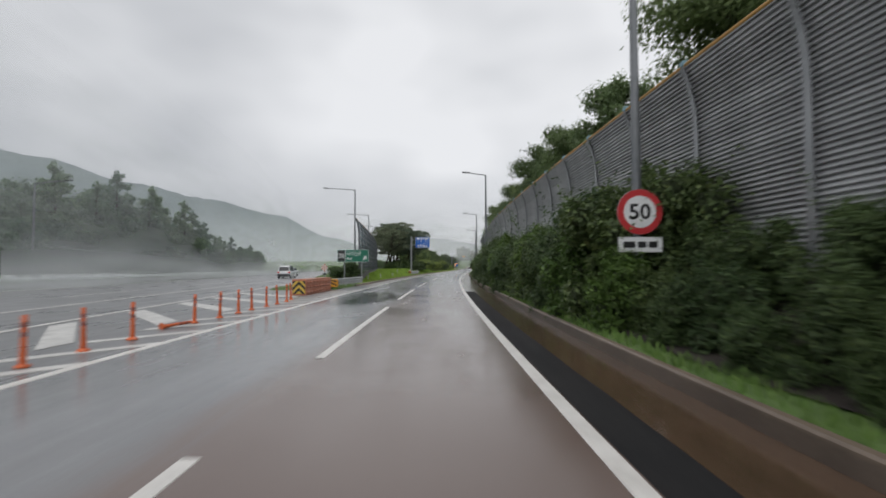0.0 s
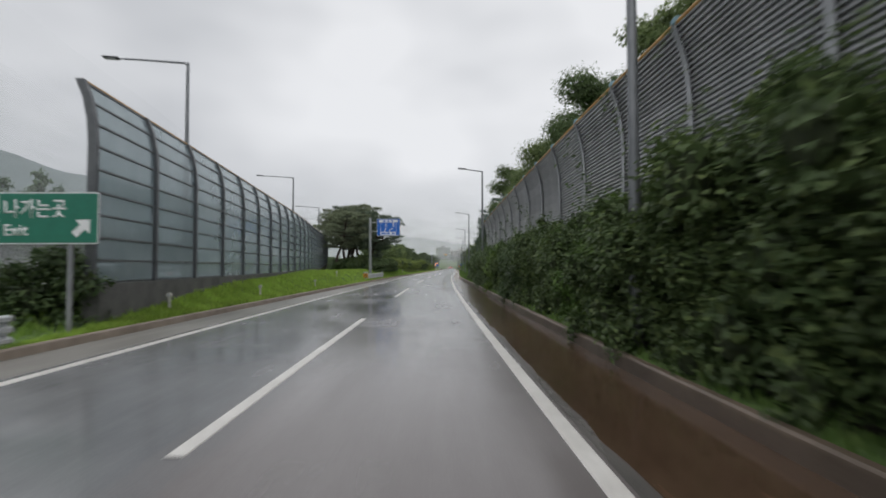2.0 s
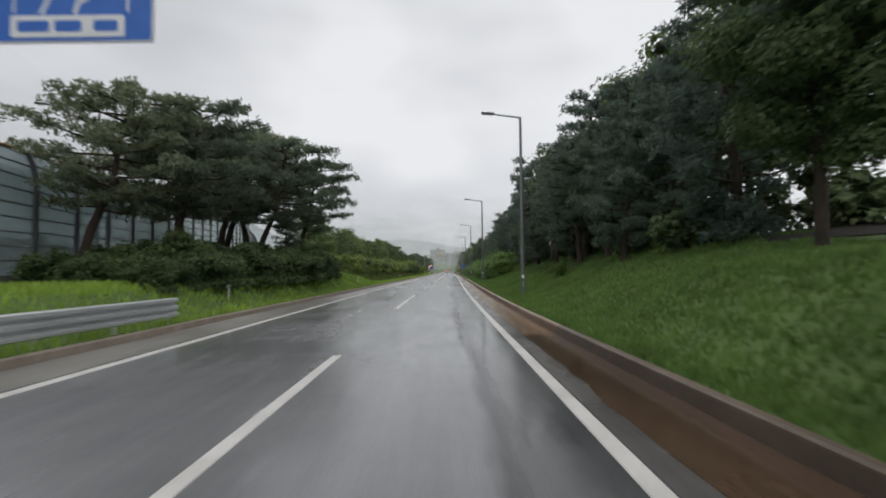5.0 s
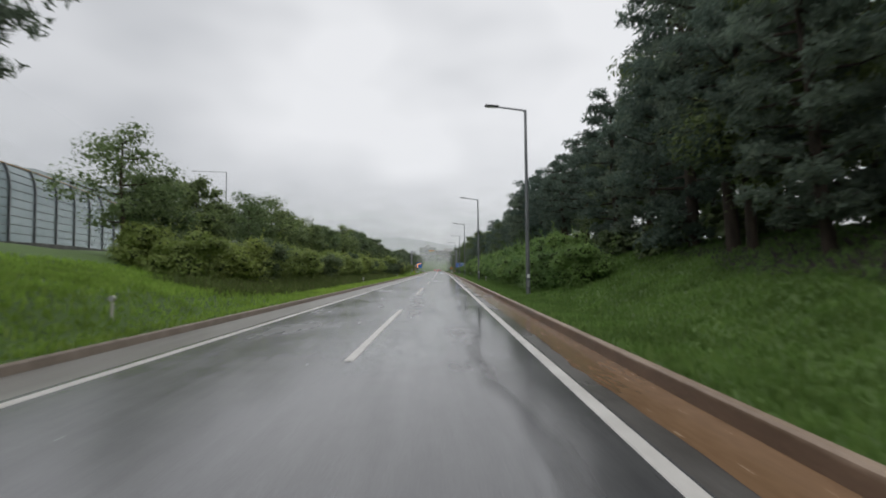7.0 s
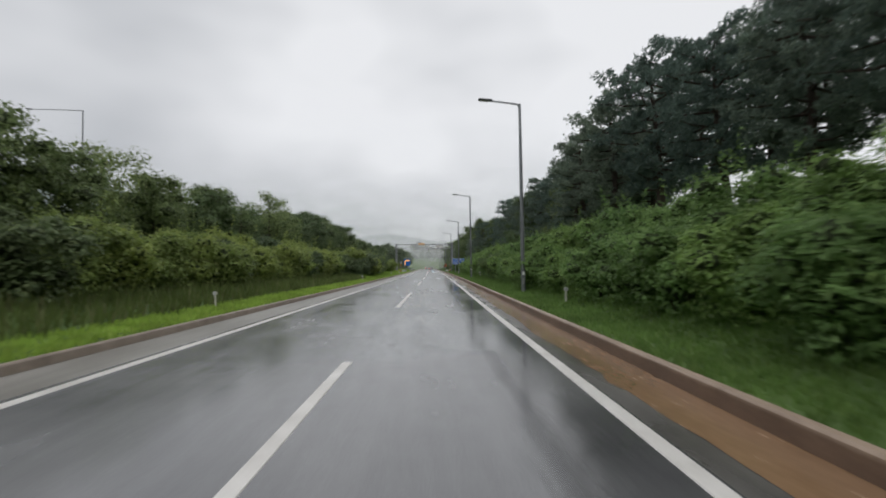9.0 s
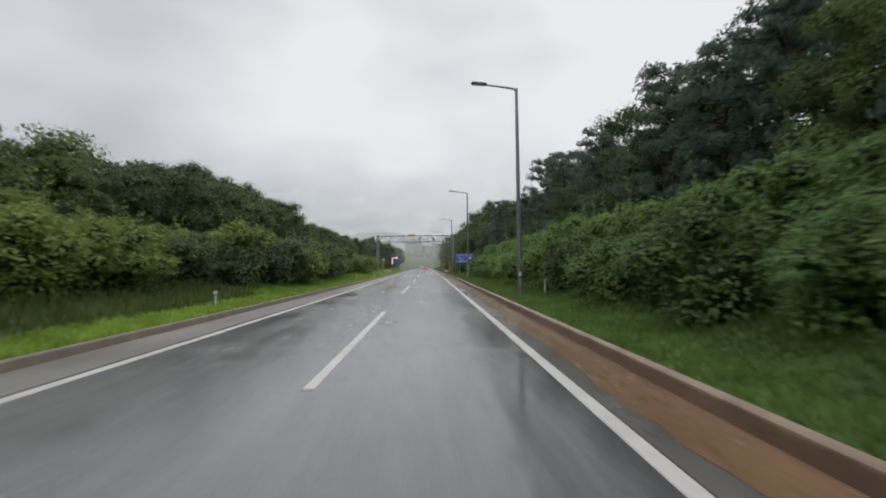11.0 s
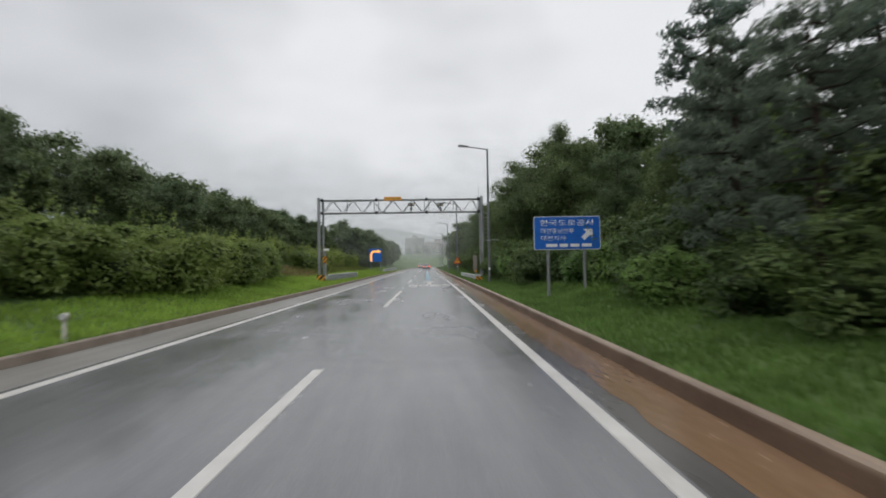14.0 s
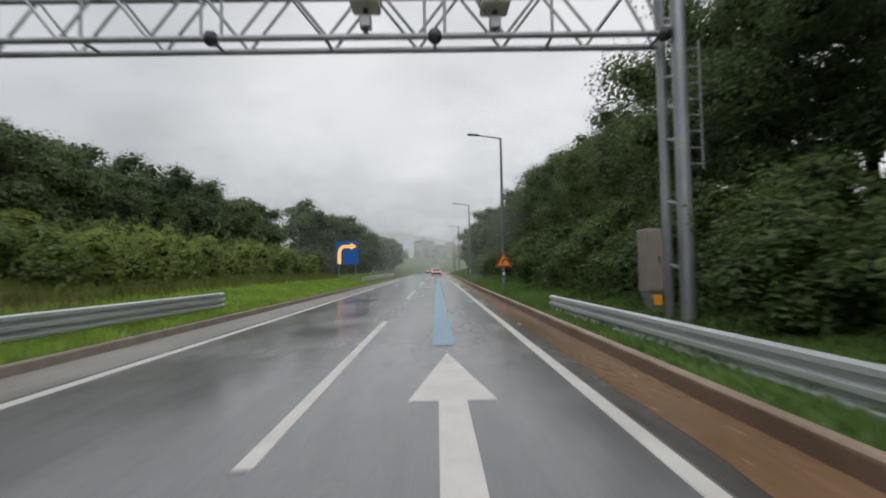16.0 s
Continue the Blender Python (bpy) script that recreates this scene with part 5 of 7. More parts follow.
for x in (-8.6, -6.4, -3.85, -1.6, 0.56, 2.9, 5.1):
    for z in (6.05, 7.18):
        part("cross_tie", Shape().tube([(x, 0, z), (x, 0.6, z)], 0.035, 8), M_STEEL, gantry)
for x in (-8.6, -3.85, 0.56, 5.15):
    for z in (6.05, 7.18):
        part("flange", Shape().tube([(x - 0.13, 0, z), (x - 0.06, 0, z), (x + 0.06, 0, z), (x + 0.13, 0, z)], [0.08, 0.15, 0.15, 0.08], 14), M_DARKSTEEL, gantry)
notice = thing("gantry_notice", "small orange notice board fixed on the gantry", "notice board", m=place(261.55, -2.4, 0))
part("board", Shape().plate(rounded(-0.75, 0.75, 7.08, 7.40, 0.02), -0.14, -0.11), M_WARN, notice)
bars(notice, [(-0.62, -0.2, 7.18, 7.30), (-0.12, 0.2, 7.18, 7.30), (0.28, 0.62, 7.18, 7.30)], -0.133, M_CAP)
for i, x in enumerate((-0.8, 1.77)):
    c = thing("gantry_camera", "grey traffic camera hanging in the gantry", "camera", "gantry cameras", m=place(261.55, x, 6.1))
    part("housing", Shape().box(-0.28, 0.28, -0.35, 0.25, 0.48, 0.68, 0.03), M_POSTWHITE, c)
    part("hood", Shape().box(-0.31, 0.31, -0.42, 0.25, 0.685, 0.71, 0.008), M_STEEL, c)
    part("lens", Shape().tube([(0, -0.37, 0.58), (0, -0.352, 0.58)], 0.07, 14), M_BLACK, c)
    part("bracket", Shape().tube([(0, 0, 0.0), (0, 0, 0.48)], 0.05, 10), M_DARKSTEEL, c)
    part("junction_box", Shape().box(-0.11, 0.11, -0.12, 0.12, 0.10, 0.34, 0.02), M_BACK, c)
antenna = thing("antenna", "thin whip antenna on top of the gantry column", "antenna", m=place(261.55, 5.2, 7.3))
part("whip", Shape().tube([(0, 0, 0), (0, 0, 0.4), (0, 0, 1.15)], [0.03, 0.015, 0.01], 8), M_STEEL, antenna)
box = thing("control_cabinet", "grey control cabinet strapped to the gantry column", "control cabinet", m=place(261.55, 4.78, -0.15))
part("body", Shape().box(-0.16, 0.16, -0.25, 0.2, 1.05, 2.3, 0.02), M_CABINET, box)
part("door", Shape().box(-0.14, 0.14, -0.265, -0.252, 1.1, 2.25, 0.006), M_CABINET, box)
part("cable_hood", Shape().sweep([[(-0.14, -0.22, 1.05), (0.14, -0.22, 1.05), (0.14, 0.16, 1.05), (-0.14, 0.16, 1.05)], [(-0.05, -0.14, 0.7), (0.14, -0.14, 0.7), (0.14, 0.1, 0.7), (-0.05, 0.1, 0.7)]], closed=True), M_BACK, box)
part("handle", Shape().box(0.06, 0.085, -0.29, -0.266, 1.6, 1.75, 0.006), M_BLACK, box)
part("warning_label", Shape().plate([(-0.03, 0.80), (0.13, 0.80), (0.13, 1.0), (-0.07, 1.0)], -0.225, -0.215), M_WARN, box)
ladder = thing("ladder", "steel ladder cage beside the gantry column", "ladder", m=place(261.7, 5.85, 0))
for x in (-0.2, 0.2):
    part("stile", Shape().tube([(x, 0, 3.4), (x, 0, 6.1)], 0.02, 8), M_STEEL, ladder)
for k in range(8):
    part("rung", Shape().tube([(-0.2, 0, 3.5 + 0.34 * k), (0.2, 0, 3.5 + 0.34 * k)], 0.014, 8), M_STEEL, ladder)
for z in (3.5, 5.9):
    part("bracket", Shape().tube([(-0.45, -0.1, z), (0.2, 0, z)], 0.02, 8), M_STEEL, ladder)
mast = thing("camera_mast", "low white mast with a camera and striped warning plate", "camera mast", m=place(257.3, -7.4, 0.2))
part("pole", Shape().tube([(0, 0, -0.1), (0, 0, 2.5)], 0.06, 12), M_BACK, mast)
part("camera", Shape().box(-0.12, 0.25, -0.2, 0.15, 2.4, 2.58, 0.03), M_WHITE, mast)
striped(mast, "plate", -0.2, 0.12, 1.45, 2.0, -0.09, M_WARN, 3, 1)


# ---- vehicles ----
def car(paint, label, m, brake=True, tall=1.5):
    """A parked-still passenger car seen from behind: body shell, glasshouse, windows, wheels, lamps."""
    c = thing("car", label, "car", "cars on the road", m=m)
    body = []
    for y, zb, zt, w in ((-2.2, 0.42, 0.80, 0.80), (-2.12, 0.30, 0.95, 0.87), (-1.5, 0.24, 1.0, 0.91), (0.0, 0.22, 0.98, 0.92), (1.4, 0.24, 0.92, 0.90), (2.05, 0.30, 0.78, 0.84), (2.2, 0.40, 0.62, 0.74)):
        body.append([(-w + 0.08, y, zb), (w - 0.08, y, zb), (w, y, zb + 0.12), (w, y, zt - 0.12), (w - 0.10, y, zt), (-w + 0.10, y, zt), (-w, y, zt - 0.12), (-w, y, zb + 0.12)])
    part("body", Shape().sweep(body, closed=True, smooth_shade=True), paint, c)
    roof = []
    for y, z, w in ((-2.05, 0.94, 0.80), (-1.72, tall - 0.12, 0.66), (-1.3, tall, 0.64), (0.2, tall, 0.64), (1.25, 0.93, 0.78)):
        roof.append([(-w, y, z), (w, y, z), (w + 0.08, y, 0.92), (-w - 0.08, y, 0.92)])
    part("cabin", Shape().sweep(roof, closed=True), paint, c)
    part("rear_window", Shape().add([(-0.68, -2.055, 1.03), (0.68, -2.055, 1.03), (0.60, -1.78, tall - 0.14), (-0.60, -1.78, tall - 0.14)], [(0, 1, 2, 3)]).add(
        [(-0.68, -2.035, 1.03), (0.68, -2.035, 1.03), (0.60, -1.76, tall - 0.14), (-0.60, -1.76, tall - 0.14)], [(3, 2, 1, 0)]), M_GLASSDARK, c)
    for s in (-1, 1):
        part("side_window", Shape().add([(s * 0.835, -1.6, 1.0), (s * 0.835, 0.9, 1.0), (s * 0.70, 0.2, tall - 0.07), (s * 0.70, -1.35, tall - 0.07)], [(0, 1, 2, 3)]), M_GLASSDARK, c)
        part("tail_light", Shape().box(s * 0.70 - 0.16, s * 0.70 + 0.16, -2.24, -2.1, 0.72, 0.92, 0.03), M_TAIL if brake else M_RED, c)
        part("mirror", Shape().box(s * 0.98 - 0.1, s * 0.98 + 0.1, 0.62, 0.78, 0.92, 1.06, 0.03), paint, c)
        for y in (-1.35, 1.35):
            wheel = part("wheel", Shape().tube([(s * 0.66, y, 0.32), (s * 0.70, y, 0.32), (s * 0.86, y, 0.32), (s * 0.90, y, 0.32)], [0.27, 0.32, 0.32, 0.27], 20), M_TYRE, c)
            part("rim", Shape().tube([(s * 0.90, y, 0.32), (s * 0.915, y, 0.32)], [0.2, 0.17], 16), M_RAIL, wheel)
    part("bumper", Shape().box(-0.86, 0.86, -2.28, -2.1, 0.34, 0.60, 0.05), M_DARKSTEEL, c)
    part("plate", Shape().box(-0.26, 0.26, -2.262, -2.235, 0.66, 0.77, 0.006), M_WHITE, c)
    return c


car(M_SILVER, "silver car with lit tail lights on the wet exit road", place(345, 0.3, 0.04))
car(M_CARPAINT, "white car braking on the wet exit road", place(392, -2.4, 0.04))
for y, off, paint, lab, tall in ((67, -5.2, M_CARPAINT, "white sport utility car on the wet motorway", 1.72), (84, -8.0, M_CARPAINT, "white car further along the motorway", 1.5)):
    car(paint, lab, Matrix.Translation(at(y, motorway_u(y) + off, 0.01)) @ Matrix.Rotation(math.atan2(-(motorway_u(y + 1) - motorway_u(y) + cx(y + 1) - cx(y)), 1), 4, "Z"), False, tall)


# ---- vegetation ----
rng = np.random.default_rng(7)


def leaf_quads(centres, normals, length, width, r):
    """A pointed leaf at each centre, lying across its normal."""
    n = len(centres)
    rnd = r.normal(size=(n, 3))
    a = np.cross(normals, rnd)
    a /= np.linalg.norm(a, axis=1, keepdims=True) + 1e-9
    b = np.cross(normals, a)
    L, W = np.broadcast_to(length, n)[:, None] / 2, np.broadcast_to(width, n)[:, None] / 2
    v = np.stack([centres - a * L - b * W * 0.8, centres + b * W * 1.1 - a * L * 0.5, centres + a * L - normals * W * 0.3], 1).reshape(-1, 3)
    f = np.arange(3 * n).reshape(n, 3)
    return v, f


def sphere_dirs(n, r):
    d = r.normal(size=(n, 3))
    return d / (np.linalg.norm(d, axis=1, keepdims=True) + 1e-9)


def clump_leaves(clumps, per_area, length, width, r, up=0.35, inner=0.25, ragged=0.16):
    """Leaves over and inside ellipsoid clumps (centre, radii)."""
    cs, ns, ls = [], [], []
    for c, rad in clumps:
        rad = np.array(rad)
        area = 4 * math.pi * (np.prod(rad) ** (2 / 3))
        n = int(area * per_area)
        d = sphere_dirs(n, r)
        deep = r.random(n) < inner
        s = np.where(deep, 0.45 + 0.45 * r.random(n), 0.88 + ragged * np.abs(r.normal(size=n)))
        lump = 1 + 0.16 * np.sin(d[:, 0] * 5 + c[0] * 3) * np.sin(d[:, 1] * 6 + c[1] * 2) + 0.1 * np.sin(d[:, 2] * 9)
        p = np.array(c) + d * rad * (s * lump)[:, None]
        nn = d * 0.9 + r.normal(size=(n, 3)) * 0.30 + np.array([0, 0, up + 0.25])
        nn /= np.linalg.norm(nn, axis=1, keepdims=True) + 1e-9
        cs.append(p), ns.append(nn), ls.append(0.7 + 0.6 * r.random(n))
        k = n // 5
        d = sphere_dirs(k, r)
        cs.append(np.array(c) + d * rad * (0.45 + 0.4 * r.random(k))[:, None]), ns.append(sphere_dirs(k, r)), ls.append(1.7 + 0.5 * r.random(k))
    cs, ns, ls = np.concatenate(cs), np.concatenate(ns), np.concatenate(ls)
    return leaf_quads(cs, ns, length * ls, width * ls, r)


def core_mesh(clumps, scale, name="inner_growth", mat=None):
    """A dark core added inside a crown to block light and deepen its gaps."""
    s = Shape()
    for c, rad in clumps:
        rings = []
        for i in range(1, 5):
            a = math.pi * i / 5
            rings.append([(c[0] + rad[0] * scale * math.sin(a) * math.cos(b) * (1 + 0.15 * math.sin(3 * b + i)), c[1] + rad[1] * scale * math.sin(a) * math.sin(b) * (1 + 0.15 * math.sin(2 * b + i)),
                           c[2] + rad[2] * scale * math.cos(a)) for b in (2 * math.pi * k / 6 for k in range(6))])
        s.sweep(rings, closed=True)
    return s.mesh(name, mat or M_CORE)


def shrub(name, label, mat, size, seed, leaf_len=0.16, density=60, group="shrubs", n_clumps=15, core=0.55, lanky=0.0, skirt=0, slim=0.85, up=0.8):
    """A rounded bush: short stems, an added dark core, leaves to the ground, some shoots above."""
    r = np.random.default_rng(seed)
    w, d, h = size
    clumps = []
    for k in range(n_clumps):
        a = r.random() * 2 * math.pi
        q = math.sqrt(r.random()) * 0.82
        rr = 0.17 + 0.17 * r.random()
        top = h * (1 - 0.40 * q * q)
        z = max(rr * h * 0.6 + r.random() ** 0.55 * (top - rr * h * 0.9), 0.26 * h)
        tuck = 0.72 + 0.28 * smooth(0.25, 0.55, z / h)
        clumps.append(((q * tuck * math.cos(a) * w / 2, q * tuck * math.sin(a) * d / 2, z), (rr * w * 0.62, rr * d * 0.62, rr * h * 0.55)))
    for k in range(skirt):
        a = k * 2 * math.pi / skirt + 0.4 * r.random()
        clumps.append(((0.38 * w * math.cos(a), 0.38 * d * math.sin(a), 0.13 * h), (0.15 * w, 0.15 * d, 0.14 * h)))
    clumps.append(((0, 0, h * 0.36), (w * 0.36, d * 0.36, h * 0.36)))
    v, f = clump_leaves(clumps, density, leaf_len, leaf_len * slim, r, up=up, inner=0.1)
    if lanky:
        shoots = []
        for k in range(int(16 * lanky)):
            a, q = r.random() * 2 * math.pi, 0.5 * math.sqrt(r.random())
            base = np.array([q * math.cos(a) * w, q * math.sin(a) * d * 0.9, h * 0.6])
            way = np.array([math.cos(a) * 0.5, math.sin(a) * 0.5, 1.0])
            t = r.random(34)[:, None]
            shoots.append(base + way * t * h * 0.55 + r.normal(size=(34, 3)) * 0.05)
        sp = np.concatenate(shoots)
        sn = sphere_dirs(len(sp), r) + np.array([0, 0, 0.5])
        sn /= np.linalg.norm(sn, axis=1, keepdims=True)
        v2, f2 = leaf_quads(sp, sn, np.full(len(sp), leaf_len), np.full(len(sp), leaf_len * 0.5), r)
        v, f = np.concatenate([v, v2]), np.concatenate([f, f2 + len(v)])
    v[:, 2] = np.maximum(v[:, 2], -0.05)
    ob = thing(name, label, "shrub", group)
    part("foliage", mesh_np("foliage", v, f, mat), mat, ob)
    part("inner_growth", core_mesh(clumps, core), M_CORE, ob, kind="stuff")
    s = Shape()
    for k in range(4):
        a = k * 1.7 + seed
        s.tube([(0.12 * math.cos(a), 0.12 * math.sin(a), -0.3), (0.3 * w * 0.5 * math.cos(a), 0.3 * d * 0.5 * math.sin(a), h * 0.45)], [0.035, 0.018], 6)
    part("stem", s, M_BARK, ob, kind="stuff")
    return ob


def broadleaf(name, label, mat, height, spread, seed, bare=0.25, leaf_len=0.24, density=24, group="trees", limbs=11, core=0.6, lean=0.0, core_mat=None, taper=0.0):
    """A tree: tapered leaning trunk, limbs ending in leaf clumps, ragged crown with gaps."""
    r = np.random.default_rng(seed)
    ob = thing(name, label, "tree", group)
    top = Vector((lean, lean * 0.4, height))
    trunk_pts = [Vector((0, 0, -0.4)), Vector((lean * 0.15 + 0.05, 0.05, height * 0.3)), Vector((lean * 0.5, -0.06, height * 0.62)), top * 0.93]
    base_r = 0.018 * height + 0.03
    part("trunk", Shape().tube(trunk_pts, [base_r, base_r * 0.75, base_r * 0.45, 0.03], 10), M_BARK, ob)
    clumps, limb_shape = [], Shape()
    for k in range(limbs):
        f = bare + (1 - bare) * (k + 0.5) / limbs
        a = k * 2.4 + r.random()
        reach = spread * (0.30 + 0.72 * math.sin(math.pi * min(max((f - bare * 0.6) / (1.12 - bare * 0.6), 0), 1)) ** 0.7) * (0.75 + 0.4 * r.random())
        reach *= 1 - taper * max(f - 0.3, 0) / 0.7
        z = height * f
        root = trunk_pts[1].lerp(trunk_pts[3], min(max((f - 0.3) / 0.63, 0), 1)) if f > 0.3 else trunk_pts[0].lerp(trunk_pts[1], f / 0.3)
        tip = Vector((root.x + math.cos(a) * reach * 0.72, root.y + math.sin(a) * reach * 0.72, z + reach * 0.15))
        limb_shape.tube([root, root.lerp(tip, 0.5) + Vector((0, 0, -0.05 * reach)), tip], [base_r * 0.35, base_r * 0.22, 0.015], 6, caps=False)
        rr = reach * (0.40 + 0.14 * r.random())
        clumps.append(((tip.x, tip.y, tip.z), (rr, rr, rr * 0.72)))
        mid = root.lerp(tip, 0.45)
        clumps.append(((mid.x, mid.y, mid.z + 0.1), (rr * 0.8, rr * 0.8, rr * 0.62)))
    clumps.append(((top.x, top.y, top.z - spread * 0.12), (spread * 0.24 * (1 - 0.5 * taper), spread * 0.24 * (1 - 0.5 * taper), spread * 0.3)))
    part("branching", limb_shape, M_BARK, ob, kind="stuff")
    v, f = clump_leaves(clumps, density, leaf_len, leaf_len * 0.8, r, up=0.4, inner=0.15, ragged=0.15)
    part("crown", mesh_np("crown", v, f, mat), mat, ob)
    if core:
        part("inner_growth", core_mesh(clumps, core, mat=core_mat), M_CORE, ob, kind="stuff")
    return ob


def red_pine(height, spread, seed, lean=1.2, pads=22, low=0.40, pad=0.5, flat=1.0, name="pine_tree", label="dark pine with a bare leaning trunk and spreading crown", group="pines", needles=None):
    """A red pine: bare leaning trunk, crooked limbs, a broad crown of layered needle tufts with sky between."""
    r = np.random.default_rng(seed)
    ob = thing(name, label, "tree", group)
    pts = [Vector((0, 0, -0.4)), Vector((lean * 0.35, 0.1, height * 0.28)), Vector((lean * 0.8, -0.15, height * 0.52)), Vector((lean * 0.9, 0.1, height * 0.76)), Vector((lean * 1.1, 0.1, height * 0.95))]
    part("trunk", Shape().tube(pts, [0.24, 0.2, 0.15, 0.10, 0.04], 12), M_BARK, ob)
    limbs, cs, pad_list = Shape(), [], []
    for k in range(pads):
        f = low + (0.98 - low) * k / (pads - 1)
        a = k * 2.39 + 0.6 * r.random()
        reach = spread * (1.0 - 0.42 * max(f - 0.66, 0) / 0.34) * (0.55 + 0.45 * smooth(low, low + 0.22, f)) * (0.5 + 0.5 * r.random())
        root = pts[0].lerp(pts[1], f / 0.28) if f < 0.28 else pts[1].lerp(pts[2], min((f - 0.28) / 0.24, 1)) if f < 0.52 else pts[2].lerp(pts[4], (f - 0.52) / 0.43)
        root.z = min(root.z, height * f)
        tip = root + Vector((math.cos(a) * reach, math.sin(a) * reach, 0.05 * reach + 0.5 * (r.random() - 0.3)))
        bend = root.lerp(tip, 0.5) + Vector((0.1, 0, -0.05 * reach + 0.25 * (r.random() - 0.5)))
        limbs.tube([root, bend, tip], [0.07, 0.045, 0.012], 7, caps=False)
        for m, sc in ((tip, 1.0), (bend.lerp(tip, 0.45), 0.95), (bend + Vector((0.3 * math.sin(k), 0.3 * math.cos(k), 0.1)), 0.75)):
            rx = (0.24 + 0.2 * r.random()) * min(spread, 3.6) * pad * sc
            n = int(rx * rx * 125)
            ang, rad = r.random(n) * 2 * math.pi, np.sqrt(r.random(n)) * rx * (0.75 + 0.45 * r.random(n))
            zz = flat * (r.normal(size=n) * 0.20 * rx + 0.28 * (1 - (rad / rx) ** 2) * rx) + 0.12 * np.sin(ang * 3 + k)
            cs.append(np.stack([m.x + rad * np.cos(ang), m.y + rad * np.sin(ang), m.z + zz], 1))
            if sc < 0.97:
                pad_list.append(((m.x, m.y, m.z + 0.08), (rx * 0.75, rx * 0.75, 0.30 * rx)))
    cs = np.concatenate(cs)
    tv, tf, base = [], [], 0
    for k in range(3):
        d = r.normal(size=cs.shape) + np.array([0, 0, 0.45])
        d /= np.linalg.norm(d, axis=1, keepdims=True)
        nn = np.cross(d, r.normal(size=cs.shape))
        nn /= np.linalg.norm(nn, axis=1, keepdims=True) + 1e-9
        v, f = leaf_quads(cs + d * 0.1, nn, 0.26 + 0.1 * r.random(len(cs)), np.full(len(cs), 0.095), r)
        tv.append(v), tf.append(f + base)
        base += len(v)
    part("branching", limbs, M_BARK, ob, kind="stuff")
    part("crown", mesh_np("crown", np.concatenate(tv), np.concatenate(tf), needles or M_NEEDLE), needles or M_NEEDLE, ob)
    part("inner_growth", core_mesh(pad_list, 0.2), M_CORE, ob, kind="stuff")
    return ob


class Nursery:
    """Hands out a few built plants and then copies of them."""

    def __init__(self, makers):
        self.made, self.used = makers, [False] * len(makers)

    def put(self, k, y, u, turn, scale=1.0, sink=0.0, z=None, label=""):
        k %= len(self.made)
        zz = (ground_z(y, u) if z is None else z) - sink
        m = place(y, u, zz, turn)
        src = self.made[k]
        if not self.used[k]:
            self.used[k] = True
            src.matrix_basis = m @ Matrix.Diagonal((scale, scale, scale, 1))
            ob = src
        else:
            ob = copy_thing(src, m)
            ob.scale = (scale, scale, scale)
        if label:
            tagged(ob, label)
        return ob


# shrubs between the kerb and the ribbed barrier
LABEL_DARK = "dense dark green shrub along the noise barrier"
verge = Nursery([
    shrub("shrub", LABEL_DARK, M_SHRUB, (1.75, 2.7, 2.9), 11, 0.085, 150, "shrubs along the noise barrier", lanky=0.15, skirt=4, core=0.5),
    shrub("shrub", LABEL_DARK, M_SHRUB, (1.85, 2.5, 2.6), 12, 0.085, 150, "shrubs along the noise barrier", lanky=0.15, skirt=4, core=0.5),
    shrub("shrub", LABEL_DARK, M_SHRUB, (1.7, 2.9, 2.8), 13, 0.085, 150, "shrubs along the noise barrier", lanky=0.15, skirt=4, core=0.5),
    shrub("shrub", "leafy bright green shrub along the noise barrier", M_BRIGHT, (1.7, 2.4, 2.6), 14, 0.09, 150, "shrubs along the noise barrier", lanky=0.15, skirt=4, core=0.5),
])
r1 = np.random.default_rng(3)
y, k = -8.0, 0
while y < 81:
    turn = (0 if k % 2 else 180) + 14 * r1.normal()
    if y > 11:
        verge.put((0, 2, 1, 3, 0, 2, 1, 0)[k % 8], y, 4.62 + 0.10 * r1.normal(), turn, 0.84 + 0.24 * r1.random(), 0.15)
        verge.put((2, 1, 3, 0, 1, 0)[k % 6], y + 0.8, 4.98, turn + 180, (1.02 + 0.16 * r1.random()) * (1 + 0.2 * smooth(26, 30, y) * (1 - smooth(38, 42, y))), 0.1)
    else:
        verge.put((1, 0, 2)[k % 3], y, 4.95, turn, 0.55, 0.1)
        verge.put((2, 1, 0)[k % 3], y + 0.7, 4.6, turn, 0.40, 0.1)
        verge.put((0, 2, 1)[k % 3], y + 0.3, 5.75, turn, 0.66, 0.1)
    y += 1.75 + 0.3 * r1.random()
    k += 1
verge.put(3, 102.6, 6.9, 20, 0.40, 0.1, label="low leafy bright green plant on the grassy bank")
verge.put(3, 9.8, 4.5, 20, 0.70, 0.1, label="low bright green shrub leaning over the kerb")
verge.put(1, 11.6, 5.2, 170, 1.42, 0.1)
verge.put(0, 13.2, 5.1, 10, 1.3, 0.1)
verge.put(2, 10.6, 5.9, 190, 1.2, 0.1)

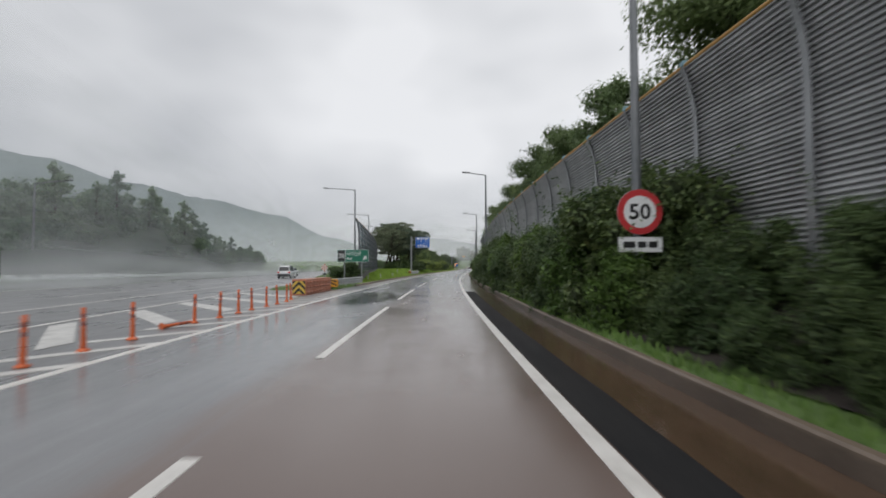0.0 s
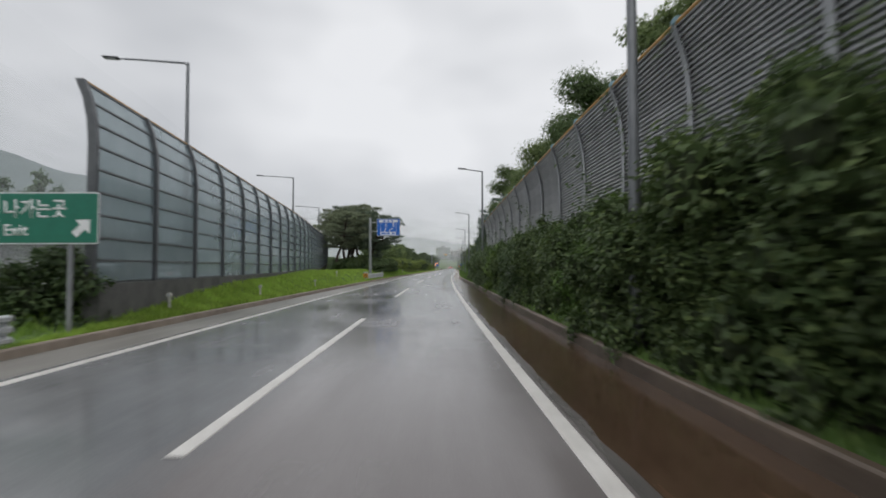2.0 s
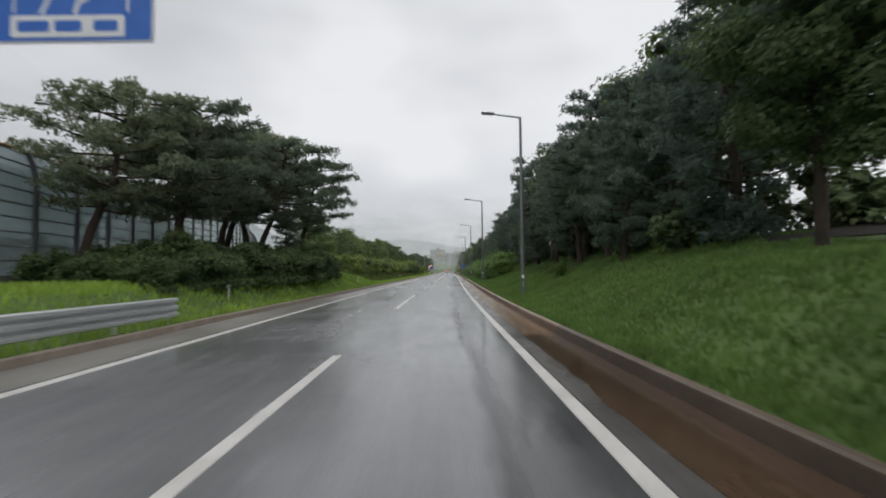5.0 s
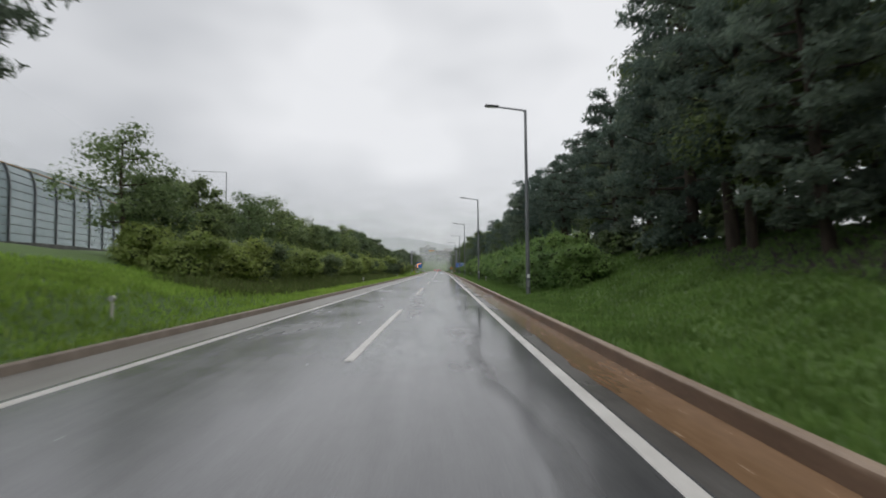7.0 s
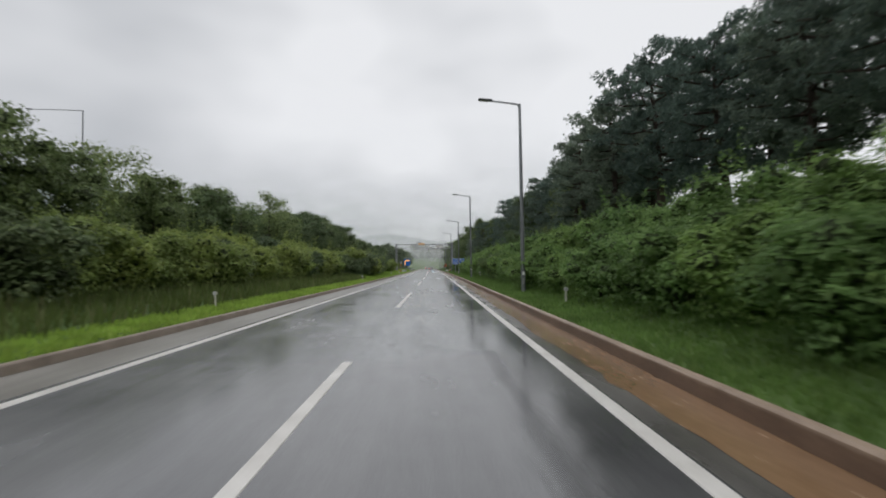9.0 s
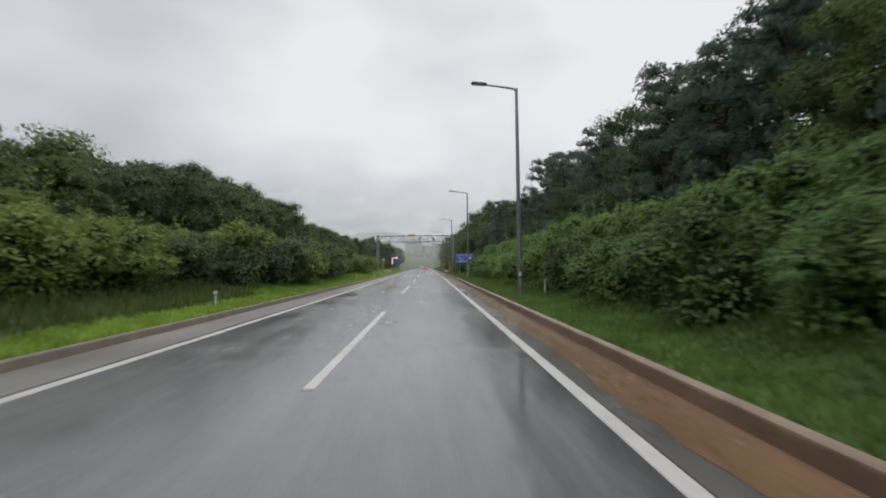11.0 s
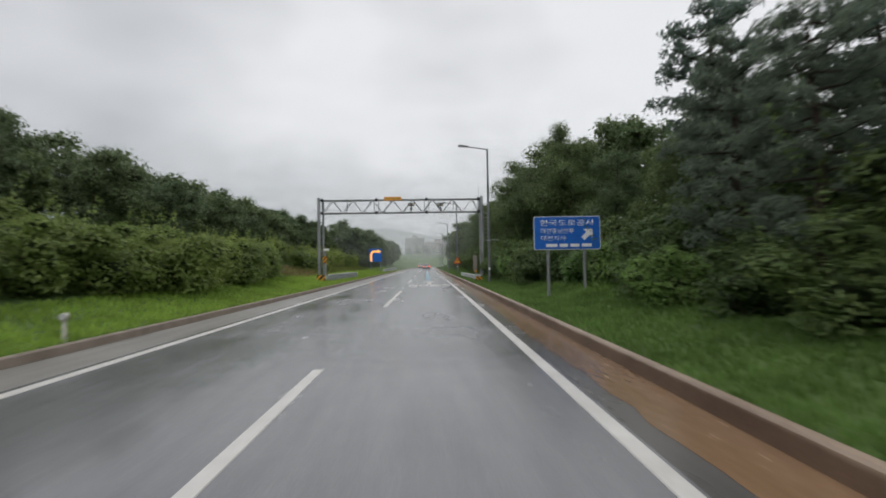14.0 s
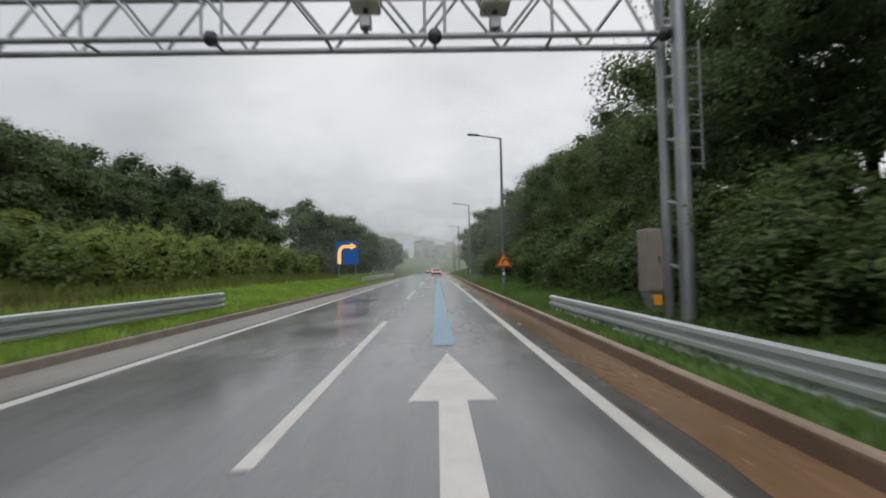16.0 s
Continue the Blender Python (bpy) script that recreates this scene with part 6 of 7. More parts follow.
# trees behind the ribbed barrier
behind = Nursery([
    broadleaf("tree", "leafy green tree rising behind the noise barrier", M_YOUNGER, 9.5, 2.7, 31, 0.3, 0.135, 92, "trees behind the noise barrier", core=0.3, limbs=14),
    broadleaf("tree", "feathery green tree rising behind the noise barrier", M_YOUNG, 8.8, 2.5, 32, 0.3, 0.135, 92, "trees behind the noise barrier", core=0.3, taper=0.3, limbs=14),
    broadleaf("tree", "dark green tree rising behind the noise barrier", M_YOUNGER, 10.0, 2.7, 33, 0.3, 0.135, 92, "trees behind the noise barrier", core=0.3, limbs=14),
])
for i, (y, u, s) in enumerate(((12.5, 9.2, 0.9), (21.5, 9.0, 0.94), (28.5, 8.8, 0.8), (38.0, 8.9, 0.95), (47.5, 8.7, 0.95), (55.5, 8.9, 0.9), (62, 8.8, 0.9), (71, 8.8, 0.9), (80, 8.8, 0.95), (88, 9.4, 0.8))):
    behind.put(i, y, u, 67 * i, s, 0.2, z=1.5)

# pine wood on the right bank
wood = Nursery([
    red_pine(11.0, 3.0, 41, 0.3, 46, 0.07, 0.56, 1.0, "conifer_tree", "dense dark conifer on the grassy bank", "dark wood on the bank"),
    red_pine(10.2, 3.3, 42, 0.8, 42, 0.12, 0.56, 1.0, "conifer_tree", "dark spreading conifer on the grassy bank", "dark wood on the bank"),
    broadleaf("tree", "dark broadleaf tree on the grassy bank", M_DARK, 9.0, 3.0, 43, 0.06, 0.115, 58, "dark wood on the bank", limbs=14, core=0.32, lean=-0.4),
    broadleaf("tree", "green broadleaf tree on the grassy bank", M_TREE, 8.4, 3.0, 44, 0.06, 0.115, 58, "dark wood on the bank", limbs=13, core=0.32),
    red_pine(10.0, 3.2, 48, 0.5, 44, 0.30, 0.50, 1.0, "conifer_tree", "dark conifer with a bare lower trunk on the bank", "dark wood on the bank"),
])
wood_back = Nursery([
    broadleaf("tree", "dark tree deeper in the wood on the bank", M_DARK, 10.0, 3.2, 46, 0.16, 0.26, 15, "dark wood on the bank", limbs=13, core=0.4),
    broadleaf("tree", "green tree deeper in the wood on the bank", M_TREE, 9.2, 3.2, 47, 0.14, 0.26, 15, "dark wood on the bank", limbs=13, core=0.4),
])
under = Nursery([shrub("shrub", "dark undergrowth beneath the trees", M_DARK, (3.6, 3.6, 2.2), 45, 0.3, 9, "undergrowth in the wood")])
r2 = np.random.default_rng(5)
y, k = 92.0, 0
while y < 330:
    far_side = smooth(146, 176, y) * (1 - 0.7 * smooth(256, 270, y))
    low = 1 - 0.34 * smooth(227, 233, y) * (1 - smooth(248, 254, y)) - 0.14 * smooth(194, 200, y) * (1 - smooth(216, 222, y))
    near = 10.3 + 0.5 * r2.normal() + 2.6 * far_side + 0.9 * smooth(134, 139, y) * (1 - smooth(152, 166, y)) + 0.4 * (1 - smooth(114, 120, y)) - 0.3 * (1 - smooth(124, 132, y))
    size = (1 + 0.22 * smooth(253, 256, y) * (1 - smooth(266, 272, y))) * (0.86 + 0.30 * r2.random()) * (1 - 0.15 * far_side) * low * (1 - 0.10 * (1 - smooth(114, 121, y))) * (0.82 + 0.14 * smooth(152, 162, y) + 0.04 * smooth(170, 176, y))
    wood.put(4 if 138 < y < 170 else (0, 1, 0, 2, 1, 0, 3)[k % 7] if y < 235 else (3, 2, 3)[k % 3], y, near, r2.random() * 360, size, 0.2)
    if 138 < y < 170:
        wood.put(4, y + 2.3, near + 2.6 + r2.random(), r2.random() * 360, size * 1.05, 0.2)
    else:
        wood_back.put((0, 0, 1)[k % 3], y + 1.9, near + 3.9 + r2.random(), r2.random() * 360, (0.95 + 0.25 * r2.random()) * (1 - 0.1 * far_side) * low, 0.2)
    if k % 2 == 1:
        under.put(0, y + 0.5, near + 8.0, r2.random() * 360, 1.3, 0.2)
    if y < 130:
        under.put(0, y + 1.0, near + 5.0, r2.random() * 360, 0.95, 0.2)
        under.put(0, y + 2.0, near - 0.6 + 0.8 * r2.random(), r2.random() * 360, 0.5 + 0.25 * r2.random(), 0.2)
    y += (3.4 if 170 < y < 235 else 4.1) + 0.9 * r2.random() + (1.0 if y > 262 else 0)
    k += 1
while y < 500:
    wood_back.put(k, y, 9.0 + 1.2 * r2.random(), r2.random() * 360, 0.85 + 0.2 * r2.random(), 0.2)
    y += 6.0
    k += 1
for y, u, size in ((224.0, 8.2, 0.50), (226.6, 7.4, 0.50), (229.4, 7.9, 0.54), (232.4, 9.6, 0.50)):
    wood.put(0, y, u, 40 * y, size, 0.4)
for k, y in enumerate((97.5, 100.8, 104, 107.4, 110.5, 113.8, 117, 120.2)):
    wood.put(4 if k % 3 else 1, y, 8.4 + 0.5 * (k % 2), 77 * k, 0.60 + 0.05 * (k % 3), 0.1)
bank_pine = Nursery([red_pine(10.4, 3.0, 52, 0.6, 26), red_pine(9.8, 4.7, 51, 2.1, 38, 0.38, 0.55, 0.6, needles=M_PINE)])
for i, (y, u, s) in enumerate(((106, 9.2, 0.95), (121, 8.9, 0.85), (234.3, 10.8, 0.78))):
    bank_pine.put(0, y, u, 80 * i, s, 0.15)

# red pines on the left verge
for i, (y, u, s, t) in enumerate(((116.0, -11.2, 0.85, 350), (112.5, -12.9, 1.0, 160), (113, -15.4, 1.0, 30), (107.3, -10.9, 0.86, 20), (109, -13.8, 0.98, 80), (104.5, -13.4, 0.92, 140), (101, -12.4, 0.84, 340), (96.5, -13.4, 0.8, 20))):
    bank_pine.put(1, y, u, t, s, 0.1)
scrub = Nursery([
    shrub("shrub", "dark spreading bush under the pines", M_SHRUB, (3.4, 3.0, 2.3), 61, 0.13, 70, "bushes under the pines", skirt=7),
    shrub("shrub", "dense dark bush under the pines", M_SHRUB, (3.0, 3.2, 2.1), 62, 0.13, 70, "bushes under the pines", skirt=7),
])
y, k = 92.0, 0
while y < 114.6:
    grow = 0.55 + 0.35 * smooth(92, 98, y)
    scrub.put(k, y, -7.75 - 0.2 * (k % 2) - 0.35 * smooth(110, 114, y), 67 * k, grow * (0.84 + 0.14 * (k * 0.37 % 1)), 0.15)
    scrub.put(k + 1, y + 0.9, -10.1 - 0.3 * (k % 2), 101 * k, grow * (1.0 + 0.18 * (k * 0.61 % 1)), 0.15)
    if k % 2:
        scrub.put(k, y + 0.4, -12.3, 31 * k, grow * 1.15, 0.15)
    y += 1.75
    k += 1
scrub.put(0, 115.4, -9.6, 20, 0.72, 0.15)
scrub.put(1, 115.0, -8.3, 130, 0.72, 0.15)
scrub.put(1, 116.8, -11.0, 90, 0.7, 0.15)
scrub.put(0, 47.0, -8.3, 50, 0.42, 0.15)
wood.put(0, 110.5, -10.0, 30, 0.36, 0.2, label="small dense dark conifer between the pines")
scrub.put(0, 43.2, -8.0, 10, 0.86, 0.1, z=0.1, label="round dark bush behind the exit sign")
scrub.put(1, 44.6, -8.9, 90, 0.66, 0.1, z=0.1, label="round dark bush behind the exit sign")

# hedge and young trees on the left bank
hedge = Nursery([
    shrub("shrub", "dense green hedge shrub on the bank", M_HEDGE, (3.4, 3.2, 2.6), 71, 0.125, 84, "hedge on the bank", lanky=0.2),
    shrub("shrub", "dense yellow-green hedge shrub on the bank", M_HEDGE, (3.2, 3.4, 2.3), 72, 0.125, 84, "hedge on the bank", lanky=0.2),
    shrub("shrub", "dense dark hedge shrub on the bank", M_DARK, (3.4, 3.2, 2.5), 73, 0.125, 80, "hedge on the bank"),
    shrub("shrub", "bright green vine-covered shrub on the bank", M_HEDGE, (3.4, 3.2, 2.3), 74, 0.125, 84, "hedge on the bank", lanky=0.2),
])
r3 = np.random.default_rng(8)
y, k = 130.0, 0
while y < 335:
    gap = 255 < y < 265
    front = -10.3 + 0.25 * r3.normal() - 1.5 * smooth(250, 262, y) + 1.3 * smooth(188, 196, y) * (1 - smooth(216, 224, y)) + 1.0 * smooth(232, 236, y) * (1 - smooth(247, 251, y))
    if not gap:
        hedge.put((0, 1, 0, 2, 0, 1)[k % 6] if y < 192 else (2, 2, 0)[k % 3] if y < 224 else 3 if y < 300 else 2, y, front, r3.random() * 360, (0.95 + 0.2 * r3.random()) * (1 + 0.25 * smooth(192, 197, y) * (1 - smooth(223, 226, y))), 0.2)
    hedge.put((1, 2, 0)[k % 3] if y < 220 else 3, y + 1.1, front - 2.6, r3.random() * 360, (0.82 if y < 168 or y > 240 else 1.0) + 0.2 * r3.random(), 0.15)
    y += 2.15 + 0.3 * r3.random() + (0.9 if y > 270 else 0)
    k += 1
young = Nursery([
    broadleaf("young_tree", "slender pale green young tree behind the hedge", M_YOUNG, 5.4, 2.1, 81, 0.2, 0.12, 28, "young trees behind the hedge", core=0.1),
    broadleaf("young_tree", "bushy green young tree behind the hedge", M_YOUNGER, 4.8, 2.3, 82, 0.08, 0.14, 42, "young trees behind the hedge", core=0.42, taper=0.3, limbs=14),
])
young.put(0, 131.5, -14.6, 0, 1.12, 0.1)
for i in range(20):
    y = 135 + 3.1 * i
    young.put((1, 0, 1, 1, 0)[i % 5], y, -14.6 - 1.4 * r3.random() - (0.8 if i % 2 else 0), r3.random() * 360, 0.8 + 0.3 * r3.random(), 0.1)
hill = Nursery([
    broadleaf("tree", "dark rounded tree on the wooded slope", M_DARK, 7.8, 3.5, 91, 0.15, 0.2, 19, "trees on the wooded slope", core=0.45),
    broadleaf("tree", "dark green tree on the wooded slope", M_TREE, 7.2, 3.2, 92, 0.12, 0.2, 19, "trees on the wooded slope", core=0.45, taper=0.5, limbs=15),
])
hill_back = Nursery([broadleaf("tree", "dark tree further up the wooded slope", M_DARK, 7.8, 3.4, 93, 0.15, 0.27, 11, "trees on the wooded slope", core=0.4)])
y, k = 168.0, 0
while y < 305:
    size = 0.42 + 0.28 * smooth(190, 214, y) * (1 - 0.42 * smooth(222, 238, y) * (1 - 0.4 * smooth(250, 262, y)))
    hill.put(k, y, -15.4 - r3.random(), r3.random() * 360, size * (0.74 + 0.44 * r3.random()), 0.2)
    hill_back.put(0, y + 1.7, -18.8 - r3.random(), r3.random() * 360, size * 1.15, 0.2)
    y += 2.9 if y < 240 else 3.4
    k += 1
while y < 392:
    (hill if y < 350 else hill_back).put(k if y < 350 else 0, y, -11.6 - 2 * r3.random(), r3.random() * 360, 0.78 + 0.2 * r3.random(), 0.2)
    if k % 2:
        hill_back.put(0, y + 2, -16, r3.random() * 360, 0.9, 0.2)
    y += 4.8
    k += 1

# vines over the right bank
vine = Nursery([
    shrub("vine_mound", "bright green vine-covered mound on the bank", M_VINE, (3.2, 3.0, 2.4), 101, 0.125, 92, "vine mounds on the bank", slim=0.66, lanky=0.3),
    shrub("vine_mound", "green vine-covered mound on the bank", M_VINE, (3.0, 3.2, 2.3), 102, 0.125, 92, "vine mounds on the bank", slim=0.66, lanky=0.3),
    shrub("vine_mound", "leafy vine-covered mound on the bank", M_VINE, (3.4, 2.8, 2.6), 103, 0.125, 92, "vine mounds on the bank", slim=0.66),
    shrub("vine_mound", "vine-covered mound on the bank, darkened for tree shade", M_VINE_SHADED, (3.0, 3.2, 2.4), 104, 0.125, 92, "vine mounds on the bank", slim=0.66, lanky=0.3),
])
y, k = 127.2, 0
while y < 330:
    w = smooth(127, 134, y)
    vine.put(3 if y > 251 or 174 < y < 188 and k % 3 or (y > 239 or 219 < y < 232) and k % 4 else k % 3, y, 5.85 + 0.2 * r3.normal() + 0.7 * (1 - w) + (1.75 if 231.5 < y < 237.6 else 0.85 if 230 < y < 241 else 0.3 if 221 < y < 231 else 0) + 0.4 * smooth(250, 258, y), r3.random() * 360, (0.7 if 221 < y < 231 or 231.5 < y < 237.6 else 0.84) * (0.9 + 0.2 * r3.random()), 0.2)
    if y > 134:
        vine.put((k + 1) % 3 if y < 220 else 3, y + 1.0, 7.9, r3.random() * 360, 0.9 + 0.2 * r3.random(), 0.2)
    y += 2.2 + 0.25 * r3.random() + (1.2 if y > 275 else 0)
    k += 1

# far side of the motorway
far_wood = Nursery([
    broadleaf("far_tree", "tall tree beyond the motorway, paled for rain haze", M_LEAF_HAZED, 15, 4.4, 111, 0.05, 0.36, 9, "wood beyond the motorway", limbs=20, core=0.5, core_mat=M_CORE_HAZED, taper=0.68),
    broadleaf("far_tree", "broad tree beyond the motorway, paled for rain haze", M_LEAF_HAZED, 13, 5.2, 112, 0.06, 0.36, 9, "wood beyond the motorway", limbs=14, core=0.45, core_mat=M_CORE_HAZED, taper=0.3),
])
r4 = np.random.default_rng(13)
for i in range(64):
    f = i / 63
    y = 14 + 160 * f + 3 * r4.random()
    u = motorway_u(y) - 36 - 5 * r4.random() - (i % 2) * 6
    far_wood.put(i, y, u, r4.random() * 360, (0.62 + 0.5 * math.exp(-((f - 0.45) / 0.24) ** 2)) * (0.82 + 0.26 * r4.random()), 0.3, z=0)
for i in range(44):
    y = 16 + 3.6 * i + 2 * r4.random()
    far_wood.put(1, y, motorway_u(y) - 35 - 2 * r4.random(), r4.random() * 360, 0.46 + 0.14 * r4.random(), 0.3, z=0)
median = thing("median_rail", "low steel guard rail along the motorway median", "guard rail")
for k in range(24):
    ya, yb = -10 + 8 * k, -2.1 + 8 * k
    part("rail", Shape().sweep([[at(q, motorway_u(q) - 17.4 + d, z) for d, z in ((0.03, 0.45), (0.09, 0.55), (0.03, 0.62), (0.09, 0.7), (0.03, 0.78), (-0.03, 0.78), (-0.03, 0.45))] for q in (ya, yb)], closed=True), M_RAIL, median)
    part("post", Shape().tube([at(ya, motorway_u(ya) - 17.5, -0.1), at(ya, motorway_u(ya) - 17.5, 0.75)], 0.06, 8), M_STEEL, median)

far_rail = thing("far_barrier", "low barrier with white panels beyond the motorway", "guard rail")
for k in range(14):
    ya = 40 + 2.6 * k
    part("panel", Shape().sweep([[at(q, motorway_u(q) - 31.6 + d, z) for d, z in ((0, 0.25), (0.12, 0.25), (0.12, 0.8), (0, 0.8))] for q in (ya, ya + 1.5)], closed=True), M_WHITE, far_rail)
    part("post", Shape().tube([at(ya, motorway_u(ya) - 31.7, -0.15), at(ya, motorway_u(ya) - 31.7, 0.8)], 0.06, 8), M_STEEL, far_rail)


def spray_haze_curtain(offset, y0, y1, height, mat, label):
    """A translucent curtain along the motorway for spray and added haze, with no edge of its own."""
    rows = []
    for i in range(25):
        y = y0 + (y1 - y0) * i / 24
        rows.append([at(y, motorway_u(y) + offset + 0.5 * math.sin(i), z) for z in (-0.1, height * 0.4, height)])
    return tagged(new("mist_sheet", Shape().sweep(rows).mesh("mist_sheet", mat)), label, "spray", kind="stuff")


spray_haze_curtain(-15.5, 30, 260, 5.5, M_SPRAY, "translucent white sheet for the rain spray on the motorway")
spray_haze_curtain(-33.0, -20, 260, 36.0, M_HAZE_SHEET, "translucent sheet adding rain haze before the far trees")


def haze_veil(y, height, amount, label):
    """A translucent sheet added across the far road to pale it like rain haze."""
    veil = Shape()
    xs = [-260 + 20 * i for i in range(31)]
    veil.sweep([[(cx(y) + x, y + 0.0006 * x * x, z) for z in (-0.3, height * 0.5, height)] for x in xs])
    return tagged(new("haze_veil", veil.mesh("haze_veil", spray("haze_veil", height, amount))), label, "rain", kind="stuff")


for y, amount in ((300, 0.16), (350, 0.22), (410, 0.26), (480, 0.30), (570, 0.34)):
    haze_veil(y, 60.0, amount, "translucent sheet adding rain haze over the far road")


# ---- grass ----
def grass_band(y0, y1, ua, ub, density, height, mat, seed, label):
    """Blades over a stretch of verge; ua, ub give its edges."""
    r = np.random.default_rng(seed)
    n = int((y1 - y0) * density)
    ys = y0 + (y1 - y0) * r.random(n)
    fr = r.random(n)
    pos = np.zeros((n, 3))
    for i in range(n):
        a, b = ua(ys[i]), ub(ys[i])
        u = a + (b - a) * fr[i]
        pos[i] = (cx(ys[i]) + u, ys[i], ground_z(ys[i], u) - 0.02)
    ang = r.random(n) * 2 * math.pi
    h = height * (0.5 + 0.8 * r.random(n))
    w = 0.014 + 0.016 * r.random(n)
    lean = 0.55 * r.random(n) * h
    la = r.random(n) * 2 * math.pi
    side = np.stack([np.cos(ang) * w, np.sin(ang) * w, np.zeros(n)], 1)
    tip = pos + np.stack([np.cos(la) * lean, np.sin(la) * lean, h], 1)
    mid = pos * 0.5 + tip * 0.5 + np.stack([-np.cos(la) * lean * 0.18, -np.sin(la) * lean * 0.18, h * 0.08], 1)
    v = np.stack([pos - side, pos + side, mid + side * 0.8, tip, mid - side * 0.8], 1).reshape(-1, 3)
    b = np.arange(n)[:, None] * 5
    f = np.concatenate([b + np.array([[0, 1, 2]]), b + np.array([[0, 2, 4]]), b + np.array([[4, 2, 3]])], 0)
    me = mesh_np("grass", v, f, mat)
    return tagged(new("grass", me), label, "grass", kind="stuff")


E_R = lambda y: kerb_u(y) + 0.14
grass_band(-2, 92, E_R, lambda y: kerb_u(y) + 0.6, 38, 0.16, M_GRASS_SHADED, 21, "wet green verge grass under the shrubs")
grass_band(79, 90, E_R, lambda y: 10.8, 1500, 0.14, M_GRASS_SHADED, 37, "wet green grass on the bank past the noise barrier")
grass_band(90, 134, E_R, lambda y: litter_edge(y) + 0.15, 1050, 0.14, M_GRASS_SHADED, 22, "wet green grass on the bank")
grass_band(92, 130, lambda y: litter_edge(y) - 0.1, lambda y: litter_edge(y) + 2.6, 420, 0.16, M_GRASS_SHADED, 34, "sparse weeds at the edge of the leaf litter")
grass_band(134, 300, E_R, lambda y: 6.0, 620, 0.13, M_GRASS_SHADED, 23, "wet green verge grass beside the kerb")
grass_band(227, 245, lambda y: 5.9, lambda y: 8.4, 500, 0.18, M_GRASS_SHADED, 33, "rough grass behind the direction sign")
grass_band(300, 420, E_R, lambda y: 9.0, 90, 0.3, M_GRASS_SHADED, 24, "green verge grass beside the kerb")
grass_band(38, 100, lambda y: max(wall_u(y) + 0.3, -11), lambda y: -5.92, 480, 0.2, M_LAWN, 25, "green verge grass before the glazed barrier")
grass_band(100, 135, lambda y: -13.0, lambda y: -5.92, 900, 0.18, M_LAWN, 26, "bright green grass on the bank")
grass_band(135, 192, lambda y: -7.3, lambda y: -5.92, 320, 0.15, M_LAWN, 27, "bright mown verge grass")
grass_band(125, 192, lambda y: -9.6, lambda y: -7.1, 190, 0.42, M_GRASS_DRY, 28, "tall rough grass before the hedge")
grass_band(192, 247, lambda y: -9.2, lambda y: -5.92, 560, 0.15, M_LAWN, 31, "bright green verge grass")
grass_band(255, 266, lambda y: -12.8, lambda y: -8.6, 170, 0.34, M_STRAW, 32, "dry brown grass beside the gantry")
grass_band(247, 300, lambda y: -9.4, lambda y: -5.95, 420, 0.19, M_LAWN, 35, "green verge grass behind the guard rail")
grass_band(264, 300, lambda y: -11.4, lambda y: -9.0, 200, 0.42, M_GRASS_DRY, 36, "tall rough weeds before the vines")
grass_band(247, 330, lambda y: -10.5 - 2.0 * (255 < y < 266), lambda y: -5.92, 200, 0.16, M_LAWN, 29, "green verge grass beside the kerb")
grass_band(31.5, 45, lambda y: max(motorway_u(y) + 1.2, -9.5), lambda y: -6.1, 260, 0.22, M_LAWN, 30, "grass on the gore nose")

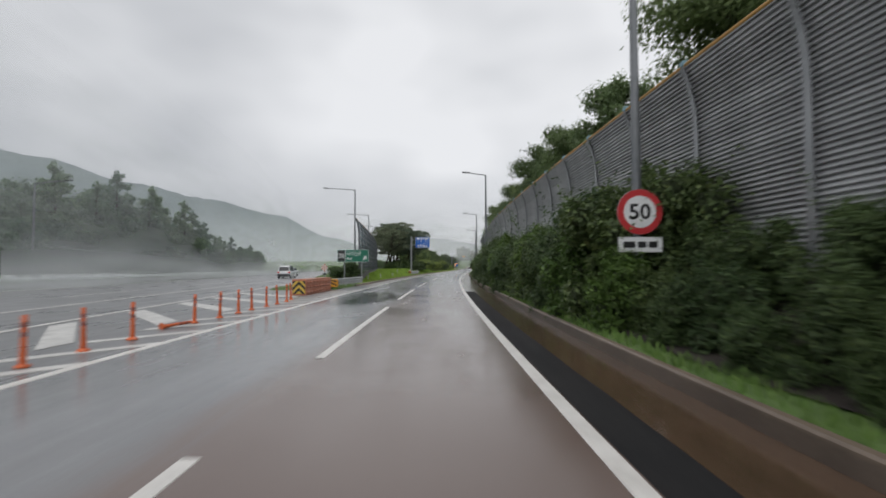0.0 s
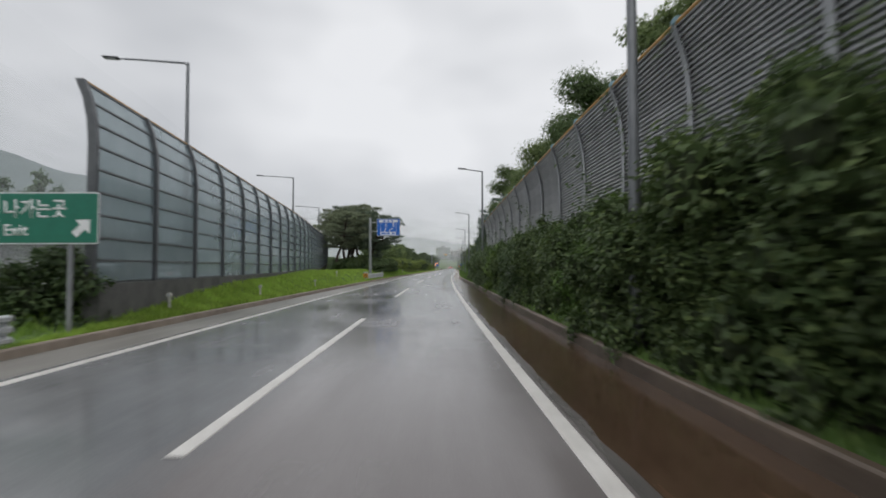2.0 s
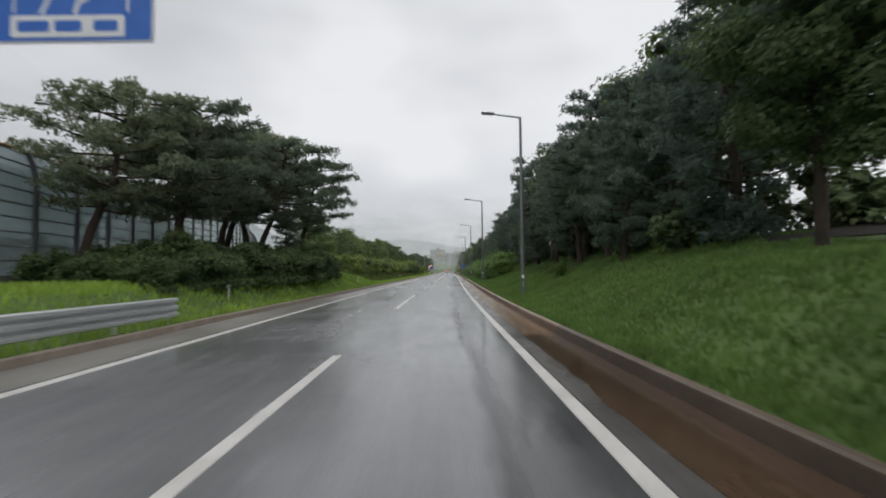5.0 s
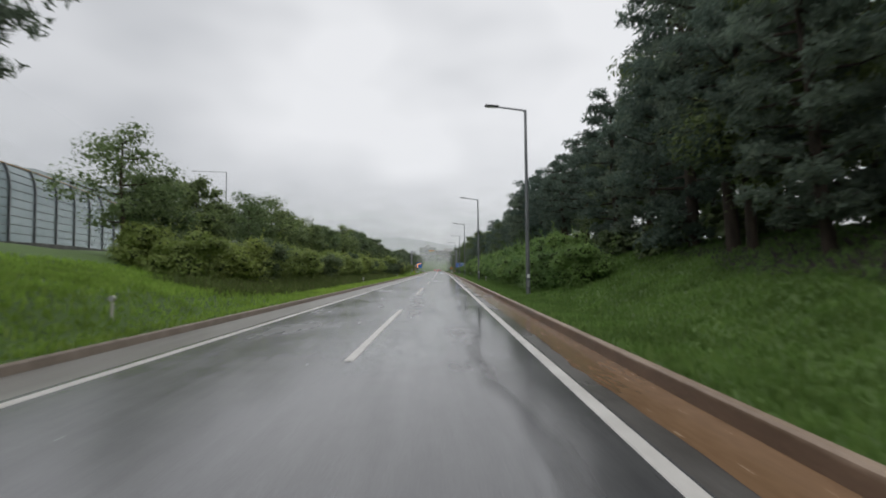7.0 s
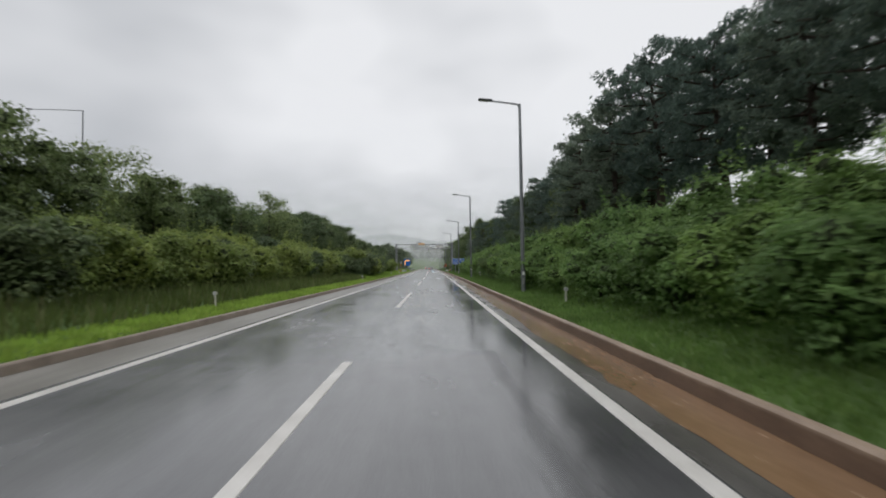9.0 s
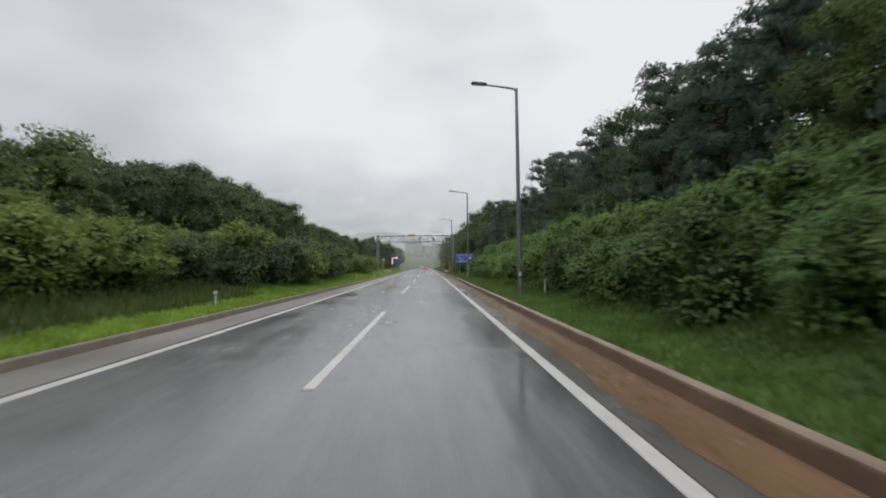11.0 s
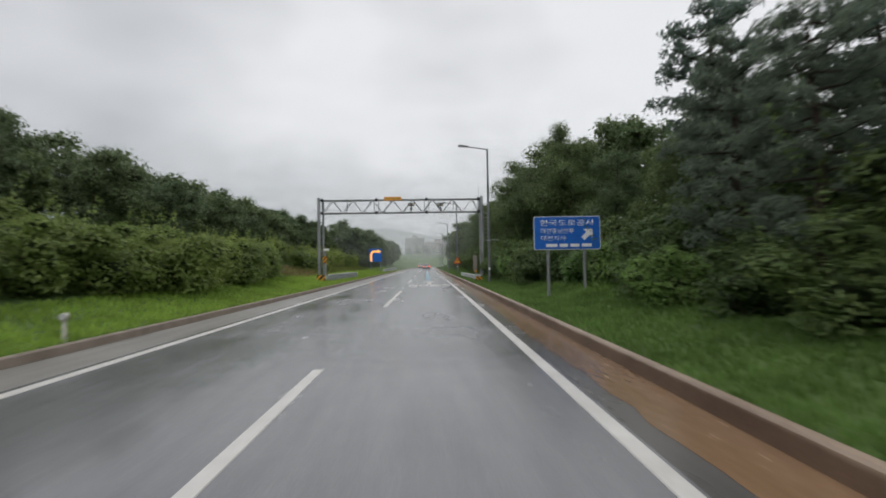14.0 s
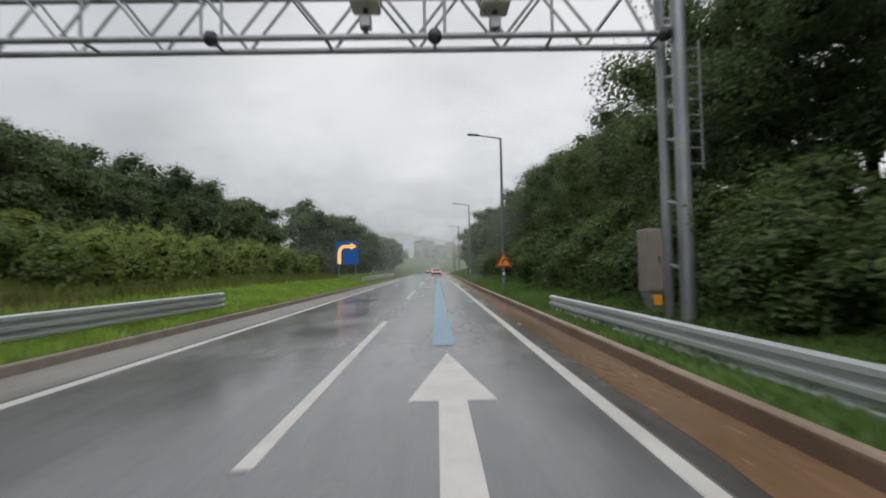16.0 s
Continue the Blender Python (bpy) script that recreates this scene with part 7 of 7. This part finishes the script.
# ---- distance: apartments and hills in the rain ----
def apartment(x, y, w, d, h, mat, floors, bays, label):
    b = thing("apartment_building", label, "building", "distant apartments", m=Matrix.Translation((x, y, 3)) @ Matrix.Rotation(radians(8), 4, "Z"))
    part("wall", Shape().box(-w / 2, w / 2, 0, d, 0, h, 0.3), mat, b)
    part("roof", Shape().box(-w / 2 - 0.4, w / 2 + 0.4, -0.4, d + 0.4, h, h + 1.0, 0.2), mat, b)
    part("roof_house", Shape().box(-w * 0.14, w * 0.14, d * 0.3, d * 0.7, h + 1.0, h + 4.2, 0.2), mat, b)
    wm = Shape().box(-w / bays * 0.33, w / bays * 0.33, -0.12, 0.05, 0, h / floors * 0.55, 0.04).mesh("window", M_WINDOW_HAZED)
    for i in range(bays):
        for j in range(floors):
            part("window", wm, M_WINDOW_HAZED, b, m=Matrix.Translation((-w / 2 + w * (i + 0.5) / bays, 0, h * (j + 0.25) / floors)))
    return b


apartment(20, 760, 20, 14, 27, M_WALL_HAZED, 11, 6, "apartment block far off, greyed for rain haze")
apartment(48, 780, 30, 14, 23, M_PINKWALL_HAZED, 9, 7, "pinkish apartment block far off, greyed for rain haze")
apartment(82, 790, 26, 14, 18, M_WALL_HAZED, 7, 6, "apartment block far off, greyed for rain haze")
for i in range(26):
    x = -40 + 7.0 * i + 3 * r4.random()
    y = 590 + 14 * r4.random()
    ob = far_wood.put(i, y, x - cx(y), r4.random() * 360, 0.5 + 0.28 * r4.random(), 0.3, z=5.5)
    tagged(ob, "tree paled for rain haze in front of the distant apartments", group="distant trees")


def ridge(name, x0, y0, x1, y1, heights, mat, label, thick=120):
    """A wooded ridge: a humped profile swept between two ends, rough along its crest."""
    n = 90
    rows = []
    for i in range(n + 1):
        f = i / n
        g = f * (len(heights) - 1)
        a = min(int(g), len(heights) - 2)
        t = smooth(0, 1, g - a)
        h = heights[a] * (1 - t) + heights[a + 1] * t
        h += 2.2 * noise.noise(Vector((f * 60, 1.0, heights[0]))) + 1.1 * noise.noise(Vector((f * 190, 4.0, 2.0)))
        p = Vector((x0 + (x1 - x0) * f, y0 + (y1 - y0) * f, 0))
        back = Vector((-(y1 - y0), x1 - x0, 0)).normalized() * thick
        if back.y < 0:
            back = -back
        rows.append([p + Vector((0, 0, -3)), p + back * 0.25 + Vector((0, 0, h * 0.55)), p + back * 0.5 + Vector((0, 0, h * 0.88)), p + back * 0.7 + Vector((0, 0, h)), p + back * 1.2 + Vector((0, 0, h * 0.4)), p + back * 1.6 + Vector((0, 0, -3))])
    return setting(name, Shape().sweep(rows, smooth_shade=True), mat, label, "hills")


ridge("backdrop_hill_near", -640, 330, -60, 700, (150, 150, 142, 129, 107, 93, 77, 46, 20), M_HILL, "wooded hills greyed by painted rain haze")
ridge("backdrop_hill_far", -420, 900, 520, 1150, (34, 48, 44, 66, 50, 40, 32, 28), M_HILL_FAR, "far hills paled by painted rain haze")
